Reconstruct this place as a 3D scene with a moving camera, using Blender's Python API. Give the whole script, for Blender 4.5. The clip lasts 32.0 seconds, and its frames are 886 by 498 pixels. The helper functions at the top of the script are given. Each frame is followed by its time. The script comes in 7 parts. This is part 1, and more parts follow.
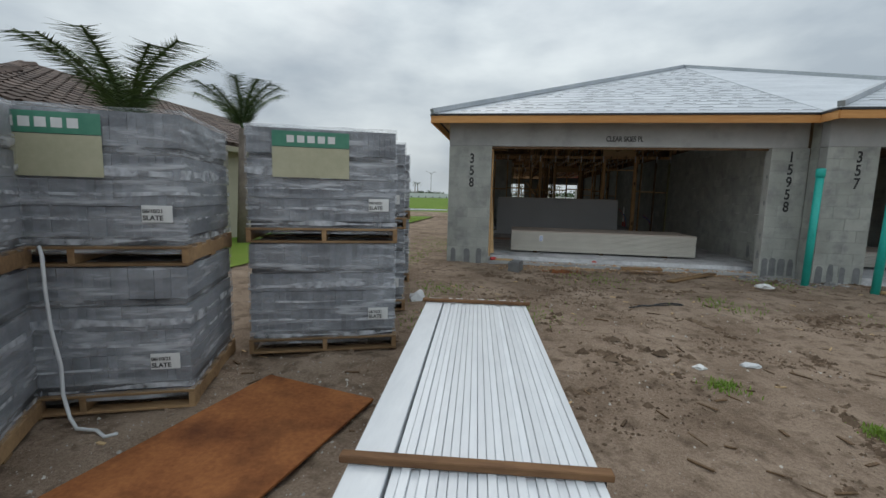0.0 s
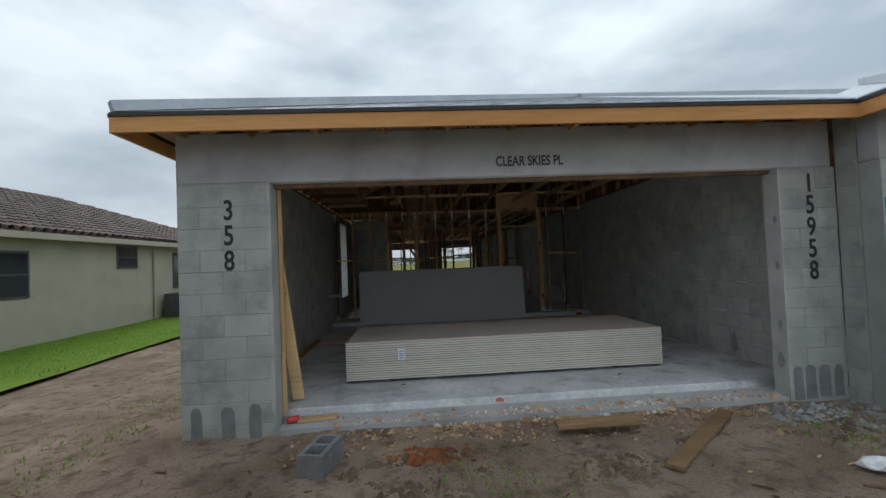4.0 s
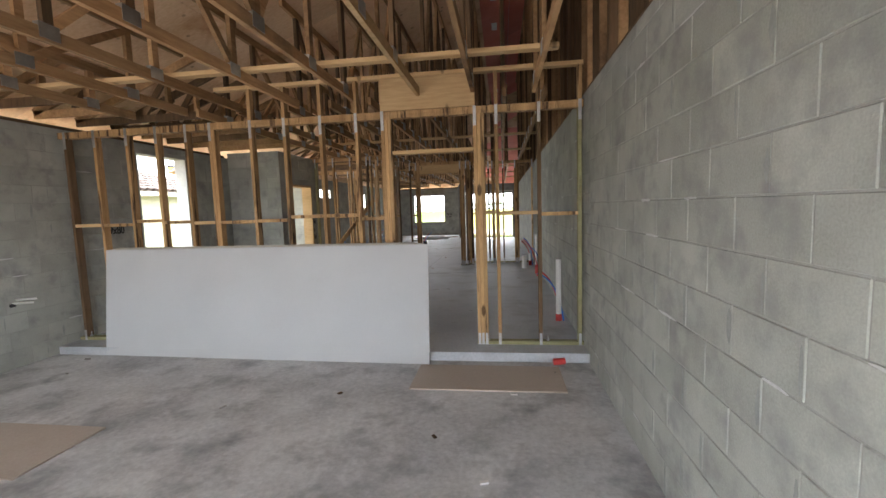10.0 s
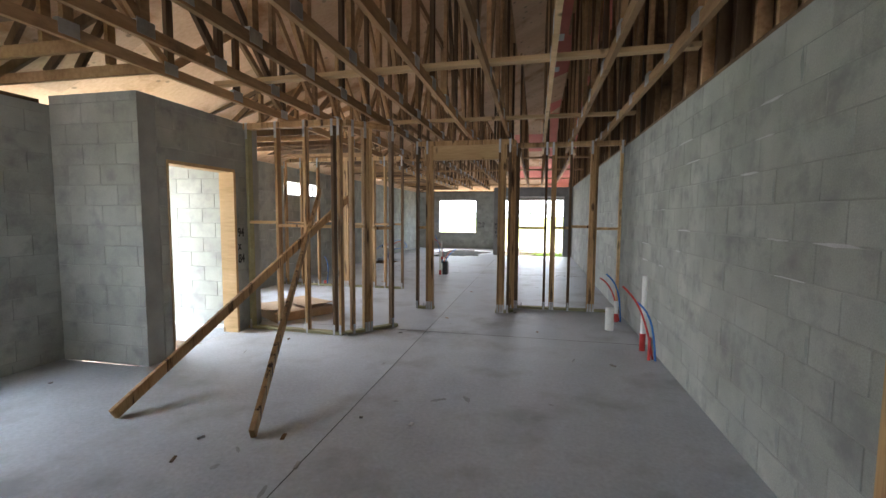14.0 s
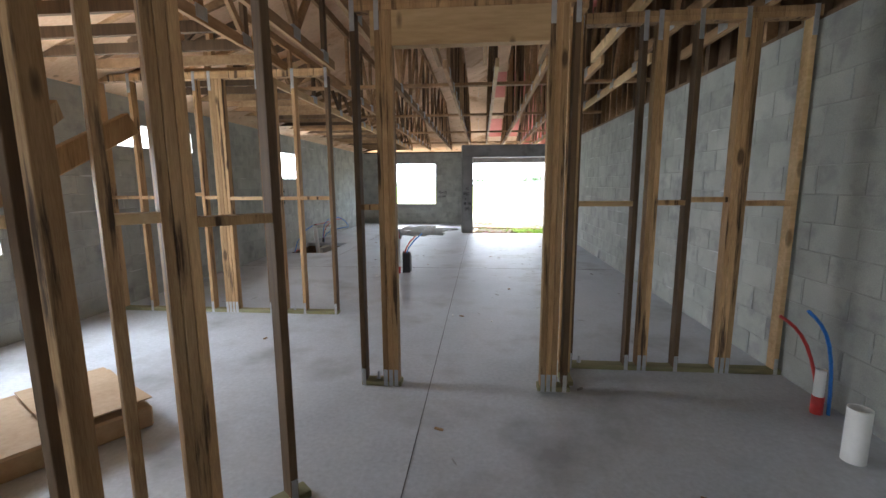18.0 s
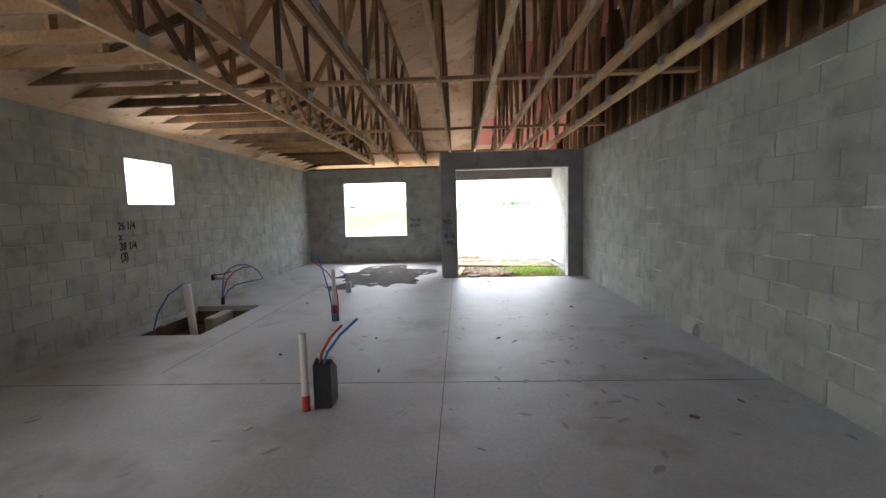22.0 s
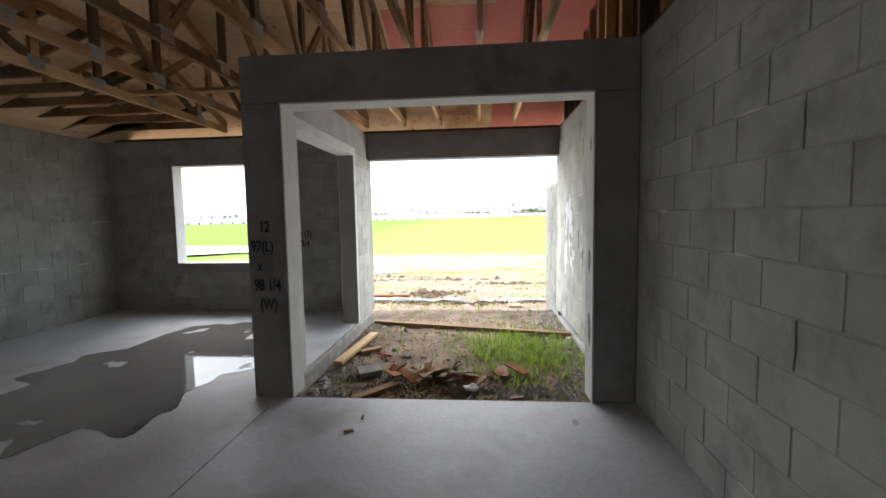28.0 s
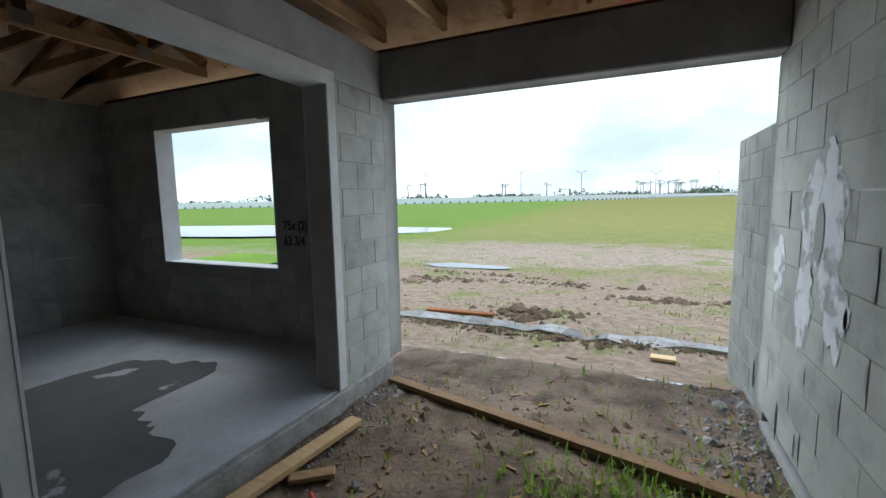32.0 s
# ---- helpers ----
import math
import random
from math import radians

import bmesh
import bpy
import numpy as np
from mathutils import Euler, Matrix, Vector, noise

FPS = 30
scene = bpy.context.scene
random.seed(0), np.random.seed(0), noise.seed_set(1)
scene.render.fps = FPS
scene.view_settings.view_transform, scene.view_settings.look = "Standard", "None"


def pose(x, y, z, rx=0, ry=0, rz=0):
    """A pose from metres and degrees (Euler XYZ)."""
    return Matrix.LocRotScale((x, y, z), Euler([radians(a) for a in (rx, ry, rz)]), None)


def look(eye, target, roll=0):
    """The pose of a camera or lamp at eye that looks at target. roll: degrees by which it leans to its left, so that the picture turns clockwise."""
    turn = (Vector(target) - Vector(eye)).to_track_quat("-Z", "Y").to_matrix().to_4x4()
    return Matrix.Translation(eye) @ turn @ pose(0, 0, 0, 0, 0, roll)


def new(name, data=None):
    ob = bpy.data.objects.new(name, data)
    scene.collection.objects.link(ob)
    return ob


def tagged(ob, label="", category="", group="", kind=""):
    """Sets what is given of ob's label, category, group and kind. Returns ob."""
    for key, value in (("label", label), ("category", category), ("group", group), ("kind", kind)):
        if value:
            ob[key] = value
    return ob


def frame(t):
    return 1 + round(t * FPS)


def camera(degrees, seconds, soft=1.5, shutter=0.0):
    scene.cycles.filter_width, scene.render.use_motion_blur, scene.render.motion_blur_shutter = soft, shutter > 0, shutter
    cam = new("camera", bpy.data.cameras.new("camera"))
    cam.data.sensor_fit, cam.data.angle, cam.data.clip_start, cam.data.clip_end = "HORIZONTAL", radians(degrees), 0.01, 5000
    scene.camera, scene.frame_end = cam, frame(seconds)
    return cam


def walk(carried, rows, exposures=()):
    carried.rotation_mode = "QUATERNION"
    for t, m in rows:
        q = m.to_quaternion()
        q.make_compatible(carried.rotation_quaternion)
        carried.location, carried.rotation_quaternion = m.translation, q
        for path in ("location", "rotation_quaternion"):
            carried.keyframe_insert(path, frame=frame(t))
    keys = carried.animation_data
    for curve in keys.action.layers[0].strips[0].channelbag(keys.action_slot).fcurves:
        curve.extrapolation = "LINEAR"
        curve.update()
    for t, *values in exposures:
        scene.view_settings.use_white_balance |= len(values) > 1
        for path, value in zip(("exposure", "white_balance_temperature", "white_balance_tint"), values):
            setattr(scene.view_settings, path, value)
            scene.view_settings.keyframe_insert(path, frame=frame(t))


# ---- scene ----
cam = camera(91.9, 32.0)
# seconds, eye, yaw to the left of +y, pitch, roll
ROWS = [
    (0, -0.548, -2.330, 1.124, 8.64, -7.03, 1.47),
    (0.5, -0.219, -1.908, 1.184, 0.40, -7.10, 2.30),
    (1, -0.017, -1.395, 1.151, -6.82, -7.67, 3.05),
    (1.5, 0.206, -0.798, 1.141, -9.73, -7.32, 2.05),
    (2, 0.343, -0.171, 1.218, -12.13, -5.78, 0.51),
    (2.5, 0.297, 0.423, 1.263, -16.09, -2.02, -0.86),
    (3, 0.362, 0.975, 1.250, -14.79, 1.49, -1.58),
    (3.5, 0.368, 1.621, 1.296, -8.57, 2.03, -1.99),
    (5.5, 1.096, 3.844, 1.361, 3.05, -2.29, -1.96),
    (6, 1.593, 4.231, 1.367, 6.26, -3.87, -0.37),
    (6.5, 2.024, 4.681, 1.435, 7.87, -4.69, 1.12),
    (7, 2.686, 5.136, 1.389, 1.64, -4.54, 2.08),
    (7.5, 3.029, 5.587, 1.451, -1.08, -4.70, 2.65),
    (8, 3.226, 6.005, 1.450, -5.02, -4.69, 1.89),
    (8.5, 3.344, 6.525, 1.360, 0.07, -4.65, -0.24),
    (9, 3.444, 7.054, 1.458, 4.17, -4.87, -0.84),
    (9.5, 3.624, 7.533, 1.526, 6.08, -5.13, -1.62),
    (10, 3.706, 8.095, 1.506, 7.89, -5.44, -1.87),
    (10.5, 3.684, 8.586, 1.526, 9.76, -5.82, -2.04),
    (11, 3.702, 9.153, 1.541, 12.23, -4.26, -2.07),
    (11.5, 3.608, 9.695, 1.541, 12.06, -2.68, -1.95),
    (12, 3.542, 10.301, 1.493, 8.08, -2.55, -2.26),
    (12.5, 3.480, 10.851, 1.527, 6.95, -3.17, -2.85),
    (13, 3.374, 11.323, 1.541, 7.54, -3.85, -2.55),
    (13.5, 3.307, 11.954, 1.523, 11.16, -4.77, -0.67),
    (15.5, 2.806, 13.680, 1.567, 12.81, -2.54, 1.49),
    (16, 2.641, 14.132, 1.553, 12.36, -5.50, 1.68),
    (16.5, 2.541, 14.686, 1.552, 11.95, -7.88, 1.22),
    (17, 2.401, 15.178, 1.536, 10.15, -9.04, -0.75),
    (17.5, 2.323, 15.711, 1.507, 6.87, -8.78, -1.03),
    (18, 2.215, 16.240, 1.496, 5.14, -8.70, -0.34),
    (18.5, 2.146, 16.733, 1.491, 3.61, -8.83, 0.37),
    (19, 2.200, 17.293, 1.473, 3.37, -8.92, -0.43),
    (19.5, 2.146, 17.744, 1.480, 2.35, -8.33, -0.98),
    (20, 2.158, 18.202, 1.491, 1.02, -7.20, -1.10),
    (20.5, 2.118, 18.788, 1.462, 1.55, -5.98, -1.12),
    (21, 2.052, 19.255, 1.498, 0.75, -6.04, -1.37),
    (21.5, 2.036, 19.769, 1.464, 0.16, -6.08, -1.70),
    (22, 1.997, 20.245, 1.463, 2.25, -5.38, -1.44),
    (22.5, 2.000, 20.721, 1.457, 2.76, -5.10, -1.36),
    (23, 2.093, 21.236, 1.472, 2.24, -5.10, -1.43),
    (23.5, 2.099, 21.729, 1.485, 1.47, -4.44, -1.26),
    (24, 2.163, 22.268, 1.464, 1.81, -3.34, -1.27),
    (24.5, 2.213, 22.794, 1.403, 2.33, -3.56, -1.13),
    (25, 2.318, 23.262, 1.389, 0.85, -4.70, -1.63),
    (25.5, 2.513, 23.709, 1.404, 0.05, -4.72, -1.86),
    (26, 2.711, 24.171, 1.427, -2.40, -3.69, -1.66),
    (26.5, 2.946, 24.633, 1.403, -3.45, -2.47, -1.71),
    (28.5, 3.527, 26.487, 1.395, 7.19, -4.74, -1.12),
    (29, 3.617, 26.935, 1.391, 8.92, -4.14, -1.46),
    (29.5, 3.634, 27.386, 1.411, 14.86, -3.03, -1.36),
    (30, 3.611, 27.792, 1.422, 18.91, -2.35, -1.10),
    (30.5, 3.690, 28.200, 1.403, 24.37, -2.13, -1.11),
    (31, 3.709, 28.536, 1.406, 28.19, -3.12, -0.99),
    (31.5, 3.705, 28.843, 1.419, 26.39, -4.55, -0.76),
    (32, 3.777, 29.080, 1.396, 24.38, -6.55, -1.02),
]


def heading(x, y, z, yaw, pitch):
    a, b = radians(yaw), radians(pitch)
    return (x - math.sin(a) * math.cos(b), y + math.cos(a) * math.cos(b), z + math.sin(b))


SKY, SUN_POWER = 0.10, 0.8
EXPOSURES = [(0.0, -0.2, 6700, 10), (3.5, -0.2, 6450, 10), (5.5, 0.9, 6650, 12), (6.5, 1.6, 6800, 13), (7.5, 2.05, 6900, 14), (9.5, 3.35, 6900, 14), (11.0, 3.65, 6800, 14), (13.0, 3.85, 6500, 13), (16.0, 4.0, 6300, 12), (17.5, 3.85, 6250, 12), (20.0, 4.0, 6350, 13), (22.0, 3.5, 6550, 13), (24.0, 3.25, 6800, 14), (26.5, 2.45, 6850, 15), (29.0, 2.0, 6750, 13), (30.5, 1.22, 6300, 10), (32.0, 0.88, 6050, 9)]
walk(cam, [(t, look((x, y, z), heading(x, y, z, yaw, pitch), roll)) for t, x, y, z, yaw, pitch, roll in ROWS], EXPOSURES)

# ---- world, sun and exposure ----
world = bpy.data.worlds.new("overcast_sky")
scene.world = world
world.use_nodes = True
wn, wl = world.node_tree.nodes, world.node_tree.links
wn.clear()
SUN_UP, SUN_ROUND = 42.0, -18.0
sky = wn.new("ShaderNodeTexSky")
sky.sky_type, sky.sun_disc = "NISHITA", False
sky.sun_elevation, sky.sun_rotation = radians(SUN_UP), radians(SUN_ROUND)
sky.air_density, sky.dust_density = 1.0, 2.0
coord = wn.new("ShaderNodeTexCoord")
squash = wn.new("ShaderNodeMapping")
squash.inputs["Scale"].default_value = (1.0, 1.0, 2.3)
clouds = wn.new("ShaderNodeTexNoise")
clouds.inputs["Scale"].default_value, clouds.inputs["Detail"].default_value = 1.7, 7.0
clouds.inputs["Roughness"].default_value = 0.55
clouds.inputs["Distortion"].default_value = 0.4
cover = wn.new("ShaderNodeValToRGB")
cover.color_ramp.elements[0].position, cover.color_ramp.elements[1].position = 0.30, 0.58
cover.color_ramp.elements[0].color = (0.78, 0.78, 0.78, 1)
cover.color_ramp.elements[1].color = (1, 1, 1, 1)
shade = wn.new("ShaderNodeTexNoise")
shade.inputs["Scale"].default_value, shade.inputs["Detail"].default_value = 2.6, 6.0
tone = wn.new("ShaderNodeValToRGB")
tone.color_ramp.elements[0].position, tone.color_ramp.elements[1].position = 0.36, 0.64
tone.color_ramp.elements[0].color = (5.3, 6.3, 7.3, 1)
tone.color_ramp.elements[1].color = (9.3, 10.4, 11.1, 1)
blend = wn.new("ShaderNodeMixRGB")
back = wn.new("ShaderNodeBackground")
back.inputs["Strength"].default_value = SKY
wout = wn.new("ShaderNodeOutputWorld")
wl.new(coord.outputs["Generated"], squash.inputs["Vector"])
wl.new(squash.outputs[0], clouds.inputs["Vector"])
wl.new(squash.outputs[0], shade.inputs["Vector"])
wl.new(clouds.outputs["Fac"], cover.inputs[0])
wl.new(shade.outputs["Fac"], tone.inputs[0])
wl.new(cover.outputs[0], blend.inputs[0])
wl.new(sky.outputs[0], blend.inputs[1])
wl.new(tone.outputs[0], blend.inputs[2])
# an overcast sky is darkest near the horizon
height, rise_ = wn.new("ShaderNodeSeparateXYZ"), wn.new("ShaderNodeMapRange")
rise_.inputs["From Max"].default_value = 0.85
rise_.inputs["To Min"].default_value, rise_.inputs["To Max"].default_value = 0.74, 1.28
wl.new(coord.outputs["Generated"], height.inputs[0])
wl.new(height.outputs["Z"], rise_.inputs["Value"])
dome = wn.new("ShaderNodeMixRGB")
dome.blend_type = "MULTIPLY"
dome.inputs[0].default_value = 1.0
wl.new(blend.outputs[0], dome.inputs[1])
wl.new(rise_.outputs[0], dome.inputs[2])
wl.new(dome.outputs[0], back.inputs["Color"])
wl.new(back.outputs[0], wout.inputs["Surface"])
sun = new("sun", bpy.data.lights.new("sun", "SUN"))
sun.data.energy, sun.data.angle, sun.data.color = SUN_POWER, radians(36), (1.0, 0.97, 0.92)
sun.matrix_world = look((0, 0, 30), Vector((0, 0, 30)) - Vector((math.sin(radians(SUN_ROUND)) * math.cos(radians(SUN_UP)), math.cos(radians(SUN_ROUND)) * math.cos(radians(SUN_UP)), math.sin(radians(SUN_UP)))))


# daylight of the sky standing in openings: garage door, windows, lanai
for name, at, to, w, h, power in (("garage_daylight", (1.57, 6.30, 1.02), (1.57, 9.0, 1.0), 5.0, 2.2, 9.5), ("porch_daylight", (-2.72, 16.80, 1.35), (0, 16.80, 1.0), 1.6, 2.2, 5), ("transom_daylight", (-2.40, 21.90, 2.127), (0, 21.90, 1.85), 1.52, 0.275, 2.2), ("window_daylight", (-2.40, 26.085, 1.915), (0, 26.085, 1.6), 0.9, 0.58, 3.0), ("hall_window_daylight", (-2.44, 19.47, 1.36), (0, 19.47, 1.0), 0.66, 0.96, 6.5), ("lanai_daylight", (3.22, 32.46, 1.05), (3.22, 29.0, 0.9), 2.6, 2.1, 9)):
    lamp = new(name, bpy.data.lights.new(name, "AREA"))
    lamp.data.shape, lamp.data.size, lamp.data.size_y, lamp.data.energy, lamp.data.color = "RECTANGLE", w, h, power, (0.93, 0.97, 1.0)
    lamp.matrix_world = look(at, to)


# ---- materials ----
def ramp_of(nodes, links, fac, stops):
    r = nodes.new("ShaderNodeValToRGB")
    while len(r.color_ramp.elements) < len(stops):
        r.color_ramp.elements.new(0.5)
    for e, (p, c) in zip(r.color_ramp.elements, stops):
        e.position, e.color = p, (*c, 1)
    links.new(fac, r.inputs[0])
    return r.outputs[0]


def material(name, dark, light, rough=0.8, metal=0.0, fine=60.0, coarse=2.0, bump=0.3, depth=0.004, spread=0.0, stretch=(1, 1, 1), stain=None, stain_at=(0.55, 0.75), stain_scale=0.6, gloss=0.5, world_space=True, rough_stain=None, streak=False, knots=0.0):
    """Two scales of noise between two colours, bump from both, a stain layer, and a spread of tone from piece to piece."""
    m = bpy.data.materials.new(name)
    m.use_nodes = True
    n, l = m.node_tree.nodes, m.node_tree.links
    bsdf = n["Principled BSDF"]
    bsdf.inputs["Roughness"].default_value, bsdf.inputs["Metallic"].default_value = rough, metal
    bsdf.inputs["Specular IOR Level"].default_value = gloss
    geo = n.new("ShaderNodeNewGeometry") if world_space else n.new("ShaderNodeTexCoord")
    place = n.new("ShaderNodeMapping")
    place.inputs["Scale"].default_value = stretch
    l.new(geo.outputs["Position" if world_space else "Object"], place.inputs["Vector"])
    a, b = n.new("ShaderNodeTexNoise"), n.new("ShaderNodeTexNoise")
    a.inputs["Scale"].default_value, a.inputs["Detail"].default_value, a.inputs["Roughness"].default_value = fine, 6, 0.65
    b.inputs["Scale"].default_value, b.inputs["Detail"].default_value = coarse, 5
    l.new(place.outputs[0], a.inputs["Vector"])
    l.new(place.outputs[0], b.inputs["Vector"])
    mix = n.new("ShaderNodeMath")
    mix.operation = "MULTIPLY_ADD"
    l.new(a.outputs["Fac"], mix.inputs[0])
    mix.inputs[1].default_value = 0.45
    half = n.new("ShaderNodeMath")
    half.operation = "MULTIPLY"
    half.inputs[1].default_value = 0.55
    l.new(b.outputs["Fac"], half.inputs[0])
    l.new(half.outputs[0], mix.inputs[2])
    col = ramp_of(n, l, mix.outputs[0], [(0.34, dark), (0.66, light)])
    if stain:
        c = n.new("ShaderNodeTexNoise")
        c.inputs["Scale"].default_value, c.inputs["Detail"].default_value = stain_scale, 7
        c.inputs["Roughness"].default_value = 0.6
        l.new(place.outputs[0] if streak else geo.outputs["Position" if world_space else "Object"], c.inputs["Vector"])
        fac = ramp_of(n, l, c.outputs["Fac"], [(stain_at[0], (0, 0, 0)), (stain_at[1], (1, 1, 1))])
        sm = n.new("ShaderNodeMixRGB")
        l.new(fac, sm.inputs[0])
        l.new(col, sm.inputs[1])
        sm.inputs[2].default_value = (*stain, 1)
        col = sm.outputs[0]
        if rough_stain is not None:
            rm = n.new("ShaderNodeMapRange")
            rm.inputs["To Min"].default_value, rm.inputs["To Max"].default_value = rough, rough_stain
            l.new(fac, rm.inputs["Value"])
            l.new(rm.outputs[0], bsdf.inputs["Roughness"])
    if knots:
        v, kp = n.new("ShaderNodeTexVoronoi"), n.new("ShaderNodeMapping")
        kp.inputs["Scale"].default_value = (5.0, 5.0, 1.9)
        l.new(geo.outputs["Position" if world_space else "Object"], kp.inputs["Vector"])
        v.inputs["Scale"].default_value = 1.0
        l.new(kp.outputs[0], v.inputs["Vector"])
        spot = ramp_of(n, l, v.outputs["Distance"], [(0.09, (knots, knots, knots)), (0.15, (0, 0, 0))])
        km = n.new("ShaderNodeMixRGB")
        l.new(spot, km.inputs[0])
        l.new(col, km.inputs[1])
        km.inputs[2].default_value = (0.06, 0.03, 0.015, 1)
        col = km.outputs[0]
    if spread:
        info = n.new("ShaderNodeObjectInfo")
        isl = n.new("ShaderNodeNewGeometry")
        add = n.new("ShaderNodeMath")
        add.operation = "ADD"
        l.new(info.outputs["Random"], add.inputs[0])
        l.new(isl.outputs["Random Per Island"], add.inputs[1])
        fr = n.new("ShaderNodeMath")
        fr.operation = "FRACT"
        l.new(add.outputs[0], fr.inputs[0])
        hsv = n.new("ShaderNodeHueSaturation")
        vr = n.new("ShaderNodeMapRange")
        vr.inputs["To Min"].default_value, vr.inputs["To Max"].default_value = 1 - spread, 1 + spread
        l.new(fr.outputs[0], vr.inputs["Value"])
        l.new(vr.outputs[0], hsv.inputs["Value"])
        l.new(col, hsv.inputs["Color"])
        col = hsv.outputs[0]
    l.new(col, bsdf.inputs["Base Color"])
    if bump:
        bp = n.new("ShaderNodeBump")
        bp.inputs["Strength"].default_value, bp.inputs["Distance"].default_value = bump, depth
        l.new(mix.outputs[0], bp.inputs["Height"])
        l.new(bp.outputs[0], bsdf.inputs["Normal"])
    return m


M_BLOCK = material("concrete_block", (0.305, 0.315, 0.29), (0.46, 0.472, 0.437), 0.92, fine=110, coarse=3, bump=0.7, depth=0.004, spread=0.085, stain=(0.265, 0.27, 0.265), stain_at=(0.50, 0.72), stain_scale=4.5, gloss=0.25)
M_MORTAR = material("mortar", (0.28, 0.285, 0.268), (0.40, 0.405, 0.385), 0.95, fine=150, coarse=4, bump=0.5, gloss=0.2)
M_BEAM = material("poured_concrete", (0.33, 0.335, 0.335), (0.46, 0.465, 0.46), 0.88, fine=70, coarse=2.2, bump=0.4, depth=0.003, stain=(0.23, 0.23, 0.225), stain_at=(0.5, 0.8), stain_scale=1.6, gloss=0.3)
# darker tone of poured concrete: lanai lintels, piers, loose hollow block
M_BEAM_DARK = material("dark_poured_concrete", (0.19, 0.19, 0.192), (0.30, 0.30, 0.298), 0.88, fine=70, coarse=2.2, bump=0.5, depth=0.004, stain=(0.13, 0.13, 0.13), stain_at=(0.5, 0.75), stain_scale=2.4, gloss=0.3)
M_SCUFF = material("floor_scuff", (0.27, 0.275, 0.285), (0.40, 0.41, 0.425), 0.7, fine=60, coarse=6, bump=0.2, gloss=0.3)
M_SMEAR_DARK = material("dark_mortar_smear", (0.26, 0.275, 0.265), (0.37, 0.39, 0.38), 0.95, fine=80, coarse=8, bump=0.4, gloss=0.2)
M_GYP_SCUFF = material("kraft_scuff", (0.28, 0.25, 0.22), (0.38, 0.34, 0.30), 0.9, fine=60, coarse=6, bump=0.05, gloss=0.2)
M_DAMP = material("damp_cement", (0.15, 0.155, 0.16), (0.25, 0.255, 0.26), 0.8, fine=60, coarse=6, bump=0.4, gloss=0.3)
M_STUCCO_BAND = material("smoothed_cement", (0.53, 0.54, 0.54), (0.67, 0.68, 0.68), 0.85, fine=40, coarse=5, bump=0.3, gloss=0.3)
M_FLOOR = material("slab_concrete", (0.38, 0.405, 0.445), (0.61, 0.64, 0.685), 0.56, fine=34, coarse=1.1, bump=0.12, depth=0.002, stain=(0.31, 0.32, 0.34), stain_at=(0.50, 0.68), stain_scale=1.1, gloss=0.5, rough_stain=0.5)
M_GARAGE_FLOOR = material("garage_slab", (0.38, 0.385, 0.40), (0.70, 0.71, 0.72), 0.7, fine=26, coarse=1.6, bump=0.15, depth=0.002, stain=(0.27, 0.275, 0.29), stain_at=(0.50, 0.70), stain_scale=2.6, gloss=0.35)
M_WOOD = material("pine_stud", (0.27, 0.15, 0.066), (0.62, 0.405, 0.205), 0.72, fine=190, coarse=9, bump=0.4, depth=0.002, spread=0.25, stretch=(1, 1, 0.07), stain=(0.075, 0.042, 0.024), stain_at=(0.55, 0.64), stain_scale=19, gloss=0.3, streak=True, knots=0.85)
M_WOOD_PALE = material("pale_pine", (0.45, 0.29, 0.14), (0.70, 0.50, 0.28), 0.7, fine=34, coarse=3, bump=0.2, depth=0.002, spread=0.16, stretch=(0.12, 1, 1), gloss=0.3, knots=0.6)
M_TRUSS = material("truss_lumber", (0.25, 0.14, 0.068), (0.54, 0.345, 0.185), 0.78, fine=26, coarse=2.5, bump=0.25, depth=0.002, spread=0.35, stretch=(1, 0.15, 1), stain=(0.07, 0.045, 0.03), stain_at=(0.56, 0.7), stain_scale=0.9, gloss=0.25)
M_WOOD_DARK = material("dark_lumber", (0.07, 0.045, 0.028), (0.2, 0.125, 0.07), 0.8, fine=30, coarse=3, bump=0.3, depth=0.002, spread=0.3, stretch=(1, 1, 0.1), gloss=0.25)
M_TREATED = material("treated_plate", (0.23, 0.22, 0.12), (0.36, 0.34, 0.2), 0.8, fine=30, coarse=3, bump=0.25, depth=0.002, spread=0.15, stretch=(0.1, 1, 1), gloss=0.25)
M_OSB = material("roof_plywood", (0.64, 0.41, 0.245), (0.87, 0.65, 0.44), 0.75, fine=38, coarse=1.6, bump=0.2, depth=0.002, spread=0.12, stretch=(0.35, 1, 1), gloss=0.25, stain=(0.46, 0.24, 0.11), stain_at=(0.55, 0.68), stain_scale=1.4, knots=0.45)
M_RED = material("red_treated_plywood", (0.66, 0.185, 0.145), (0.81, 0.30, 0.24), 0.7, fine=30, coarse=1.6, bump=0.15, depth=0.002, spread=0.1, gloss=0.3)
M_FASCIA = material("fascia_board", (0.50, 0.22, 0.07), (0.70, 0.37, 0.14), 0.7, fine=24, coarse=2, bump=0.2, depth=0.002, stretch=(0.1, 1, 1), gloss=0.3)
M_GYP = material("gypsum_face", (0.465, 0.475, 0.495), (0.525, 0.535, 0.555), 0.8, fine=90, coarse=1.5, bump=0.04, depth=0.001, gloss=0.3)
M_GYP_BACK = material("gypsum_kraft", (0.43, 0.37, 0.32), (0.54, 0.47, 0.41), 0.85, fine=60, coarse=1.2, bump=0.05, depth=0.001, gloss=0.25, stain=(0.36, 0.30, 0.25), stain_at=(0.55, 0.8))
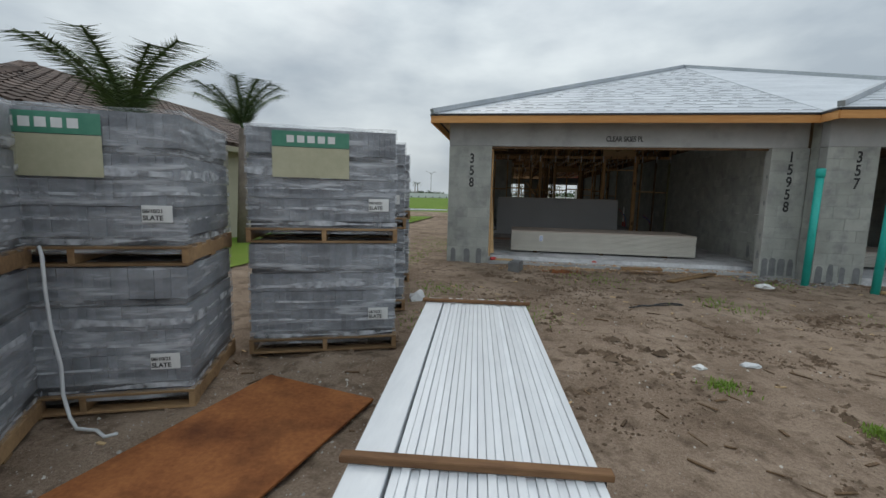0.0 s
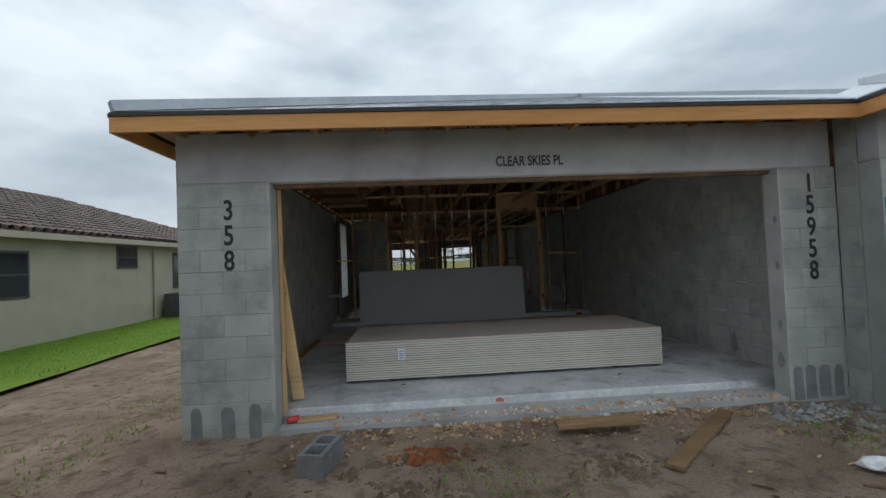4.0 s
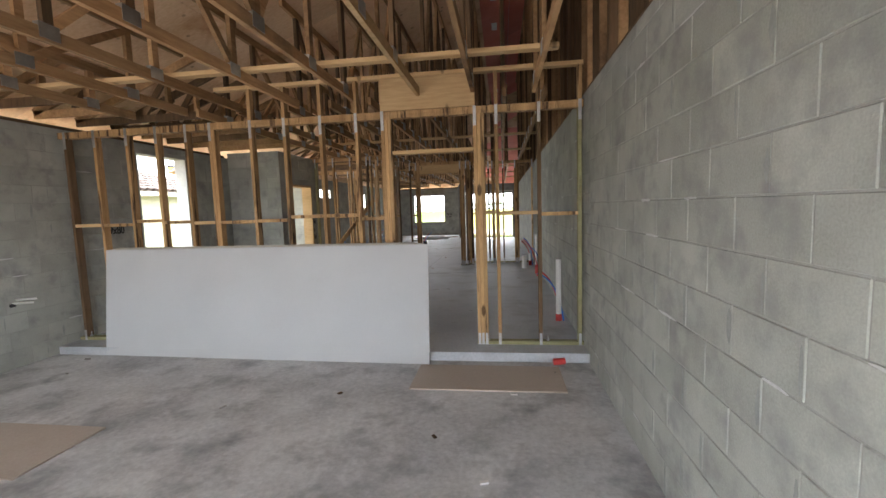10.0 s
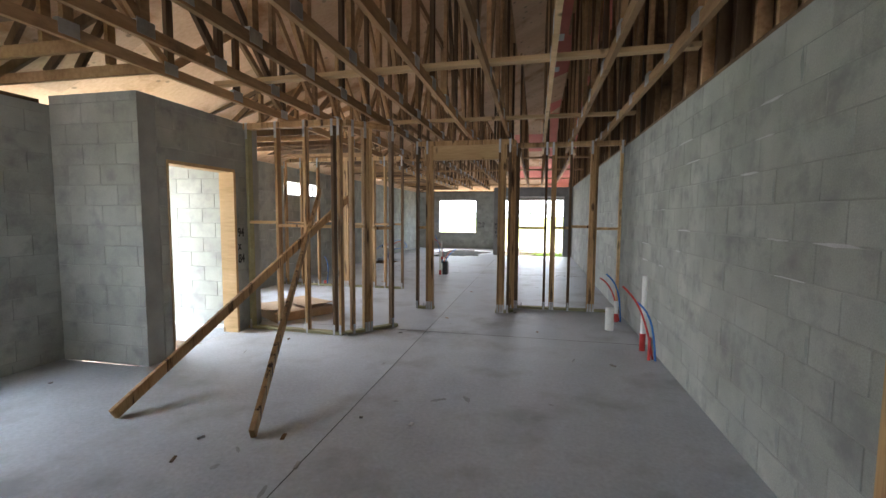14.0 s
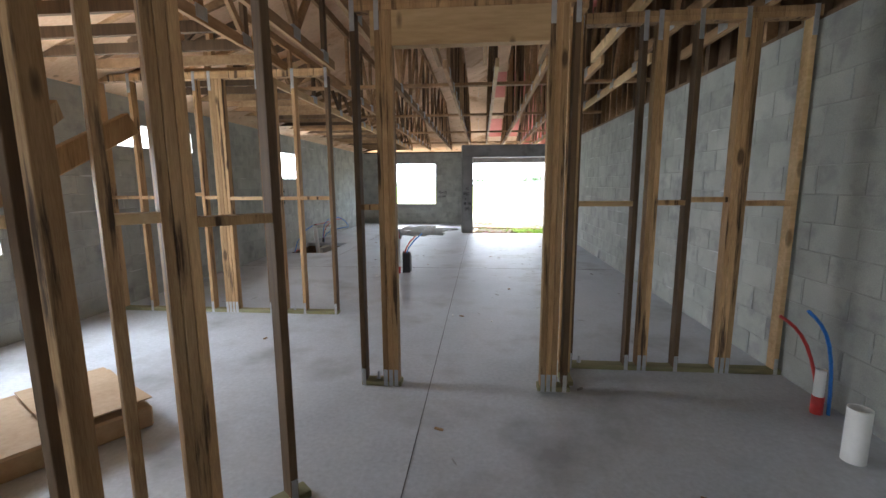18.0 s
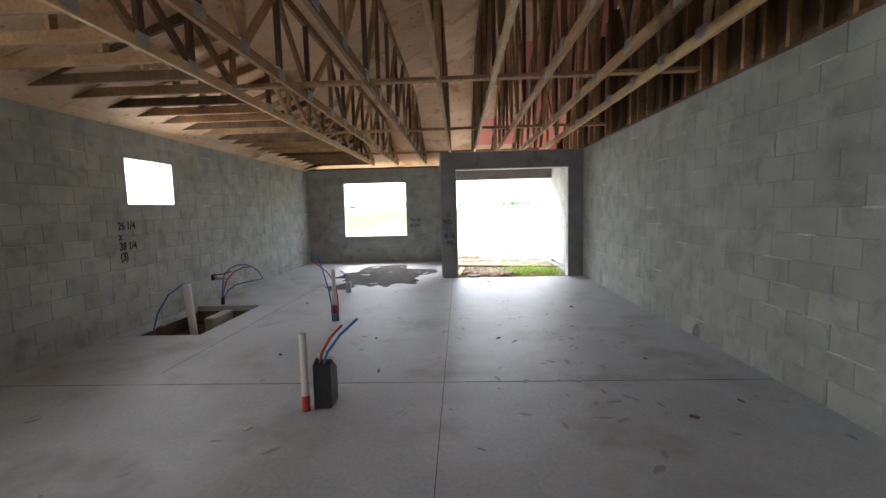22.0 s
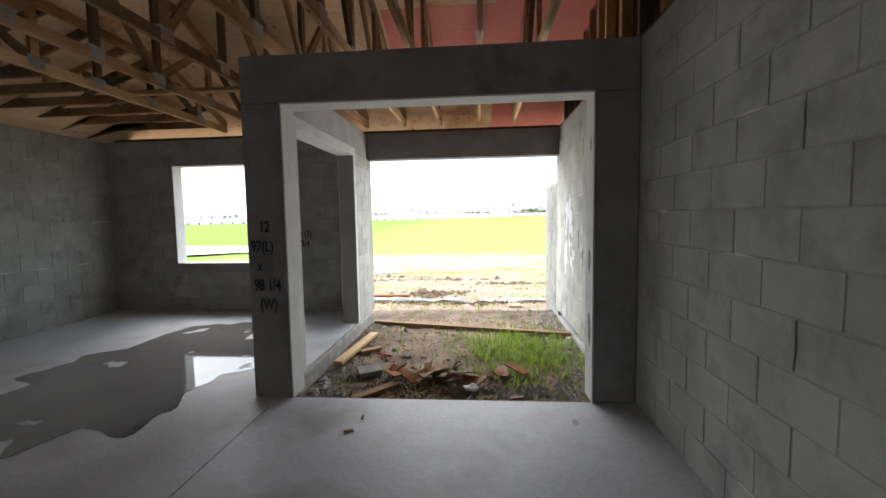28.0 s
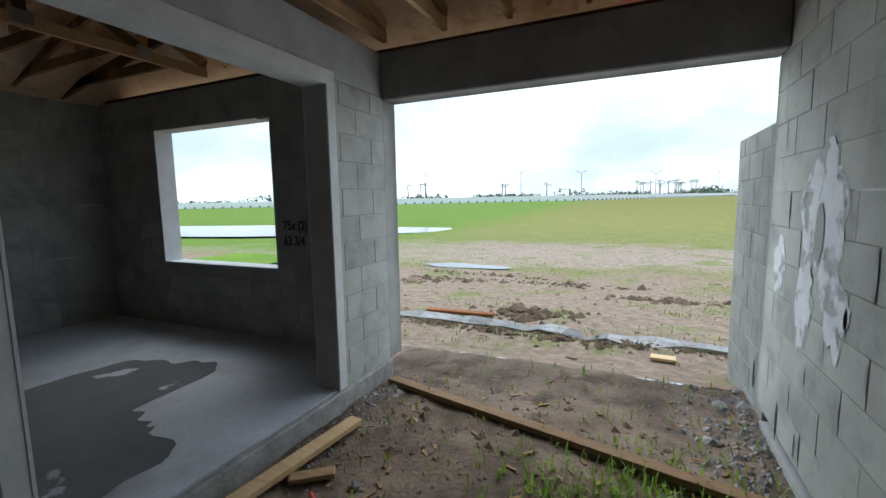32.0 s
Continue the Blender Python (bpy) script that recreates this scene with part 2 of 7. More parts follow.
M_GYP_EDGE = material("gypsum_edge", (0.47, 0.45, 0.40), (0.55, 0.53, 0.475), 0.85, fine=90, coarse=4, bump=0.06, depth=0.002, spread=0.05, gloss=0.25)
M_STEEL = material("galvanised_steel", (0.42, 0.44, 0.46), (0.62, 0.64, 0.66), 0.42, metal=0.85, fine=45, coarse=9, bump=0.1, depth=0.001)
M_PIPE_WHITE = material("white_pvc", (0.72, 0.72, 0.70), (0.82, 0.82, 0.80), 0.4, fine=30, coarse=4, bump=0.03)
M_BLUE_GREY = material("dusty_blue_wrap", (0.10, 0.17, 0.24), (0.26, 0.33, 0.40), 0.7, fine=30, coarse=4, bump=0.1)
M_PIPE_GREY = material("grey_pipe", (0.23, 0.24, 0.25), (0.34, 0.35, 0.36), 0.5, fine=30, coarse=4, bump=0.05)
M_RED_TUBE = material("red_tubing", (0.45, 0.03, 0.03), (0.6, 0.06, 0.05), 0.4, fine=30, coarse=5, bump=0.03)
M_BLUE_TUBE = material("blue_tubing", (0.01, 0.11, 0.42), (0.03, 0.2, 0.6), 0.4, fine=30, coarse=5, bump=0.03)
M_BLACK = material("black_plastic", (0.012, 0.012, 0.014), (0.035, 0.035, 0.04), 0.45, fine=50, coarse=6, bump=0.1)
M_TEAL = material("teal_sewer_pipe", (0.0, 0.36, 0.30), (0.02, 0.48, 0.41), 0.42, fine=30, coarse=3, bump=0.03)
M_PAINT = material("black_stencil_paint", (0.012, 0.012, 0.014), (0.05, 0.05, 0.052), 0.8, fine=90, coarse=20, bump=0.1)
M_UNDERLAY = material("silver_underlayment", (0.50, 0.53, 0.57), (0.70, 0.73, 0.77), 0.55, fine=9, coarse=1.2, bump=0.5, depth=0.01, stretch=(1, 2.5, 1), gloss=0.5)
M_UNDERPRINT = material("underlayment_print", (0.10, 0.11, 0.13), (0.2, 0.21, 0.24), 0.6, fine=40, coarse=6, bump=0.1)
M_DRIP = material("metal_hip_cap", (0.36, 0.39, 0.42), (0.52, 0.55, 0.58), 0.35, metal=0.5, fine=20, coarse=2, bump=0.1)
M_DARK_EDGE = material("bitumen_and_joint_black", (0.012, 0.012, 0.013), (0.04, 0.04, 0.042), 0.6, fine=50, coarse=5, bump=0.2)
M_SAND = material("sandy_ground", (0.168, 0.116, 0.08), (0.455, 0.345, 0.262), 0.95, fine=55, coarse=1.3, bump=1.0, depth=0.06, stain=(0.15, 0.105, 0.073), stain_at=(0.50, 0.70), stain_scale=6.5, gloss=0.15)
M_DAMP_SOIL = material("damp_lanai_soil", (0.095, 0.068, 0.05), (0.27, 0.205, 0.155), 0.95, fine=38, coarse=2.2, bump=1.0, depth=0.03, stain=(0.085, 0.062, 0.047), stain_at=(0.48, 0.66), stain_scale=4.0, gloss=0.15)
M_CLOD = material("soil_clod", (0.10, 0.068, 0.047), (0.21, 0.15, 0.105), 0.97, fine=40, coarse=6, bump=0.8, depth=0.01, spread=0.25, gloss=0.1)
M_SOIL = material("sandy_clod", (0.15, 0.105, 0.075), (0.33, 0.25, 0.19), 0.97, fine=40, coarse=6, bump=0.8, depth=0.01, spread=0.35, gloss=0.1)
M_GRAVEL = material("shell_gravel", (0.36, 0.33, 0.29), (0.66, 0.63, 0.58), 0.9, fine=60, coarse=9, bump=0.4, spread=0.3, gloss=0.2)
M_RUBBLE = material("mortar_rubble", (0.17, 0.165, 0.16), (0.36, 0.35, 0.34), 0.95, fine=50, coarse=8, bump=0.7, depth=0.006, spread=0.3, gloss=0.15)
M_GRASS = material("grass_blade", (0.11, 0.20, 0.03), (0.25, 0.36, 0.075), 0.6, fine=20, coarse=3, bump=0.0, spread=0.35, gloss=0.3)
_n, _l = M_GRASS.node_tree.nodes, M_GRASS.node_tree.links
_t, _x = _n.new("ShaderNodeBsdfTranslucent"), _n.new("ShaderNodeMixShader")
_t.inputs["Color"].default_value = (0.26, 0.40, 0.06, 1)
_x.inputs[0].default_value = 0.35
_l.new(_n["Principled BSDF"].outputs[0], _x.inputs[1])
_l.new(_t.outputs[0], _x.inputs[2])
_l.new(_x.outputs[0], _n["Material Output"].inputs["Surface"])
M_LAWN = material("lawn", (0.085, 0.165, 0.015), (0.17, 0.28, 0.035), 0.9, fine=30, coarse=0.35, bump=0.9, depth=0.03, stain=(0.22, 0.25, 0.06), stain_at=(0.45, 0.7), stain_scale=0.11, gloss=0.1)


def zoned_field(name):
    """Sand by the house, then dry grass, then green grass, with ragged borders and patches."""
    m = bpy.data.materials.new(name)
    m.use_nodes = True
    n, l = m.node_tree.nodes, m.node_tree.links
    bsdf = n["Principled BSDF"]
    bsdf.inputs["Roughness"].default_value, bsdf.inputs["Specular IOR Level"].default_value = 0.95, 0.1
    geo, sep = n.new("ShaderNodeNewGeometry"), n.new("ShaderNodeSeparateXYZ")
    l.new(geo.outputs["Position"], sep.inputs[0])

    def wave(scale, detail=8):
        t = n.new("ShaderNodeTexNoise")
        t.inputs["Scale"].default_value, t.inputs["Detail"].default_value, t.inputs["Roughness"].default_value = scale, detail, 0.62
        l.new(geo.outputs["Position"], t.inputs["Vector"])
        return t.outputs["Fac"]

    def mul(a, k, add=None):
        t = n.new("ShaderNodeMath")
        t.operation = "MULTIPLY_ADD"
        l.new(a, t.inputs[0])
        t.inputs[1].default_value = k
        if add is not None:
            l.new(add, t.inputs[2])
        return t.outputs[0]

    shifted = mul(wave(0.09), 9.0, mul(wave(0.6), 5.0, sep.outputs["Y"]))
    span = n.new("ShaderNodeMapRange")
    span.inputs["From Min"].default_value, span.inputs["From Max"].default_value = 40.0, 140.0
    l.new(shifted, span.inputs["Value"])
    dry = ramp_of(n, l, span.outputs[0], [(0.0, (0.30, 0.225, 0.17)), (0.065, (0.29, 0.215, 0.16)), (0.08, (0.22, 0.205, 0.09)), (0.095, (0.34, 0.265, 0.21)), (0.14, (0.33, 0.255, 0.20)), (0.16, (0.22, 0.215, 0.075)), (0.30, (0.235, 0.225, 0.065)), (1.0, (0.20, 0.19, 0.05))])
    # green lawn to the left of a ragged slanting border
    edge = n.new("ShaderNodeMapRange")
    edge.inputs["From Min"].default_value, edge.inputs["From Max"].default_value = 5.5, -2.0
    l.new(mul(wave(0.12), 12.0, mul(wave(1.1), 3.0, mul(sep.outputs["Y"], 0.035, sep.outputs["X"]))), edge.inputs["Value"])
    near = n.new("ShaderNodeMapRange")
    near.inputs["From Min"].default_value, near.inputs["From Max"].default_value = 48.0, 51.5
    l.new(shifted, near.inputs["Value"])
    both = n.new("ShaderNodeMath")
    both.operation = "MULTIPLY"
    l.new(edge.outputs[0], both.inputs[0])
    l.new(near.outputs[0], both.inputs[1])
    lawn_mix = n.new("ShaderNodeMixRGB")
    l.new(both.outputs[0], lawn_mix.inputs[0])
    l.new(dry, lawn_mix.inputs[1])
    lawn_mix.inputs[2].default_value = (0.135, 0.225, 0.03, 1)
    zone = lawn_mix.outputs[0]
    patch = ramp_of(n, l, wave(0.9), [(0.52, (0, 0, 0)), (0.66, (0.75, 0.75, 0.75))])
    grassy = n.new("ShaderNodeMixRGB")
    l.new(patch, grassy.inputs[0])
    l.new(zone, grassy.inputs[1])
    grassy.inputs[2].default_value = (0.165, 0.20, 0.045, 1)
    grain = ramp_of(n, l, wave(9.0), [(0.3, (0.62, 0.62, 0.62)), (0.7, (1.25, 1.25, 1.25))])
    out = n.new("ShaderNodeMixRGB")
    out.blend_type = "MULTIPLY"
    out.inputs[0].default_value = 1.0
    l.new(grassy.outputs[0], out.inputs[1])
    l.new(grain, out.inputs[2])
    l.new(out.outputs[0], bsdf.inputs["Base Color"])
    bp = n.new("ShaderNodeBump")
    bp.inputs["Strength"].default_value, bp.inputs["Distance"].default_value = 0.9, 0.06
    l.new(wave(5.0), bp.inputs["Height"])
    l.new(bp.outputs[0], bsdf.inputs["Normal"])
    return m


M_FIELD = zoned_field("field_ground")
M_WATER = material("pond_water", (0.09, 0.11, 0.12), (0.12, 0.14, 0.15), 0.08, fine=3, coarse=0.6, bump=0.05, depth=0.01, stretch=(1, 0.3, 1), gloss=0.6)
M_PUDDLE = material("shallow_rainwater", (0.16, 0.165, 0.17), (0.21, 0.215, 0.22), 0.045, fine=3, coarse=1, bump=0.0, gloss=0.55)
_n, _l = M_PUDDLE.node_tree.nodes, M_PUDDLE.node_tree.links
_g, _w = _n.new("ShaderNodeNewGeometry"), _n.new("ShaderNodeTexNoise")
_w.inputs["Scale"].default_value, _w.inputs["Detail"].default_value = 2.2, 9
_l.new(_g.outputs["Position"], _w.inputs["Vector"])
_l.new(ramp_of(_n, _l, _w.outputs["Fac"], [(0.335, (0, 0, 0)), (0.37, (1, 1, 1))]), _n["Principled BSDF"].inputs["Alpha"])
M_STUCCO = material("beige_stucco", (0.42, 0.385, 0.30), (0.52, 0.485, 0.39), 0.9, fine=60, coarse=1.5, bump=0.4, depth=0.004, gloss=0.2)
M_TILE_ROOF = material("brown_roof_tile", (0.075, 0.055, 0.048), (0.17, 0.125, 0.105), 0.75, fine=20, coarse=2, bump=0.3, spread=0.25, gloss=0.3)
M_WRAP = material("wrapped_slate_tile", (0.12, 0.127, 0.145), (0.26, 0.275, 0.30), 0.6, fine=22, coarse=5, bump=0.3, depth=0.004, spread=0.2)
M_GREEN_LABEL = material("green_label", (0.04, 0.20, 0.13), (0.09, 0.28, 0.19), 0.5, fine=20, coarse=4, bump=0.05)
M_CREAM_LABEL = material("cream_label", (0.40, 0.385, 0.26), (0.50, 0.48, 0.34), 0.6, fine=20, coarse=4, bump=0.05)
M_WHITE = material("white_paper", (0.66, 0.66, 0.65), (0.78, 0.78, 0.77), 0.6, fine=20, coarse=4, bump=0.05)
M_STRIP = material("white_metal_strip", (0.60, 0.62, 0.65), (0.74, 0.76, 0.78), 0.38, fine=20, coarse=1.2, bump=0.1, depth=0.002, spread=0.07, stretch=(1, 0.2, 1))
M_RUST = material("rust_stained_board", (0.17, 0.055, 0.02), (0.36, 0.14, 0.05), 0.85, fine=30, coarse=3, bump=0.4, depth=0.004, stain=(0.10, 0.035, 0.015), stain_at=(0.5, 0.7), stain_scale=2.0, gloss=0.2)
M_PALLET = material("pallet_wood", (0.17, 0.10, 0.055), (0.36, 0.23, 0.12), 0.85, fine=30, coarse=4, bump=0.4, depth=0.003, spread=0.3, stretch=(0.2, 1, 1), gloss=0.2)
M_BATTEN = material("tarred_batten", (0.085, 0.043, 0.024), (0.22, 0.12, 0.06), 0.8, fine=30, coarse=4, bump=0.4, depth=0.003, spread=0.2, stretch=(0.2, 1, 1), gloss=0.2)
M_CARD = material("brown_cardboard", (0.45, 0.31, 0.19), (0.60, 0.44, 0.29), 0.85, fine=25, coarse=2, bump=0.1, gloss=0.2)
M_PALM = material("palm_frond", (0.025, 0.055, 0.02), (0.075, 0.12, 0.04), 0.6, fine=10, coarse=2, bump=0.0, spread=0.3)
M_LEAF = material("far_leaves", (0.03, 0.06, 0.025), (0.075, 0.115, 0.05), 0.8, fine=5, coarse=0.6, bump=0.0, spread=0.35)
M_TRUNK = material("trunk_bark", (0.13, 0.105, 0.085), (0.24, 0.2, 0.165), 0.9, fine=20, coarse=4, bump=0.5)
M_FENCE = material("white_vinyl_fence", (0.66, 0.68, 0.70), (0.76, 0.78, 0.80), 0.5, fine=5, coarse=1, bump=0.0)
M_GREY_METAL = material("grey_unit_metal", (0.055, 0.06, 0.065), (0.11, 0.115, 0.12), 0.5, metal=0.3, fine=30, coarse=3, bump=0.1)
M_DARK_GLASS = material("dark_window_glass", (0.02, 0.024, 0.03), (0.035, 0.04, 0.05), 0.06, fine=3, coarse=1, bump=0.0)
M_PINK = material("pink_dust", (0.45, 0.12, 0.10), (0.6, 0.22, 0.18), 0.9, fine=40, coarse=5, bump=0.1)
M_SMEAR = material("cement_smear", (0.47, 0.475, 0.48), (0.64, 0.645, 0.65), 0.9, fine=60, coarse=8, bump=0.3, gloss=0.2)
M_WASH = material("patching_wash", (0.58, 0.61, 0.64), (0.74, 0.765, 0.79), 0.88, fine=50, coarse=9, bump=0.15, gloss=0.2)
_n, _l = M_WASH.node_tree.nodes, M_WASH.node_tree.links
_g, _w = _n.new("ShaderNodeNewGeometry"), _n.new("ShaderNodeTexNoise")
_w.inputs["Scale"].default_value, _w.inputs["Detail"].default_value = 7.0, 8
_l.new(_g.outputs["Position"], _w.inputs["Vector"])
_l.new(ramp_of(_n, _l, _w.outputs["Fac"], [(0.36, (0.1, 0.1, 0.1)), (0.5, (0.92, 0.92, 0.92))]), _n["Principled BSDF"].inputs["Alpha"])
M_CLAY = material("orange_sand", (0.30, 0.17, 0.09), (0.52, 0.36, 0.22), 0.95, fine=40, coarse=6, bump=0.6, spread=0.3, gloss=0.1)
M_PALE_FOAM = material("pale_grey_patch", (0.55, 0.56, 0.57), (0.66, 0.67, 0.68), 0.85, fine=40, coarse=6, bump=0.25)
M_PLASTIC_FILM = bpy.data.materials.new("stretch_film")
M_PLASTIC_FILM.use_nodes = True
_n, _l = M_PLASTIC_FILM.node_tree.nodes, M_PLASTIC_FILM.node_tree.links
_b = _n["Principled BSDF"]
_b.inputs["Base Color"].default_value, _b.inputs["Roughness"].default_value = (0.74, 0.76, 0.80, 1), 0.22
_t, _x = _n.new("ShaderNodeBsdfTransparent"), _n.new("ShaderNodeMixShader")
_g, _s = _n.new("ShaderNodeNewGeometry"), _n.new("ShaderNodeMapping")
_s.inputs["Scale"].default_value = (1.2, 1.2, 9.0)
_w = _n.new("ShaderNodeTexNoise")
_w.inputs["Scale"].default_value, _w.inputs["Detail"].default_value = 2.2, 6
_l.new(_g.outputs["Position"], _s.inputs["Vector"])
_l.new(_s.outputs[0], _w.inputs["Vector"])
_f = ramp_of(_n, _l, _w.outputs["Fac"], [(0.40, (0.05, 0.05, 0.05)), (0.56, (0.26, 0.26, 0.26)), (0.72, (0.66, 0.66, 0.66))])
_bp = _n.new("ShaderNodeBump")
_bp.inputs["Strength"].default_value, _bp.inputs["Distance"].default_value = 0.6, 0.02
_l.new(_w.outputs["Fac"], _bp.inputs["Height"])
_l.new(_bp.outputs[0], _b.inputs["Normal"])
_l.new(_f, _x.inputs[0])
_l.new(_t.outputs[0], _x.inputs[1])
_l.new(_b.outputs[0], _x.inputs[2])
_l.new(_x.outputs[0], _n["Material Output"].inputs["Surface"])


M_FOLD = material("gathered_film", (0.50, 0.52, 0.56), (0.72, 0.74, 0.78), 0.3, fine=40, coarse=7, bump=0.6, depth=0.01)
_n, _l = M_FOLD.node_tree.nodes, M_FOLD.node_tree.links
_g, _w = _n.new("ShaderNodeNewGeometry"), _n.new("ShaderNodeTexNoise")
_w.inputs["Scale"].default_value, _w.inputs["Detail"].default_value = 9.0, 7
_l.new(_g.outputs["Position"], _w.inputs["Vector"])
_l.new(ramp_of(_n, _l, _w.outputs["Fac"], [(0.38, (0.15, 0.15, 0.15)), (0.62, (0.9, 0.9, 0.9))]), _n["Principled BSDF"].inputs["Alpha"])


# ---- shapes ----
def box(bm, x0, x1, y0, y1, z0, z1):
    v = [bm.verts.new((x, y, z)) for z in (z0, z1) for y in (y0, y1) for x in (x0, x1)]
    for q in ((0, 2, 3, 1), (4, 5, 7, 6), (0, 1, 5, 4), (2, 6, 7, 3), (0, 4, 6, 2), (1, 3, 7, 5)):
        bm.faces.new([v[i] for i in q])
    return v


def soft_box(bm, x0, x1, y0, y1, z0, z1, r=0.004):
    """A box with chamfered edges: 44 triangles."""
    tmp = bmesh.new()
    box(tmp, x0, x1, y0, y1, z0, z1)
    bmesh.ops.bevel(tmp, geom=tmp.edges[:], offset=r, segments=1, affect="EDGES")
    join(bm, tmp)


def join(bm, tmp, m=None):
    base = [bm.verts.new(m @ v.co if m else v.co) for v in tmp.verts]
    tmp.verts.index_update()
    for f in tmp.faces:
        try:
            bm.faces.new([base[v.index] for v in f.verts])
        except ValueError:
            pass
    tmp.free()


def stick(bm, a, b, w, h, up=(0, 0, 1)):
    """A board from a to b, w across and h along up."""
    a, b = Vector(a), Vector(b)
    d = (b - a).normalized()
    u = Vector(up)
    s = d.cross(u)
    if s.length < 1e-4:
        s = Vector((1, 0, 0))
    s.normalize()
    u = s.cross(d).normalized()
    v = [bm.verts.new(p + s * (i * w / 2) + u * (j * h / 2)) for p in (a, b) for j in (-1, 1) for i in (-1, 1)]
    for q in ((0, 2, 3, 1), (4, 5, 7, 6), (0, 1, 5, 4), (2, 6, 7, 3), (0, 4, 6, 2), (1, 3, 7, 5)):
        bm.faces.new([v[i] for i in q])


def tube(bm, pts, r, sides=10, caps=True):
    """A round tube through points; r may be one radius or one per point."""
    pts = [Vector(p) for p in pts]
    rings = []
    for i, p in enumerate(pts):
        d = (pts[min(i + 1, len(pts) - 1)] - pts[max(i - 1, 0)]).normalized()
        s = d.cross(Vector((0, 0, 1)))
        if s.length < 1e-3:
            s = Vector((1, 0, 0))
        s.normalize()
        u = s.cross(d)
        rr = r[i] if isinstance(r, (list, tuple)) else r
        rings.append([bm.verts.new(p + (s * math.cos(k * 2 * math.pi / sides) + u * math.sin(k * 2 * math.pi / sides)) * rr) for k in range(sides)])
    for a, b in zip(rings, rings[1:]):
        for k in range(sides):
            bm.faces.new((a[k], a[(k + 1) % sides], b[(k + 1) % sides], b[k]))
    if caps:
        bm.faces.new(rings[0][::-1])
        bm.faces.new(rings[-1])


def arc(a, b, lift, n=8, side=(0, 0, 0)):
    """Points from a to b that bow out by lift upwards and by side."""
    a, b, s = Vector(a), Vector(b), Vector(side)
    return [a.lerp(b, i / n) + (Vector((0, 0, lift)) + s) * math.sin(math.pi * i / n) for i in range(n + 1)]


def mesh_of(bm, mat, smooth=False):
    me = bpy.data.meshes.new("mesh")
    bmesh.ops.recalc_face_normals(bm, faces=bm.faces[:])
    bm.to_mesh(me)
    bm.free()
    me.materials.append(mat)
    if smooth:
        me.polygons.foreach_set("use_smooth", [True] * len(me.polygons))
    return me


def part(name, bm, mat, parent=None, label="", smooth=False):
    ob = new(name, mesh_of(bm, mat, smooth))
    ob.data.name = name
    if parent:
        ob.parent = parent
    if label:
        tagged(ob, label)
    return ob


def thing(name, label, category, group="", kind="", at=(0, 0, 0)):
    ob = new(name)
    ob.empty_display_size = 0.1
    ob.location = at
    return tagged(ob, label, category, group, kind)


def boxes(name, mat, parent, *dims, r=0.0, label=""):
    bm = bmesh.new()
    for d in dims:
        soft_box(bm, *d, r) if r else box(bm, *d)
    return part(name, bm, mat, parent, label)


def text_mesh(body, size, depth=0.003, squeeze=1.0):
    """The built-in font as a mesh, standing in the xz plane, its left foot at the origin."""
    c = bpy.data.curves.new("lettering", "FONT")
    c.body, c.size, c.extrude, c.offset = body, size, depth / 2, size * 0.02
    tmp = bpy.data.objects.new("lettering", c)
    scene.collection.objects.link(tmp)
    bpy.context.view_layer.update()
    me = bpy.data.meshes.new_from_object(tmp.evaluated_get(bpy.context.evaluated_depsgraph_get()))
    bpy.data.objects.remove(tmp)
    me.transform(Matrix.Diagonal((squeeze, 1, 1, 1)))
    return me


def lettering(name, body, size, mat, m, label, parent=None, squeeze=1.0):
    me = text_mesh(body, size, squeeze=squeeze)
    me.materials.clear()
    me.materials.append(mat)
    ob = new(name, me)
    ob.matrix_world = m
    if parent:
        ob.parent = parent
    return tagged(ob, label) if parent else tagged(ob, label, "lettering")


rng = random.Random(7)


def jit(a):
    return rng.uniform(-a, a)

# ---- plan ----
XR = 4.554            # face of the party wall
XL, XLG = -2.255, -1.59   # faces of the left walls: great room, garage
TOP = 2.61            # top of the block walls
YF = 6.36             # front face of the garage
YP = 12.75            # framed wall between garage and house
YB = 32.265           # inner face of the back wall
YL = 29.19            # room side of the wall to the lanai
GZ = -0.092           # garage slab
TH = 0.20
EAVE = 0.42
PITCH = 0.39
RIDGE_X = 4.86
XOUT = XLG - TH       # outer face of the garage's left wall


# ---- block walls ----
BL, BH = 0.400, 0.2008
block_mesh = {}


def block_piece(length, height, thick):
    key = (round(length, 3), round(height, 3), round(thick, 3))
    if key not in block_mesh:
        bm = bmesh.new()
        soft_box(bm, 0.003, key[0] - 0.003, 0, key[2], 0.003, key[1] - 0.003, 0.0035)
        me = mesh_of(bm, M_BLOCK)
        me.name = "block"
        block_mesh[key] = me
    return block_mesh[key]


WALLS = []


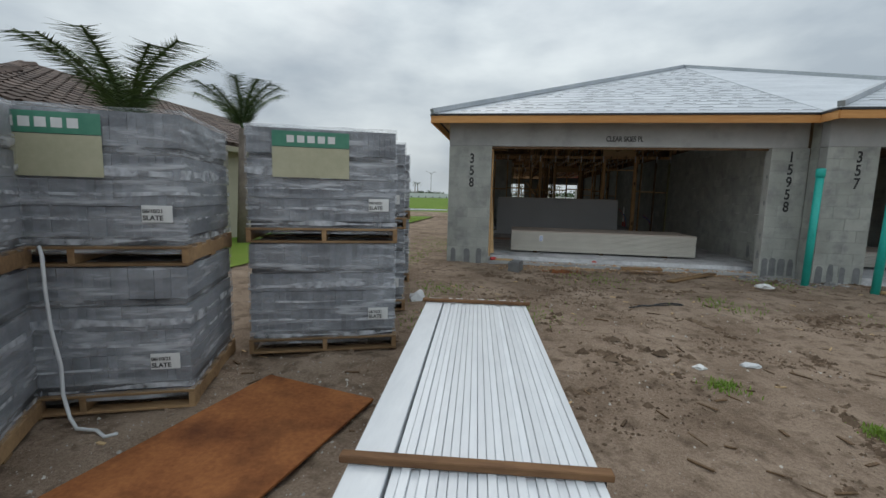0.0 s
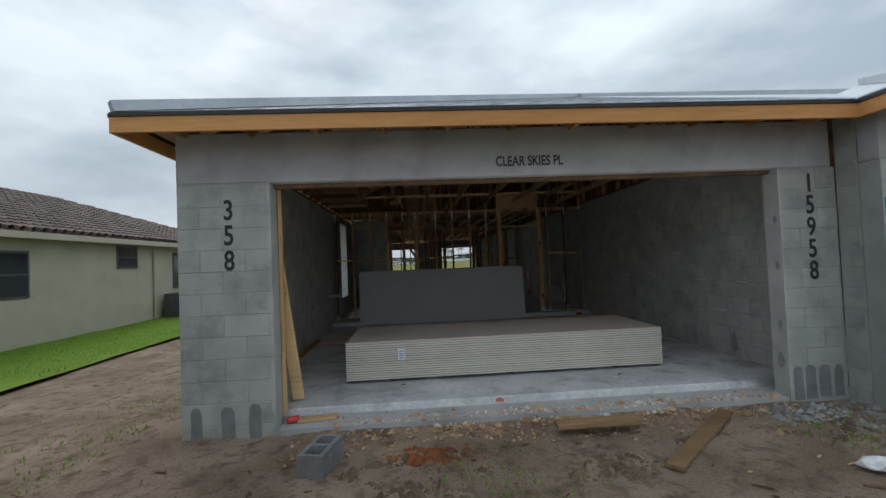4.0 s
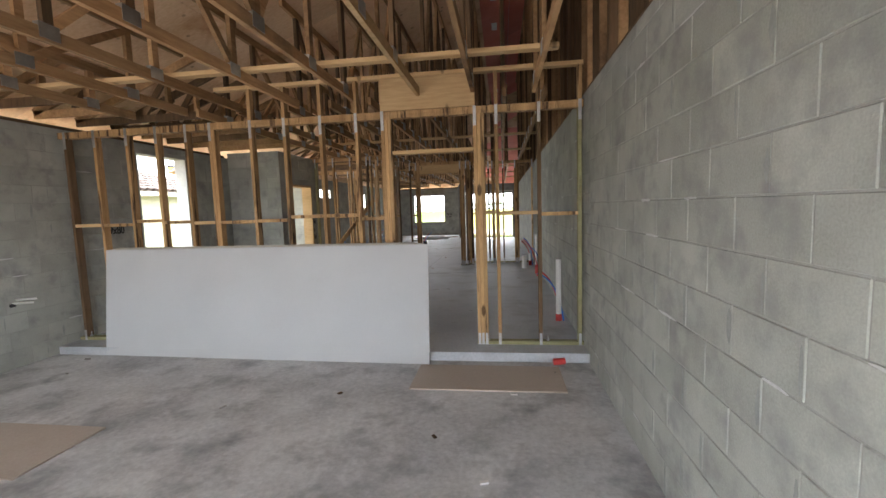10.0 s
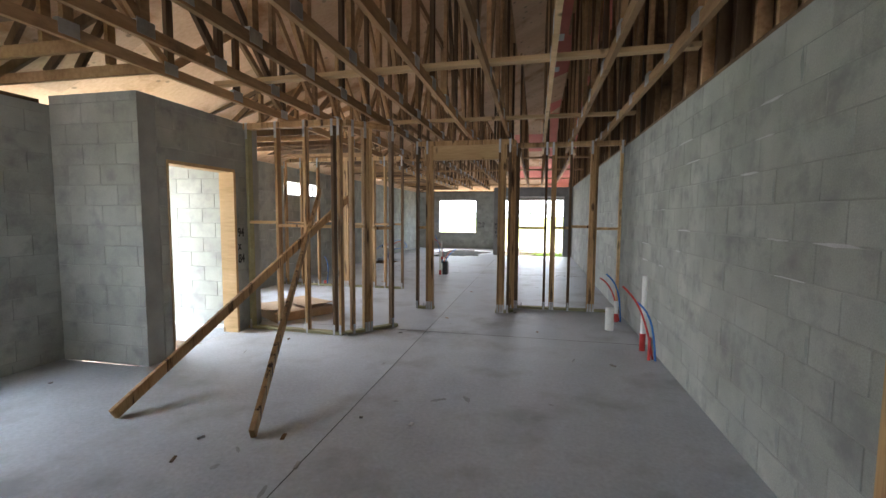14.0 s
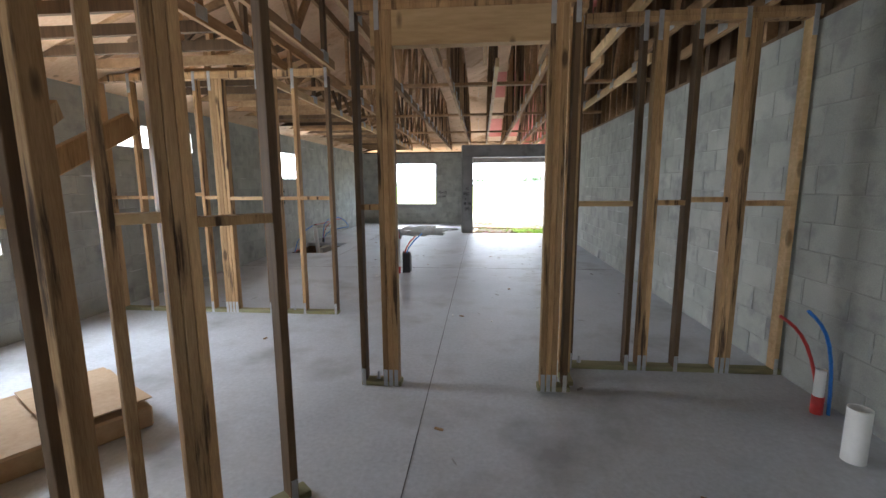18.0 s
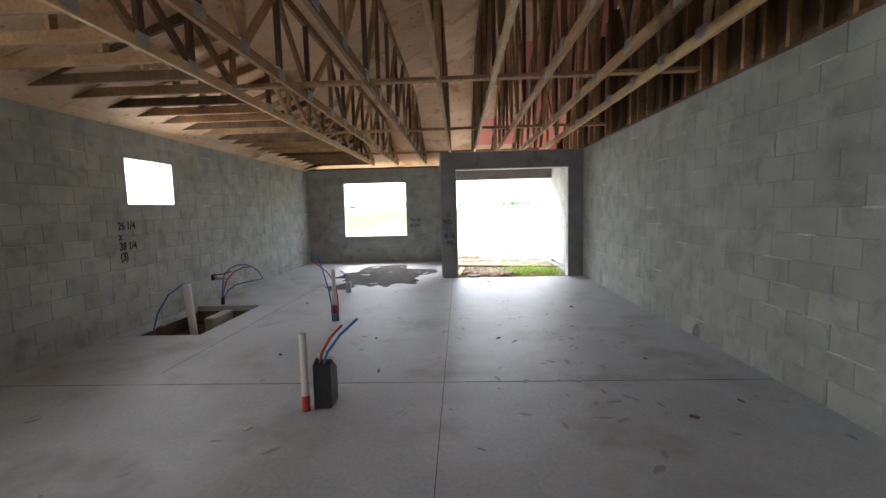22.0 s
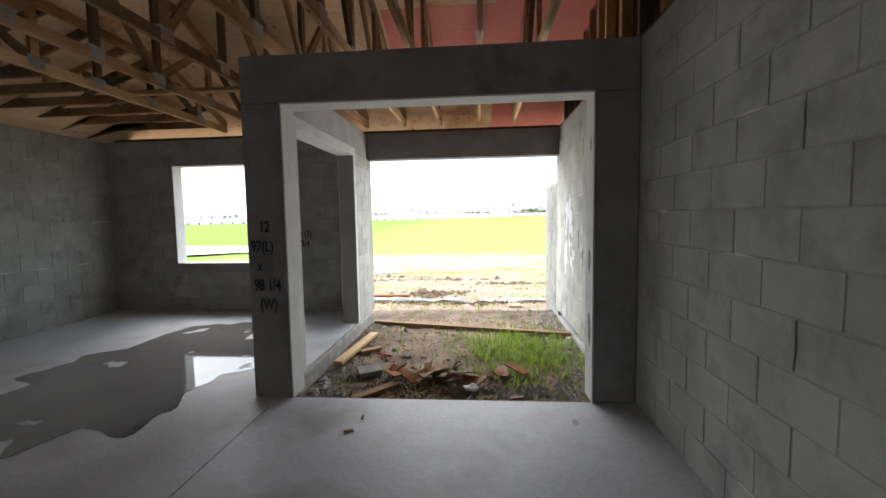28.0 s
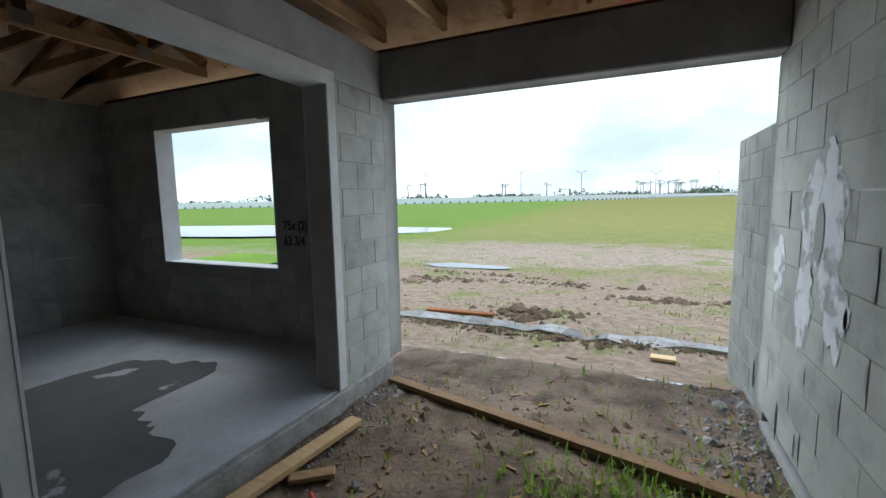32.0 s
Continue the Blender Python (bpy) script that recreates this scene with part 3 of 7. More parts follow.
def block_wall(name, label, p, q, z0, z1, openings=(), thick=TH, single=300, skip_top=0.0, near=None):
    """A wall of laid blocks from p to q (seen from its right-hand side); openings are (from, to, low, high) along it."""
    p, q = Vector((*p, 0)), Vector((*q, 0))
    run = (q - p).length
    ang = math.atan2(q.y - p.y, q.x - p.x)
    m = Matrix.Translation((p.x, p.y, 0)) @ Matrix.Rotation(ang, 4, "Z")
    wall = tagged(new(name), label, "wall", kind="structure")
    wall.matrix_world = m
    # mortar bed, a little thinner than the blocks, in strips round the openings
    cuts = sorted({0.0, run, *[o[0] for o in openings], *[o[1] for o in openings]})
    bm = bmesh.new()
    for a, b in zip(cuts, cuts[1:]):
        mid = (a + b) / 2
        spans, low = [], z0
        for o in sorted((o for o in openings if o[0] < mid < o[1]), key=lambda o: o[2]):
            if o[2] > low:
                spans.append((low, o[2]))
            low = o[3]
        if low < z1:
            spans.append((low, z1))
        for s in spans:
            box(bm, a + (0.002 if a == 0 else 0), b - (0.002 if b == run else 0), 0.0038, thick - 0.0038, s[0], s[1])
    part("mortar", bm, M_MORTAR, wall)
    WALLS.append((wall, run, z0, z1, openings, thick, single, near))
    return wall


def lay_blocks():
    """Every block of every wall: single ones where the camera passes near, the rest of a long wall joined."""
    for wall, run, z0, z1, openings, thick, single, near in WALLS:
        made, far = 0, []
        row, z = 0, z0
        while z < z1 - 0.02:
            h = min(BH, z1 - z)
            x = -BL / 2 if row % 2 else 0.0
            while x < run - 0.01:
                spans = [(max(x, 0.0), min(x + BL, run))]
                for o in openings:
                    if o[2] < z + h - 0.03 and o[3] > z + 0.03:
                        spans = [s for a, b in spans for s in ((a, min(b, o[0])), (max(a, o[1]), b)) if s[1] - s[0] > 0.04]
                for a, b in spans:
                    lo, hi = z, z + h
                    for o in openings:
                        if o[0] < (a + b) / 2 < o[1]:
                            if o[2] >= z + 0.03 and o[2] < hi:
                                hi = o[2]
                            if o[3] <= z + h - 0.03 and o[3] > lo:
                                lo = o[3]
                    if b - a < 0.04 or hi - lo < 0.03:
                        continue
                    close = near is None or near[0] <= (a + b) / 2 <= near[1]
                    if made < single and close:
                        ob = new("block", block_piece(b - a, hi - lo, thick))
                        ob.parent = wall
                        ob.location = (a, jit(0.0015), lo)
                        made += 1
                    else:
                        far.append((a, b, lo, hi))
                x += BL
            z += BH
            row += 1
        if far:
            bm = bmesh.new()
            for a, b, lo, hi in far:
                o = jit(0.0015)
                box(bm, a + 0.003, b - 0.003, o, thick + o, lo + 0.003, hi - 0.003)
            ob = part("block_courses", bm, M_BLOCK, wall)
            tagged(ob, kind="stuff")


# ---- ground, slabs ----
def ground_z(x, y):
    """Bare soil: a little higher against the garage, worn and lumpy."""
    rise = max(0.0, min(1.0, (y + 1.0) / 6.5)) * (1.0 if -2.4 < x < 13 else max(0.0, 1 - min(abs(x + 2.4), abs(x - 13)) / 2.0))
    z = -0.40 + 0.19 * rise
    if y > 8 and x < -2.0:
        z = -0.42
    if y > 28:
        z = -0.15 if y < 33 else max(-0.62, -0.15 - (y - 33) * 0.05)
        if x < XL - 0.3 or y > 33:
            z = min(z, -0.28 if y < 38 else z)
    churn = max(0.0, noise.noise(Vector((x * 0.7, y * 0.9, 5.5))) + 0.25)
    lump = noise.noise(Vector((x * 0.8, y * 0.8, 3.1))) * 0.03 + noise.noise(Vector((x * 2.6, y * 2.6, 8.0))) * 0.022
    lump += (noise.noise(Vector((x * 5.5, y * 5.5, 1.0))) * 0.02 - abs(noise.noise(Vector((x * 4, y * 4, 6.0)))) * 0.03 + noise.noise(Vector((x * 13, y * 13, 2.0))) * 0.008) * (0.35 + 1.3 * churn)
    return z + lump * (1.0 if -12 < y < 60 else 0.3)

def grid_sheet(name, label, mat, xs, ys, height, hole=None, kind="structure", category="ground"):
    bm = bmesh.new()
    vs = [[bm.verts.new((x, y, height(x, y))) for y in ys] for x in xs]
    for i in range(len(xs) - 1):
        for j in range(len(ys) - 1):
            cx, cy = (xs[i] + xs[i + 1]) / 2, (ys[j] + ys[j + 1]) / 2
            if hole and hole(cx, cy):
                continue
            bm.faces.new((vs[i][j], vs[i + 1][j], vs[i + 1][j + 1], vs[i][j + 1]))
    for v in [v for v in bm.verts if not v.link_faces]:
        bm.verts.remove(v)
    return tagged(part(name, bm, mat, None, "", True), label, category, kind=kind)


def steps(a, b, d):
    n = max(1, round((b - a) / d))
    return [a + (b - a) * i / n for i in range(n + 1)]


def under_house(x, y):
    return (XLG - 0.1 < x < 4.9 and YF + 0.15 < y < 13.5) or (-0.5 < x < 4.9 and 13 < y < 29.3) or (XL - 0.1 < x < 1.9 and 17.8 < y < YB + 0.1) or (4.9 < x < 11.6 and 6.2 < y < YB)


grid_sheet("ground", "bare sandy building plot, churned and footprinted", M_SAND, [*steps(-14, -3.3, 0.3), *steps(-3.23, 6.5, 0.07), *steps(6.7, 18, 0.3)], [*steps(-9, -2.3, 0.3), *steps(-2.22, 6.25, 0.07), *steps(6.5, 29.0, 0.4), *steps(29.1, 33.0, 0.08)], ground_z, lambda x, y: under_house(x, y) or (1.7 < x < 4.7 and 29.1 < y < 33))
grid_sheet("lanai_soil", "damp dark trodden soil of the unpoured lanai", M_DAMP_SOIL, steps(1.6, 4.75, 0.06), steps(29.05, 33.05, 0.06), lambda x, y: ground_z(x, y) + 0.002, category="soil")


def field_z(x, y):
    z = ground_z(x, y)
    bank = max(0.0, min(1.0, (y - 80) / 90.0))
    far = max(0.0, min(1.0, (y - 170) / 200.0))
    pond = math.exp(-((x + 33) / 22) ** 4 - ((y - 53.5 + (x + 33) * -0.16) / 7) ** 2)
    return (z if y < 60 else -0.62 + 0.85 * bank + 0.5 * far) - 0.75 * pond


grid_sheet("field", "open field of patchy grass and bare wet sand", M_FIELD, [-900, -500, -300, -160, *steps(-100, -20, 4), *steps(-16, 20, 0.8), *steps(24, 80, 7), 160, 300, 500, 900], [*steps(33.0, 48, 0.5), *steps(49, 75, 1.6), *steps(80, 180, 8), 240, 300, 380, 600, 1200, 2500], field_z)
grid_sheet("far_ground", "ground beyond the building plot", M_LAWN, [-900, -300, -100, -40, -14], [-700, -200, -60, -9, 0, 8, 16, 24, 33], lambda x, y: -0.42)
grid_sheet("far_ground", "ground beyond the building plot", M_SAND, [18, 40, 100, 300, 900], [-700, -200, -60, -9, 0, 8, 16, 24, 33], lambda x, y: -0.42)
grid_sheet("far_ground", "ground in front of the building plot", M_SAND, steps(-14, 18, 4), [-700, -200, -60, -20, -9], lambda x, y: -0.42)

# slabs: garage, house with the kitchen pit left open
boxes("floor_garage", M_GARAGE_FLOOR, None, (XLG - 0.02, XR + 0.1, 6.72, 12.44, GZ - 0.3, GZ), r=0.008)
boxes("sill_garage", M_BEAM, None, (XLG - 0.02, XR + 0.1, YF + 0.02, 6.718, GZ - 0.3, -0.168))
tagged(bpy.data.objects["sill_garage"], "lower concrete footing ledge in front of the garage slab", "floor", kind="structure")
tagged(bpy.data.objects["floor_garage"], "bare concrete garage slab, trowelled and dusty", "floor", kind="structure")
PIT = (-2.24, -1.20, 25.25, 26.87)
hs = bmesh.new()
X0, X1 = XL - 0.02, XR + 0.1
for d in ((-1.62, X1, 12.44, 15.95), (-0.62, X1, 15.95, 17.4), (X0, X1, 17.4, PIT[2]), (X0, PIT[0], PIT[2], PIT[3]), (PIT[1], X1, PIT[2], PIT[3]), (X0, X1, PIT[3], YL), (X0, 1.78, YL, YB + 0.02), (XL, XR, PIT[2] - 0.1, PIT[3] + 0.1)):
    box(hs, d[0], d[1], d[2], d[3], -0.36, 0.0 if d[3] != PIT[3] + 0.1 else -0.30)
tagged(part("floor", hs, M_FLOOR), "bare grey concrete house slab with damp stains", "floor", kind="structure")
pit_soil = boxes("pit_soil", M_CLOD, None, (PIT[0] - 0.05, PIT[1] + 0.05, PIT[2] - 0.05, PIT[3] + 0.05, -0.31, -0.285))
# thin dark slabs added over the pale concrete sides of the pit
for k, d in enumerate(((PIT[0] + 0.005, PIT[1] - 0.005, PIT[2] + 0.004, PIT[2] + 0.03), (PIT[0] + 0.005, PIT[1] - 0.005, PIT[3] - 0.03, PIT[3] - 0.004), (PIT[1] - 0.03, PIT[1] - 0.004, PIT[2] + 0.031, PIT[3] - 0.031), (PIT[0] + 0.004, PIT[0] + 0.03, PIT[2] + 0.031, PIT[3] - 0.031))):
    tagged(boxes("pit_side", M_CLOD, None, (*d, -0.284, -0.07 - 0.01 * k)), "dark lining against the sides of the slab pit", "soil", kind="structure")
tagged(pit_soil, "dark damp soil at the bottom of the slab pit", "soil", kind="structure")
for a, b in (((1.84, 12.5), (1.84, 29.0)), ((-0.80, 24.0), (-0.76, 28.5)), ((XL, 23.75), (XR, 23.75)), ((XL, 17.9), (XR, 17.9))):
    bm = bmesh.new()
    stick(bm, (*a, 0.0005), (*b, 0.0005), 0.0045 if a[0] > 1 else 0.003, 0.003)
    tagged(part("floor_joint", bm, M_DARK_EDGE), "thin dark saw-cut joint in the slab", "joint", kind="structure")

# ---- walls ----
LOW = GZ - 2 * BH
block_wall("wall_garage_front_pier", "grey block pier beside the garage opening with stencilled house number", (XOUT, YF), (-0.944, YF), LOW, 2.136)
block_wall("wall_garage_front_pier_right", "grey block pier between the two garage openings", (4.081, YF), (4.70, YF), LOW, 2.136)
block_wall("wall_garage_left", "bare grey concrete block side wall of the garage", (XOUT, 16.15), (XOUT, YF + TH), LOW, TOP, [(1.33, 2.32, 0.46, 2.46)], near=(1.0, 9.6))
block_wall("wall_party", "long bare grey block party wall, mortar joints unevenly struck", (XR, 12.4), (XR, YF + TH), GZ, TOP, single=300)
block_wall("wall_party_middle", "long bare grey block party wall, mortar joints unevenly struck", (XR, 19.7), (XR, 12.4), 0.0, TOP, single=300)
block_wall("wall_party_living", "long bare grey block party wall, mortar joints unevenly struck", (XR, 32.45), (XR, 19.7), 0.0, TOP, single=300, near=(2.0, 12.0))
block_wall("wall_party_wing", "lower block wing wall stepping down past the lanai", (XR + 0.03, 33.65), (XR + 0.03, 32.45), -0.5, 1.86)
block_wall("wall_entry_side", "block wall turning into the entry recess", (XLG, 15.97), (-0.52, 15.97), 0.0, 2.70)
block_wall("wall_entry_door", "block wall with an open front doorway", (-0.72, 17.58), (-0.72, 16.17), 0.0, 2.70, [(0.28, 1.30, 0.0, 2.09)])
block_wall("wall_porch", "daylit block wall of the entry porch", (XL - TH, 17.58), (-0.52, 17.58), -0.2, 2.70)
block_wall("wall_left", "bare grey block side wall of the living room", (XL - TH, YB + TH), (XL - TH, 17.78), 0.0, TOP, [(12.645, 13.345, 0.86, 2.30), (9.795, 11.335, 1.985, 2.27), (5.925, 6.835, 1.62, 2.21)], near=(3.0, 14.0))
block_wall("wall_back", "bare grey block back wall with a large window opening", (XL, YB), (1.80, YB), 0.0, TOP, [(XL * -1 - 1.23, XL * -1 + 0.525, 0.737, 2.227)])
block_wall("wall_lanai_side", "block wall beside the lanai with a wide door opening", (1.603, YB), (1.603, YL + TH), -0.12, 2.25, [(YB - 31.53, YB - 29.79, -0.2, 2.3)])
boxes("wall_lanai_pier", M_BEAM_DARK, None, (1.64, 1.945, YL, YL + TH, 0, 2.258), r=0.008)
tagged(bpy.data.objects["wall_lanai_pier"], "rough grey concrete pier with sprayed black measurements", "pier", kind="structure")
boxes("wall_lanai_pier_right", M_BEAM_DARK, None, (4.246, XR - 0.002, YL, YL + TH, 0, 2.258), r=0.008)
tagged(bpy.data.objects["wall_lanai_pier_right"], "rough grey concrete jamb against the party wall", "pier", kind="structure")


def beam(name, label, *d, mat=M_BEAM):
    ob = boxes(name, mat, None, d, r=0.01)
    return tagged(ob, label, "beam", kind="structure")


beam("lintel_garage", "smooth poured concrete lintel over the garage opening", XOUT, 4.66, YF - 0.004, YF + TH, 2.136, TOP)
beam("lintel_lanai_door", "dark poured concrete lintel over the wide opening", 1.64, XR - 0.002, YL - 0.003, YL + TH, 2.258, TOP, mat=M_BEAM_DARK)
beam("lintel_lanai_side", "poured concrete lintel over the side opening", 1.605, 1.80, YL + TH + 0.002, YB, 2.25, TOP)
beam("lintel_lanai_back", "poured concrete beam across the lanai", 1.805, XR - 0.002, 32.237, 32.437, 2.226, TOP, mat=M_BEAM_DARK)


def band(name, *dims):
    ob = boxes(name, M_STUCCO_BAND, None, *dims)
    return tagged(ob, "pale smoothed cement band round an opening", "trim", kind="structure")


# pale smoothed reveals round the openings
band("trim_lanai_opening", (1.945, 1.957, YL - 0.006, YL + TH + 0.004, 0.0, 2.25), (4.234, 4.246, YL - 0.006, YL + TH + 0.004, 0.0, 2.25), (1.945, 4.246, YL - 0.006, YL + TH + 0.004, 2.246, 2.259))
band("trim_side_opening", (1.60, 1.812, 29.778, 29.79, -0.1, 2.20), (1.60, 1.812, 31.53, 31.542, 0.0, 2.20), (1.60, 1.812, 29.778, 31.542, 2.20, 2.26), (1.803, 1.809, 29.70, 29.778, -0.1, 2.30), (1.803, 1.809, 31.542, 31.62, 0.0, 2.30), (1.803, 1.809, 29.778, 31.542, 2.26, 2.30))
band("trim_back_window", (-1.232, -1.222, YB - 0.003, YB + TH + 0.003, 0.737, 2.227), (0.515, 0.527, YB - 0.003, YB + TH + 0.003, 0.737, 2.227), (-1.232, 0.527, YB - 0.003, YB + TH + 0.003, 0.730, 0.742), (-1.232, 0.527, YB - 0.003, YB + TH + 0.003, 2.222, 2.231))
band("trim_kitchen_window", (XL - TH - 0.003, XL + 0.003, 25.63, 25.637, 1.62, 2.21), (XL - TH - 0.003, XL + 0.003, 26.533, 26.54, 1.62, 2.21), (XL - TH - 0.003, XL + 0.003, 25.63, 26.54, 1.612, 1.623))
band("trim_side_window", (XLG - TH - 0.003, XLG + 0.003, 13.83, 13.837, 0.46, 2.46), (XLG - TH - 0.003, XLG + 0.003, 14.813, 14.82, 0.46, 2.46))
tagged(boxes("trim_garage_opening", M_WOOD_DARK, None, (-0.944, 4.081, YF + 0.10, YF + 0.19, 2.100, 2.1345)), "brown timber strip under the garage lintel", "trim", kind="structure")

# neighbouring half of the duplex
block_wall("wall_neighbour_pier", "grey block pier of the neighbouring unit with stencilled number", (4.70, 5.93), (5.483, 5.93), LOW, 2.114)
block_wall("wall_neighbour_return", "grey block return between the two units", (4.70, YF - 0.002), (4.70, 5.93 + TH + 0.002), LOW, TOP)
boxes("lintel_neighbour", M_BEAM, None, (4.70, 11.2, 5.926, 5.93 + TH, 2.114, TOP), r=0.01)
tagged(bpy.data.objects["lintel_neighbour"], "smooth concrete lintel over the neighbouring garage", "beam", kind="structure")
boxes("wall_neighbour_garage", M_BLOCK, None, (10.3, 11.2, 5.93, 6.13, LOW, 2.114), (11.0, 11.2, 6.13, YB, LOW, TOP), (XR + TH, 11.2, 12.8, 13.0, LOW, TOP), (XR + TH, 11.2, YB, YB + TH, LOW, TOP))
tagged(bpy.data.objects["wall_neighbour_garage"], "dim block walls of the neighbouring garage", "wall", kind="structure")
boxes("floor_neighbour_garage", M_GARAGE_FLOOR, None, (XR + TH, 11.0, 5.95, 12.8, GZ - 0.3, GZ))
boxes("ceiling_neighbour_garage", M_TRUSS, None, (XR + TH + 0.002, 11.2, 6.14, 12.8, TOP + 0.002, TOP + 0.03))
tagged(bpy.data.objects["ceiling_neighbour_garage"], "dim timber ceiling of the neighbouring garage", "ceiling", kind="structure")
tagged(bpy.data.objects["floor_neighbour_garage"], "concrete slab of the neighbouring garage", "floor", kind="structure")
boxes("wall_party_foundation", M_BEAM, None, (XR + 0.005, XR + TH - 0.005, YF, 32.4, -0.5, -0.1))
tagged(bpy.data.objects["wall_party_foundation"], "concrete footing under the party wall", "wall", kind="structure")
boxes("slab_edge_lanai", M_RUBBLE, None, (1.78, 1.83, YL + TH, YB, -0.3, -0.01), (1.9, XR, YL - 0.01, YL + 0.03, -0.3, -0.005), r=0.01)
tagged(bpy.data.objects["slab_edge_lanai"], "rough cast edge of the slab at the lanai", "floor", kind="structure")


# ---- roof ----
def clip(poly, a, b, c):
    """The part of a flat polygon where a*x + b*y <= c."""
    out = []
    for p, q in zip(poly, poly[1:] + poly[:1]):
        dp, dq = a * p[0] + b * p[1] - c, a * q[0] + b * q[1] - c
        if dp <= 0:
            out.append(p)
        if dp * dq < 0:
            k = dp / (dp - dq)
            out.append((p[0] + k * (q[0] - p[0]), p[1] + k * (q[1] - p[1])))
    return out


def slab_poly(bm, poly, height, thick):
    if len(poly) < 3:
        return
    lo = [bm.verts.new((x, y, height(x, y))) for x, y in poly]
    hi = [bm.verts.new((x, y, height(x, y) + thick)) for x, y in poly]
    bm.faces.new(lo[::-1])
    bm.faces.new(hi)
    for i in range(len(poly)):
        j = (i + 1) % len(poly)
        bm.faces.new((lo[i], lo[j], hi[j], hi[i]))


EL, EF, EB = XOUT - 0.30, 5.97, YB + TH + 0.39     # eaves: left, front, back
BASE = 2.66


def front_z(x, y):
    return BASE + PITCH * (y - EF)


def left_z(x, y):
    return BASE + PITCH * (x - EL)


def back_z(x, y):
    return BASE + PITCH * (EB - y)


RX = 4.66
RUN = RX - EL
YFR, YBR = EF + RUN, EB - RUN
SLOPES = {
    "front": ([(EL, EF), (RX, EF), (RX, YFR)], front_z, True),
    "left": ([(EL, EF), (RX, YFR), (RX, YBR), (EL, EB)], left_z, False),
    "back": ([(EL, EB), (RX, YBR), (RX, EB)], back_z, True),
    "left_eave": ([(EL, 15.9), (EL, EB), (XL - TH - 0.36, EB), (XL - TH - 0.36, 15.9)], left_z, False),
}
ply, red = bmesh.new(), bmesh.new()
for key_, (poly, height, along_x) in SLOPES.items():
    w, d = (2.44, 1.13) if along_x else (1.13, 2.44)
    n = 0
    for i in range(-3, 34):
        for j in range(-2, 34):
            off = (1.22 if j % 2 else 0) if along_x else 0
            offy = 0 if along_x else (1.22 if i % 2 else 0)
            x0, y0 = -4 + i * w + off, 4 + j * d + offy + (0.60 if key_ == "back" else 0)
            c = poly
            for a, b, k in ((-1, 0, -x0 - 0.002), (1, 0, x0 + w - 0.002), (0, -1, -y0 - 0.002), (0, 1, y0 + d - 0.002)):
                c = clip(c, a, b, k) if c else c
            if len(c) > 2:
                edge_x = 3.42 if key_ != "back" else 2.42 if j % 2 else 3.62
                plain = clip(c, 1, 0, edge_x)
                treated = clip(c, -1, 0, -edge_x)
                slab_poly(ply, plain, height, 0.014)
                slab_poly(red if (j + i) % 7 else ply, treated, height, 0.014)
tagged(part("ceiling_roof_deck", ply, M_OSB), "bare orange-brown plywood roof sheathing seen from below", "roof deck", kind="structure")
tagged(part("ceiling_roof_deck_treated", red, M_RED), "red fire-treated plywood sheathing along the party wall", "roof deck", kind="structure")

# silver underlayment, hip caps, fascia
roof = thing("roof_covering", "hip roof wrapped in silver printed underlayment, not yet tiled", "roof", kind="structure")
sheet = bmesh.new()
for key in SLOPES:
    poly, height, _ = SLOPES[key]
    slab_poly(sheet, poly, lambda x, y, h=height: h(x, y) + 0.02, 0.006)
mirror = [(2 * RX - EL, EF), (RX, EF), (RX, YFR)]
slab_poly(sheet, mirror, lambda x, y: front_z(x, y) + 0.02, 0.02)
slab_poly(sheet, [(2 * RX - EL, EF), (RX, YFR), (RX, YBR), (2 * RX - EL, EB)], lambda x, y: BASE + PITCH * (2 * RX - EL - x) + 0.02, 0.02)
slab_poly(sheet, [(2 * RX - EL, EB), (RX, YBR), (RX, EB)], lambda x, y: back_z(x, y) + 0.02, 0.02)
NX0, NY0, NHALF = 4.56, 5.55, 2.87
slab_poly(sheet, [(NX0, NY0), (NX0 + 2 * NHALF, NY0), (NX0 + NHALF, NY0 + NHALF)], lambda x, y: BASE + PITCH * (y - NY0) + 0.02, 0.02)
slab_poly(sheet, [(NX0, NY0), (NX0 + NHALF, NY0 + NHALF), (NX0 + NHALF, NY0 + NHALF + 0.42), (NX0, EF)], lambda x, y: BASE + PITCH * (x - NX0) + 0.02, 0.02)
part("underlayment", sheet, M_UNDERLAY, roof)
# overlapping courses of the underlayment, each a thin strip with printed bars
laps, prints = bmesh.new(), bmesh.new()
for ref, x_lo, x_hi, lift in ((EF, EL, 2 * RX - EL, 0.027), (NY0, NX0, NX0 + 2 * NHALF, 0.042)):
    k = 0.12
    while k < (x_hi - x_lo) / 2 - 0.5:
        y = ref + k
        stick(laps, (x_lo + k + 0.05, y, BASE + PITCH * k + lift), (x_hi - k - 0.05, y, BASE + PITCH * k + lift), 0.03, 0.006, (0, -PITCH, 1))
        x = x_lo + k + 0.3 + rng.random() * 0.3
        while x < x_hi - k - 0.4:
            L = rng.uniform(0.10, 0.28)
            if rng.random() < 0.75:
                yy = y + 0.10
                stick(prints, (x, yy, BASE + PITCH * (yy - ref) + lift + 0.002), (x + L, yy, BASE + PITCH * (yy - ref) + lift + 0.002), 0.035, 0.003, (0, -PITCH, 1))
            x += L + rng.uniform(0.06, 0.25)
        k += 0.30
part("lap", laps, M_DRIP, roof)
part("printed_lettering_bars", prints, M_UNDERPRINT, roof, "unreadable dark printing")
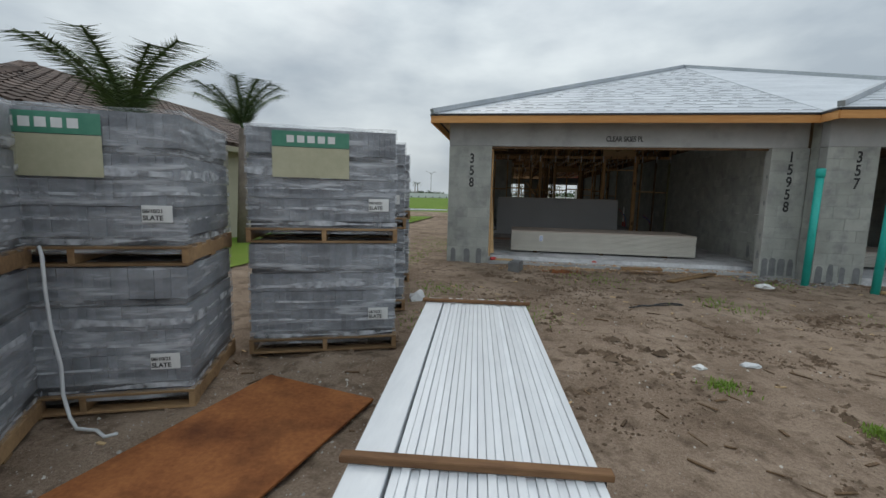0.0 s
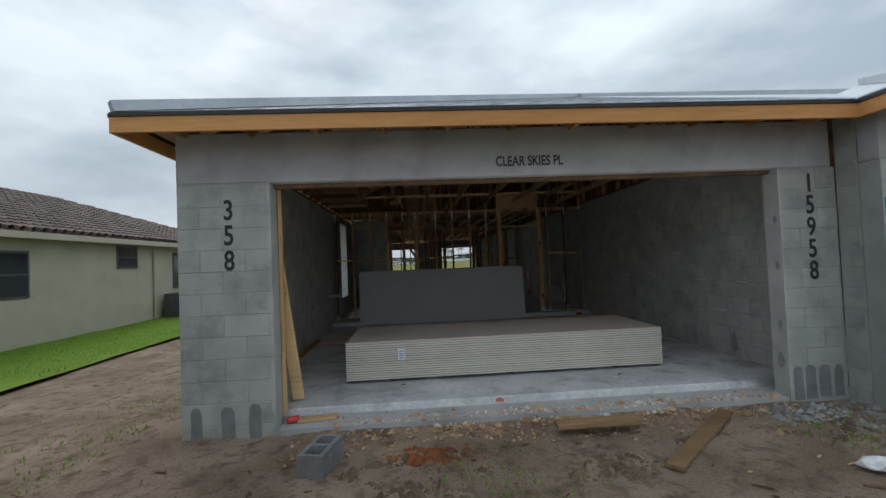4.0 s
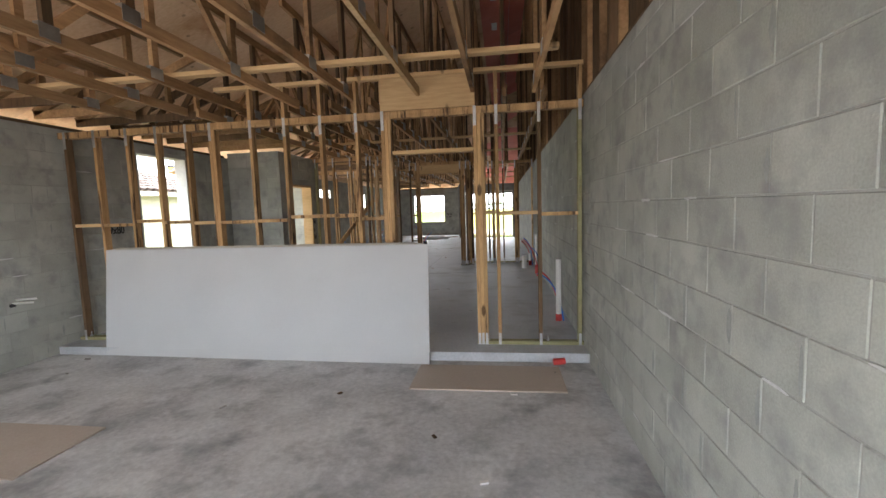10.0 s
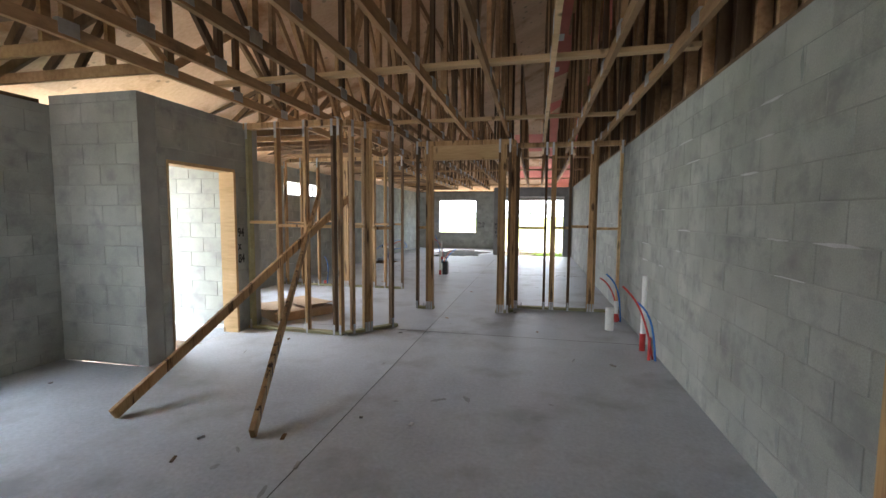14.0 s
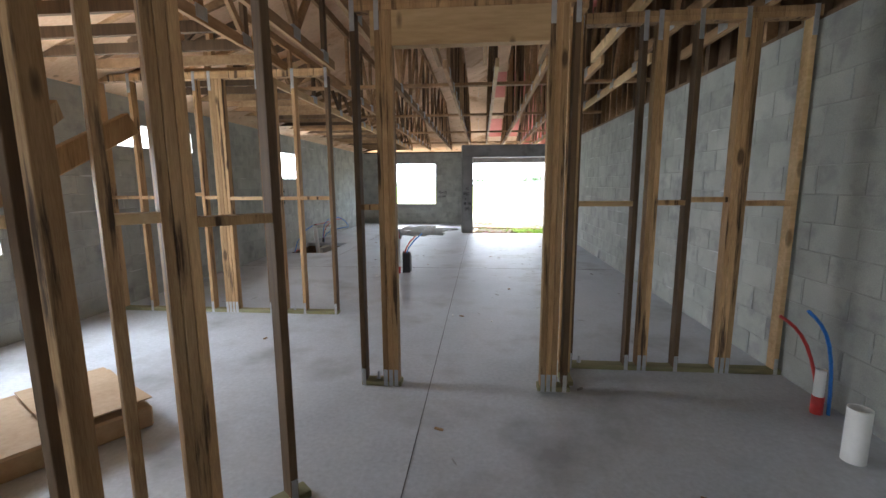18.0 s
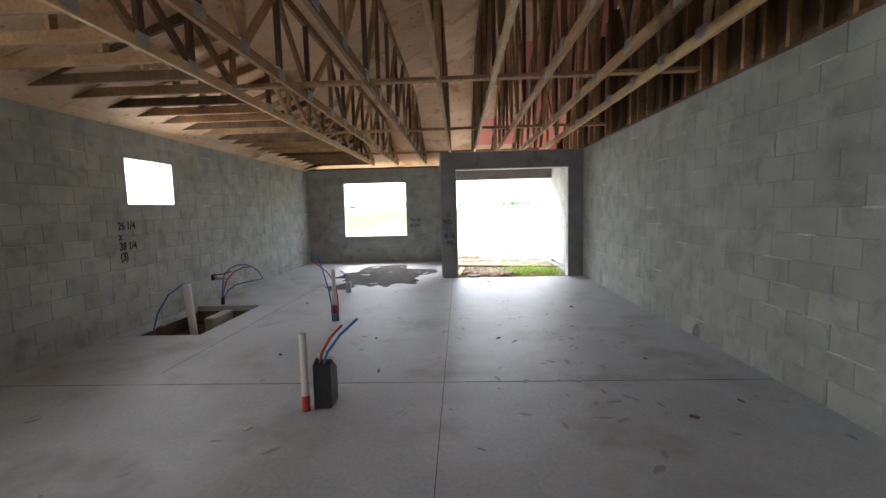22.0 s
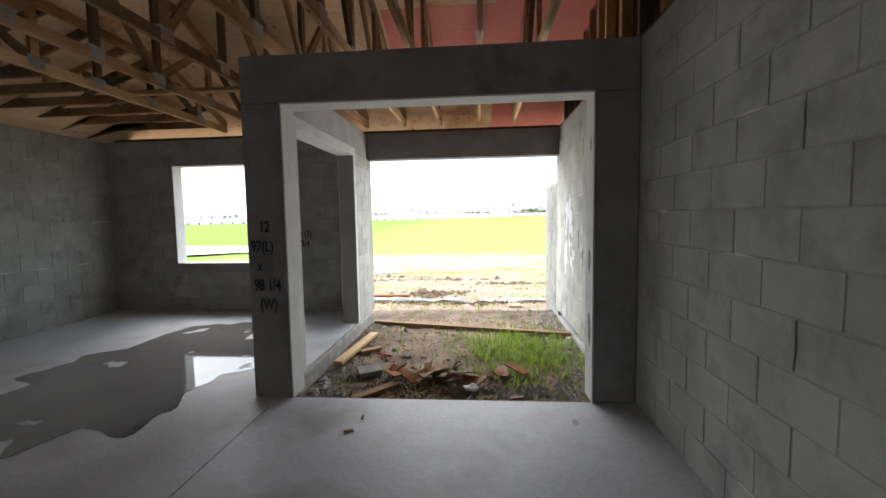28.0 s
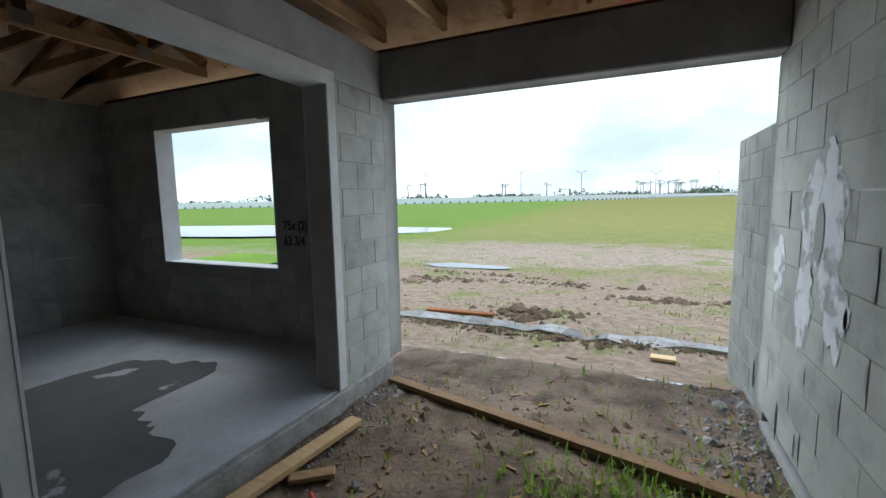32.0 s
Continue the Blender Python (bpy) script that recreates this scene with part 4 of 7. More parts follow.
for a, b in (((EL, EF), (RX, YFR)), ((2 * RX - EL, EF), (RX, YFR)), ((EL, EB), (RX, YBR)), ((RX, YFR), (RX, YBR))):
    bm = bmesh.new()
    za, zb = BASE + PITCH * min(a[1] - EF, EB - a[1], RUN) + 0.07, BASE + PITCH * min(b[1] - EF, EB - b[1], RUN) + 0.07
    stick(bm, (*a, za), (*b, zb), 0.10, 0.09)
    part("hip_cap", bm, M_DRIP, roof)
for a, b in (((NX0, NY0), (NX0 + NHALF, NY0 + NHALF)), ((NX0 + 2 * NHALF, NY0), (NX0 + NHALF, NY0 + NHALF))):
    bm = bmesh.new()
    stick(bm, (*a, BASE + 0.08), (*b, BASE + PITCH * NHALF + 0.08), 0.10, 0.09)
    part("hip_cap", bm, M_DRIP, roof)


def fascia(name, a, b):
    bm = bmesh.new()
    stick(bm, a, b, 0.035, 0.13)
    f = tagged(part(name, bm, M_FASCIA), "fresh orange-brown timber fascia board under the eave", "fascia", kind="structure")
    bm = bmesh.new()
    stick(bm, (a[0], a[1], a[2] + 0.085), (b[0], b[1], b[2] + 0.085), 0.06, 0.035)
    part("drip_edge", bm, M_DARK_EDGE, f, "black drip edge")


fascia("fascia_front", (EL, EF, 2.575), (NX0, EF, 2.575))
fascia("fascia_left", (EL, EF, 2.575), (EL, 15.9, 2.575))
fascia("fascia_neighbour_return", (NX0, EF + 0.02, 2.575), (NX0, NY0, 2.575))
fascia("fascia_neighbour", (NX0, NY0, 2.575), (11.6, NY0, 2.575))
fascia("fascia_back", (EL - 0.6, EB, 2.575), (11.6, EB, 2.575))
fascia("fascia_left_rear", (XL - TH - 0.36, 15.9, 2.43), (XL - TH - 0.36, EB, 2.43))
bm = bmesh.new()
for x in steps(EL + 0.4, 4.4, 0.61):
    stick(bm, (x, EF + 0.02, 2.60), (x, YF + 0.1, 2.62), 0.038, 0.09)
tagged(part("rafter_tails", bm, M_TRUSS), "row of rafter tails under the front eave", "rafter", kind="structure")

# plates on the walls and the framed gable over the party wall
bm = bmesh.new()
box(bm, XR + 0.02, XR + 0.16, YF, 32.4, TOP, TOP + 0.04)
box(bm, XL - 0.16, XL - 0.02, 17.7, YB + 0.1, TOP, TOP + 0.04)
box(bm, XLG - 0.16, XLG - 0.02, YF, 15.9, TOP, TOP + 0.04)
box(bm, XL, XR, YB + 0.03, YB + 0.17, TOP, TOP + 0.04)
tagged(part("wall_plates", bm, M_WOOD_DARK), "dark timber plates bolted on the block walls", "plate", kind="structure")


def deck_z(x, y):
    return BASE + PITCH * max(0.05, min(y - EF, EB - y, x - EL))


gable = thing("gable_framing", "closely spaced dark studs of the gable over the party wall", "framing", kind="structure")
y = 6.6
while y < 32.2:
    bm = bmesh.new()
    w = 0.038 if rng.random() < 0.8 else 0.076
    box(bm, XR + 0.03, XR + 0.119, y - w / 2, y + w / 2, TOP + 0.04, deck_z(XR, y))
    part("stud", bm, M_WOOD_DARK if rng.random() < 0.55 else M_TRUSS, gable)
    y += rng.choice((0.27, 0.31, 0.41))
CB = 2.70    # underside of the bottom chords
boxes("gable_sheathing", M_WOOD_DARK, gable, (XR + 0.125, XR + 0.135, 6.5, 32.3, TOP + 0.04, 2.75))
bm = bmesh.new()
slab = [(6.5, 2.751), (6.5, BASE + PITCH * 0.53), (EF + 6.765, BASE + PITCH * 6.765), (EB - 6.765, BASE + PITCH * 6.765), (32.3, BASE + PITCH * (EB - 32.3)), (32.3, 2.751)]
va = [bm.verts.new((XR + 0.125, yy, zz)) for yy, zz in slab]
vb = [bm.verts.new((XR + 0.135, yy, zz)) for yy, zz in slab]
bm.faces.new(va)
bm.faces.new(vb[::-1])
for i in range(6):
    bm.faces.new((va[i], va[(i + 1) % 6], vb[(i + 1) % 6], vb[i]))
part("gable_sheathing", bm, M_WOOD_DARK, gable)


def roof_truss(x, y0, y1, seed, webs=1.15):
    """A truss along y: bottom chord, top chord under the deck, webs and steel plates."""
    r = random.Random(seed)
    t = thing("roof_truss", "timber roof truss with dark weathered webs and steel plates", "truss", "roof trusses", at=(x, y0, CB))

    def lp(name, a, b, w, h, mat):
        b_ = bmesh.new()
        up = (0, 0, 1) if abs(b[1] - a[1]) > 0.05 else (0, 1, 0)
        stick(b_, Vector(a) - Vector((x, y0, CB)), Vector(b) - Vector((x, y0, CB)), w, h, up)
        return part(name, b_, mat, t)

    pale = M_TRUSS if r.random() < 0.75 else M_WOOD_PALE
    lp("bottom_chord", (x, y0, CB + 0.045), (x, y1, CB + 0.045), 0.038, 0.09, pale)
    pts = [y0]
    for k in (EF + x - EL, EB - (x - EL)):
        if y0 + 0.2 < k < y1 - 0.2:
            pts.append(k)
    pts.append(y1)
    for a, b in zip(pts, pts[1:]):
        lp("top_chord", (x, a, deck_z(x, a) - 0.05), (x, b, deck_z(x, b) - 0.05), 0.038, 0.09, M_TRUSS)
    y, up = y0 + 0.35 + r.random() * 0.3, True
    last = None
    while y < y1 - 0.2:
        top = deck_z(x, y) - 0.09
        if top - CB > 0.25:
            lp("web", (x, y, CB + 0.09), (x, y, top), 0.038, 0.07, M_WOOD_DARK if r.random() < 0.5 else M_TRUSS)
            if last is not None and r.random() < 0.85:
                ly = last
                if r.random() < 0.5:
                    lp("web", (x, ly, CB + 0.08), (x, y, top), 0.036, 0.066, M_TRUSS)
                else:
                    lp("web", (x, ly, deck_z(x, ly) - 0.09), (x, y, CB + 0.08), 0.036, 0.066, M_WOOD_DARK if r.random() < 0.35 else M_TRUSS)
            b_ = bmesh.new()
            box(b_, -0.022, 0.022, y - y0 - 0.07, y - y0 + 0.07, 0.02, 0.12)
            part("gusset_plate", b_, M_STEEL, t)
            last = y
        y += webs * r.uniform(0.8, 1.2)
    return t


for i, x in enumerate((-0.7, 0.0, 0.7, 1.41, 2.12, 2.85, 3.43, 4.07)):
    roof_truss(x, YF + 0.05, 12.9, 10 + i, 0.95)
for i, x in enumerate((0.10, 0.62, 1.25, 1.77, 2.24, 2.8, 3.33, 3.76, 4.2)):
    roof_truss(x, 12.95, 20.95, 40 + i, 0.72)
for i, x in enumerate((-0.35, 0.33, 1.12, 1.82, 2.37, 2.89, 3.44, 3.92)):
    roof_truss(x, 21.0, 32.3, 70 + i, 0.74)


def jack(y, x0, x1, seed):
    """A short jack truss along x, from the left wall to the first long truss."""
    r = random.Random(seed)
    t = thing("jack_truss", "short jack truss running in from the side wall", "truss", "jack trusses", at=(x0, y, CB))
    for name, z0, z1 in (("bottom_chord", CB + 0.045, CB + 0.045), ("top_chord", deck_z(x0, y) - 0.05, deck_z(x1, y) - 0.05)):
        b_ = bmesh.new()
        stick(b_, (0, 0, z0 - CB), (x1 - x0, 0, z1 - CB), 0.038, 0.09)
        # dark lumber mixed in, colouring the dimness this far from the openings
        part(name, b_, M_WOOD_DARK if r.random() < 0.4 else M_TRUSS, t)
    for f in (0.35, 0.55):
        if deck_z(x0 + (x1 - x0) * f, y) - CB > 0.3 and r.random() < 0.7:
            b_ = bmesh.new()
            stick(b_, ((x1 - x0) * f, 0, 0.08), ((x1 - x0) * (f + 0.2), 0, deck_z(x0 + (x1 - x0) * (f + 0.2), y) - CB - 0.09), 0.036, 0.066)
            part("web", b_, M_WOOD_DARK, t)
    if deck_z(x1, y) - CB > 0.4:
        b_ = bmesh.new()
        stick(b_, ((x1 - x0) * 0.75, 0, 0.09), ((x1 - x0) * 0.75, 0, deck_z(x0 + (x1 - x0) * 0.75, y) - CB - 0.09), 0.038, 0.07)
        part("web", b_, M_TRUSS, t)


for i, y in enumerate(steps(7.0, 15.6, 0.5)):
    jack(y, XLG - 0.1, -0.72 if y < 12.9 else 0.08, 200 + i)
for i, y in enumerate(steps(17.9, 31.9, 0.45)):
    jack(y, XL - 0.1, 0.08 if y < 20.9 else -0.37, 300 + i)


def runner(a, b, mat=None):
    bm = bmesh.new()
    stick(bm, a, b, 0.09, 0.038)
    tagged(part("lateral_brace", bm, mat or M_WOOD_PALE), "long pale lateral brace nailed across the trusses", "brace", "lateral braces", kind="structure")


Z = CB + 0.11
for a, b in (((0.1, 10.05), (4.5, 9.95)), ((-0.8, 11.85), (4.2, 11.88)), ((0.1, 16.3), (4.4, 16.15)), ((-0.2, 18.3), (4.4, 18.3)), ((-0.4, 27.7), (4.48, 27.7)), ((-0.4, 24.9), (4.45, 24.85)), ((-0.4, 22.3), (4.45, 22.3)), ((-0.4, 30.6), (4.0, 30.6))):
    runner((*a, Z), (*b, Z), M_TRUSS if a[1] > 20 else None)

# ---- framed walls ----
def strap(bm, x, y, z0, z1, t=0.0455, d=0.02):
    box(bm, x - t / 2, x + t / 2, y - d / 2, y + d / 2, z0, z1)


def stud_wall(name, label, p, q, top, studs, z0=0.0, plate=None, blocking=1.38, plate_from=0.0, plate_to=None, bottom=True, straps=True, gaps=()):
    """A framed wall from p to q. studs: (distance, plies, material). gaps: spans of distance with no plate on the floor and no blocking."""
    p, q = Vector((*p, 0)), Vector((*q, 0))
    run = (q - p).length
    w = thing(name, label, "stud wall", kind="structure")
    w.matrix_world = Matrix.Translation((p.x, p.y, z0)) @ Matrix.Rotation(math.atan2(q.y - p.y, q.x - p.x), 4, "Z")
    H_ = top - z0
    plate_to = run if plate_to is None else plate_to
    cuts = [plate_from, *[v for g in gaps for v in g], plate_to]
    if bottom:
        for a, b in zip(cuts[::2], cuts[1::2]):
            bm = bmesh.new()
            soft_box(bm, a, b, -0.045, 0.045, 0, 0.038, 0.003)
            part("bottom_plate", bm, M_TREATED, w)
            x = a + 0.12
            while x < b - 0.05:
                bm = bmesh.new()
                tube(bm, [(x, 0, 0.038), (x, 0, 0.095)], 0.007, 6)
                tube(bm, [(x, 0, 0.038), (x, 0, 0.052)], 0.017, 6)
                part("anchor_bolt", bm, M_STEEL, w)
                x += rng.uniform(0.45, 0.8)
    for k in (0, 1):
        bm = bmesh.new()
        soft_box(bm, plate_from, plate_to, -0.0445, 0.0445, H_ - 0.038 * (k + 1), H_ - 0.038 * k - 0.001, 0.002)
        part("top_plate", bm, plate or M_WOOD, w)
    prev = None
    for x, plies, mat in studs:
        for k in range(plies):
            xx = x + (k - (plies - 1) / 2) * 0.0395
            bm = bmesh.new()
            soft_box(bm, xx - 0.019, xx + 0.019, -0.0445 + jit(0.003), 0.0445 + jit(0.003), 0.039, H_ - 0.077, 0.003)
            part("stud", bm, mat if k % 2 == 0 or mat is M_WOOD_DARK else M_WOOD, w)
        if straps:
            hw = plies * 0.02
            bm = bmesh.new()
            for k in range(plies):
                xx = x + (k - (plies - 1) / 2) * 0.0395
                box(bm, xx - 0.014, xx + 0.014, -0.0475, 0.0475, 0.0, 0.13)
            part("steel_strap", bm, M_STEEL, w)
            bm = bmesh.new()
            box(bm, x - hw + 0.004, x - hw + 0.036, -0.0485, 0.0485, H_ - 0.20, H_ + 0.004)
            part("steel_strap", bm, M_STEEL, w)
        inside = prev is not None and not any(g[0] - 0.05 <= (prev[0] + x) / 2 <= g[1] + 0.05 for g in gaps)
        if blocking and inside and x - prev[0] > 0.12:
            zz = blocking + jit(0.03)
            bm = bmesh.new()
            soft_box(bm, prev[0] + prev[1] * 0.02, x - plies * 0.02, -0.044, 0.044, zz - 0.019, zz + 0.019, 0.002)
            part("blocking", bm, M_WOOD if rng.random() < 0.6 else M_WOOD_PALE, w)
        prev = (x, plies)
    return w


W, D, P_ = M_WOOD, M_WOOD_DARK, M_WOOD_PALE
X0 = XLG + 0.002
w1 = stud_wall("wall_framed_garage", "open stud wall between garage and house, pine studs on a treated plate", (X0, YP), (XR - 0.002, YP), 2.56,
    [(x - X0, n, m) for x, n, m in ((-1.50, 1, D), (-1.1, 1, W), (-0.67, 1, W), (-0.28, 1, W), (0.105, 1, W), (0.43, 2, W), (0.91, 1, W), (1.317, 1, W), (1.742, 1, W), (2.15, 1, W), (2.487, 3, W), (3.485, 3, W), (3.668, 1, W), (4.105, 1, D), (4.515, 1, M_TREATED))],
    blocking=1.44, gaps=[(2.55 - X0, 3.42 - X0)])
bm = bmesh.new()
box(bm, 2.43 - X0, 3.45 - X0, -0.04, 0.04, 2.565, 2.90)
part("box_header", bm, M_WOOD_PALE, w1, "pale plywood box header over the doorway")
bm = bmesh.new()
box(bm, 0.5 - X0, XR - 0.004 - X0, -0.044, 0.044, 2.905, 2.945)
part("top_plate", bm, M_WOOD_PALE, w1)
bm = bmesh.new()
soft_box(bm, 2.548 - X0, 3.424 - X0, -0.044, 0.044, 2.10, 2.14, 0.003)
part("door_head", bm, M_WOOD_PALE, w1, "weathered flat board over the doorway")
for x in (0.91, 1.317, 1.742, 2.15, 3.668, 4.105, 4.515):
    bm = bmesh.new()
    box(bm, x - 0.019 - X0, x + 0.019 - X0, -0.044, 0.044, 2.562, 2.904)
    part("cripple_stud", bm, M_WOOD, w1)

w2 = stud_wall("wall_framed_hall", "short open stud wall beside the entry, treated post at the block", (-0.515, 17.53), (0.86, 17.49), 2.70,
    [(0.045, 1, M_TREATED), (0.475, 1, W), (0.88, 1, W), (1.265, 1, D), (1.352, 1, W)], blocking=1.40)
w3 = stud_wall("wall_framed_angle", "angled open stud wall of a closet, dark-stained pine", (0.885, 17.52), (1.375, 18.075), 2.70,
    [(0.09, 1, W), (0.30, 3, W), (0.66, 1, D)], blocking=1.38)
w4 = stud_wall("wall_framed_doorway", "framed doorway with a plywood box header and steel straps", (1.33, 19.25), (2.86, 19.25), 2.70,
    [(0.02, 1, D), (0.225, 3, W), (1.375, 3, W), (1.49, 1, D)], blocking=1.34, gaps=[(0.30, 1.30)])
bm = bmesh.new()
box(bm, 0.14, 1.44, -0.041, 0.041, 2.40, 2.622)
part("box_header", bm, M_WOOD_PALE, w4, "pale plywood box header over the doorway")
w5 = stud_wall("wall_framed_doorway_side", "open stud wall beside the doorway running to the party wall", (2.90, 19.665), (XR - 0.002, 19.665), 2.70,
    [(0.02, 2, D), (0.48, 1, D), (0.60, 2, W), (0.86, 1, D), (1.21, 3, W), (1.61, 1, P_)], blocking=1.36)
w6 = stud_wall("wall_framed_doorway_return", "short framed return joining the doorway to the set-back wall", (2.86, 19.31), (2.86, 19.61), 2.70, [(0.16, 1, W)], blocking=0)
w7 = stud_wall("wall_framed_kitchen", "open stud wall with built-up posts and steel hold-downs", (XL + 0.002, 20.95), (0.57, 20.95), 2.72,
    [(x - XL, n, m) for x, n, m in ((-2.1, 1, W), (-1.72, 1, W), (-1.33, 1, W), (-0.95, 1, W), (-0.71, 4, W), (-0.23, 1, D), (-0.08, 2, W), (0.175, 1, W), (0.545, 1, D))], blocking=1.36)


def plank(name, label, a, b, w, h, mat, category="lumber", up=(0, 0, 1), group=""):
    bm = bmesh.new()
    stick(bm, a, b, w, h, up)
    bmesh.ops.bevel(bm, geom=bm.edges[:], offset=0.003, segments=1, affect="EDGES")
    return tagged(part(name, bm, mat), label, category, group)


# diagonal braces on the hall wall
plank("diagonal_brace", "long pine brace propped from the slab to the stud wall", (1.37, 14.98, 0.03), (0.18, 18.20, 1.86), 0.038, 0.088, W, "brace", (0, 0, 1), "diagonal braces")
plank("diagonal_brace", "long pine brace propped from the slab to the stud wall", (0.18, 15.0, 0.03), (0.71, 18.02, 1.76), 0.038, 0.088, W, "brace", (0, 0, 1), "diagonal braces")

# door frame bucks round the entry doorway
bm = bmesh.new()
for d in ((-0.715, -0.512, 16.28, 16.30, 0.0, 2.05), (-0.715, -0.505, 17.265, 17.303, 0.0, 2.05), (-0.715, -0.512, 16.28, 17.303, 2.05, 2.088)):
    box(bm, *d)
tagged(part("door_1_frame", bm, M_WOOD_PALE), "pale timber buck lining the open front doorway", "door frame", kind="structure")
bm = bmesh.new()
for d in ((-0.94, -0.905, YF + TH + 0.003, YF + TH + 0.04, GZ, 2.12),):
    box(bm, *d)
tagged(part("garage_door_buck", bm, M_WOOD), "upright timber bucks inside the garage opening", "door frame", kind="structure")


# ---- things in the garage ----
def drywall_stack(at, n, size, group, label):
    t = thing("drywall_stack", label, "drywall", at=at)
    L, Wd = size
    for i in range(n):
        bm = bmesh.new()
        dx, dy = jit(0.006), jit(0.005)
        soft_box(bm, dx, L + dx, dy, Wd + dy, 0.045 + i * 0.0268, 0.045 + (i + 1) * 0.0268 - 0.0045, 0.004)
        part("gypsum_board", bm, M_GYP_EDGE if i < n - 1 else M_GYP_BACK, t)
    for x in (0.5, L / 2, L - 0.6):
        bm = bmesh.new()
        soft_box(bm, x, x + 0.09, 0.10, Wd - 0.10, 0.0, 0.044, 0.003)
        part("bearer", bm, M_WOOD_DARK, t)
    bm = bmesh.new()
    box(bm, 0.62, 0.70, -0.0075, -0.006, 0.27, 0.40)
    part("paper_label", bm, M_WHITE, t)
    bm = bmesh.new()
    for k in range(4):
        box(bm, 0.63, 0.69, -0.009, -0.0076, 0.285 + k * 0.027, 0.297 + k * 0.027)
    part("barcode_bars", bm, M_BLUE_TUBE, t)
    return t


drywall_stack((-0.478, 7.448, GZ), 17, (3.888, 1.245), "", "tall stack of gypsum boards lying on the garage slab")
drywall_stack((5.42, 7.2, GZ), 11, (3.90, 1.24), "", "stack of gypsum boards on the neighbouring garage slab")

lean = thing("leaning_drywall", "gypsum boards leaning against the stud wall, grey face outward", "drywall", at=(-0.955, 12.435, GZ))
for i in range(5):
    bm = bmesh.new()
    soft_box(bm, 0.02 * i + jit(0.01), 3.90 - 0.04 * i, 0, 0.0127, 0, 1.24 + 0.004 * i, 0.002)
    ob = part("gypsum_board", bm, M_GYP if i == 0 else M_GYP_EDGE, lean)
    ob.matrix_basis = pose(0, 0.026 * i, 0, -6.5, 0, -1.8)
bm = bmesh.new()
soft_box(bm, -1.45, 0.67, 0, 0.64, 0, 0.0127, 0.002)
ob = tagged(part("drywall_sheet", bm, M_GYP_BACK), "brown gypsum sheet lying on the garage slab, red dust on it", "drywall")
ob.location = (0, 10.215, GZ + 0.001)
bm = bmesh.new()
for _ in range(14):
    x, y, r_ = -0.55 + rng.gauss(0, 0.22), 10.42 + rng.gauss(0, 0.07), rng.uniform(0.02, 0.07)
    vs = [bm.verts.new((x + math.cos(k) * r_ * rng.uniform(0.6, 1.3), y + math.sin(k) * r_ * 0.6, GZ + 0.0155)) for k in [i * 0.785 for i in range(8)]]
    bm.faces.new(vs)
tagged(part("red_dust", bm, M_PINK), "patch of red marking dust on the sheet", "dust", kind="stuff")
bm = bmesh.new()
soft_box(bm, 2.86, 4.235, 11.695, 12.28, GZ + 0.001, GZ + 0.0137, 0.002)
tagged(part("drywall_offcut", bm, M_GYP_BACK), "gypsum offcut lying in front of the step", "drywall")


def can(at, turn, label):
    t = thing("drink_can", label, "can", at=at)
    bm = bmesh.new()
    tube(bm, [(-0.06, 0, 0.033), (-0.054, 0, 0.033), (0.054, 0, 0.033), (0.06, 0, 0.033)], [0.026, 0.033, 0.033, 0.026], 14)
    part("can_body", bm, M_RED_TUBE, t, "red printed can", True)
    bm = bmesh.new()
    tube(bm, [(0.06, 0, 0.033), (0.062, 0, 0.033)], 0.025, 14)
    part("can_lid", bm, M_STEEL, t)
    t.rotation_euler = (0, 0, turn)


can((4.25, 12.37, GZ), 0.2, "crushed red drink can on the garage floor")
can((-0.84, 6.53, -0.166), 0.5, "empty red drink can on the edge of the slab")
blob = [(1.21 + math.cos(k * 0.6) * 0.05 * rng.uniform(0.5, 1.3), 6.7155, -0.128 + math.sin(k * 0.6) * 0.03 * rng.uniform(0.5, 1.1)) for k in range(10)]
bm = bmesh.new()
bm.faces.new([bm.verts.new(v) for v in blob])
tagged(part("red_spray", bm, M_PINK), "spot of red marking spray on the slab edge", "mark", kind="structure")
plank("leaning_board", "pine board leaning against the garage jamb", (-0.905, 6.98, GZ + 0.02), (-0.985, 6.615, 1.45), 0.12, 0.038, M_WOOD_PALE, "lumber", (0, 1, 0.3))
bm = bmesh.new()
tube(bm, [(-1.014, 6.80, GZ + 0.0), (-1.55, 7.86, 2.53)], 0.024, 12)
tagged(part("grey_conduit", bm, M_PIPE_GREY, None, "", True), "long grey pipe leaning in the garage corner", "pipe")
plank("floor_board", "long board lying along the garage wall", (-1.45, 6.9, GZ + 0.02), (-1.50, 10.6, GZ + 0.02), 0.09, 0.038, M_WOOD, "lumber")
plank("scrap_board", "short pale board on the rubble by the slab", (-0.80, 6.55, -0.148), (-0.43, 6.60, -0.148), 0.10, 0.03, M_WOOD_PALE)
plank("scrap_board", "weathered boards lying in front of the slab", (1.55, 5.95, -0.12), (2.25, 5.93, -0.11), 0.14, 0.04, M_PALLET)
for dz in (0, 0.035):
    bm = bmesh.new()
    tube(bm, [(XLG + 0.0, 12.02 + dz, 0.62 + dz), (XLG + 0.28, 12.0 + dz, 0.64 + dz)], 0.011, 8)
    tagged(part("pvc_stub", bm, M_PIPE_WHITE, None, "", True), "white pipe stub sticking out of the garage wall", "pipe", "wall stubs")
bm = bmesh.new()
box(bm, XLG, XLG + 0.02, 11.98, 12.03, 0.585, 0.62)
tagged(part("wall_valve", bm, M_BLACK), "small black valve on the garage wall", "valve")


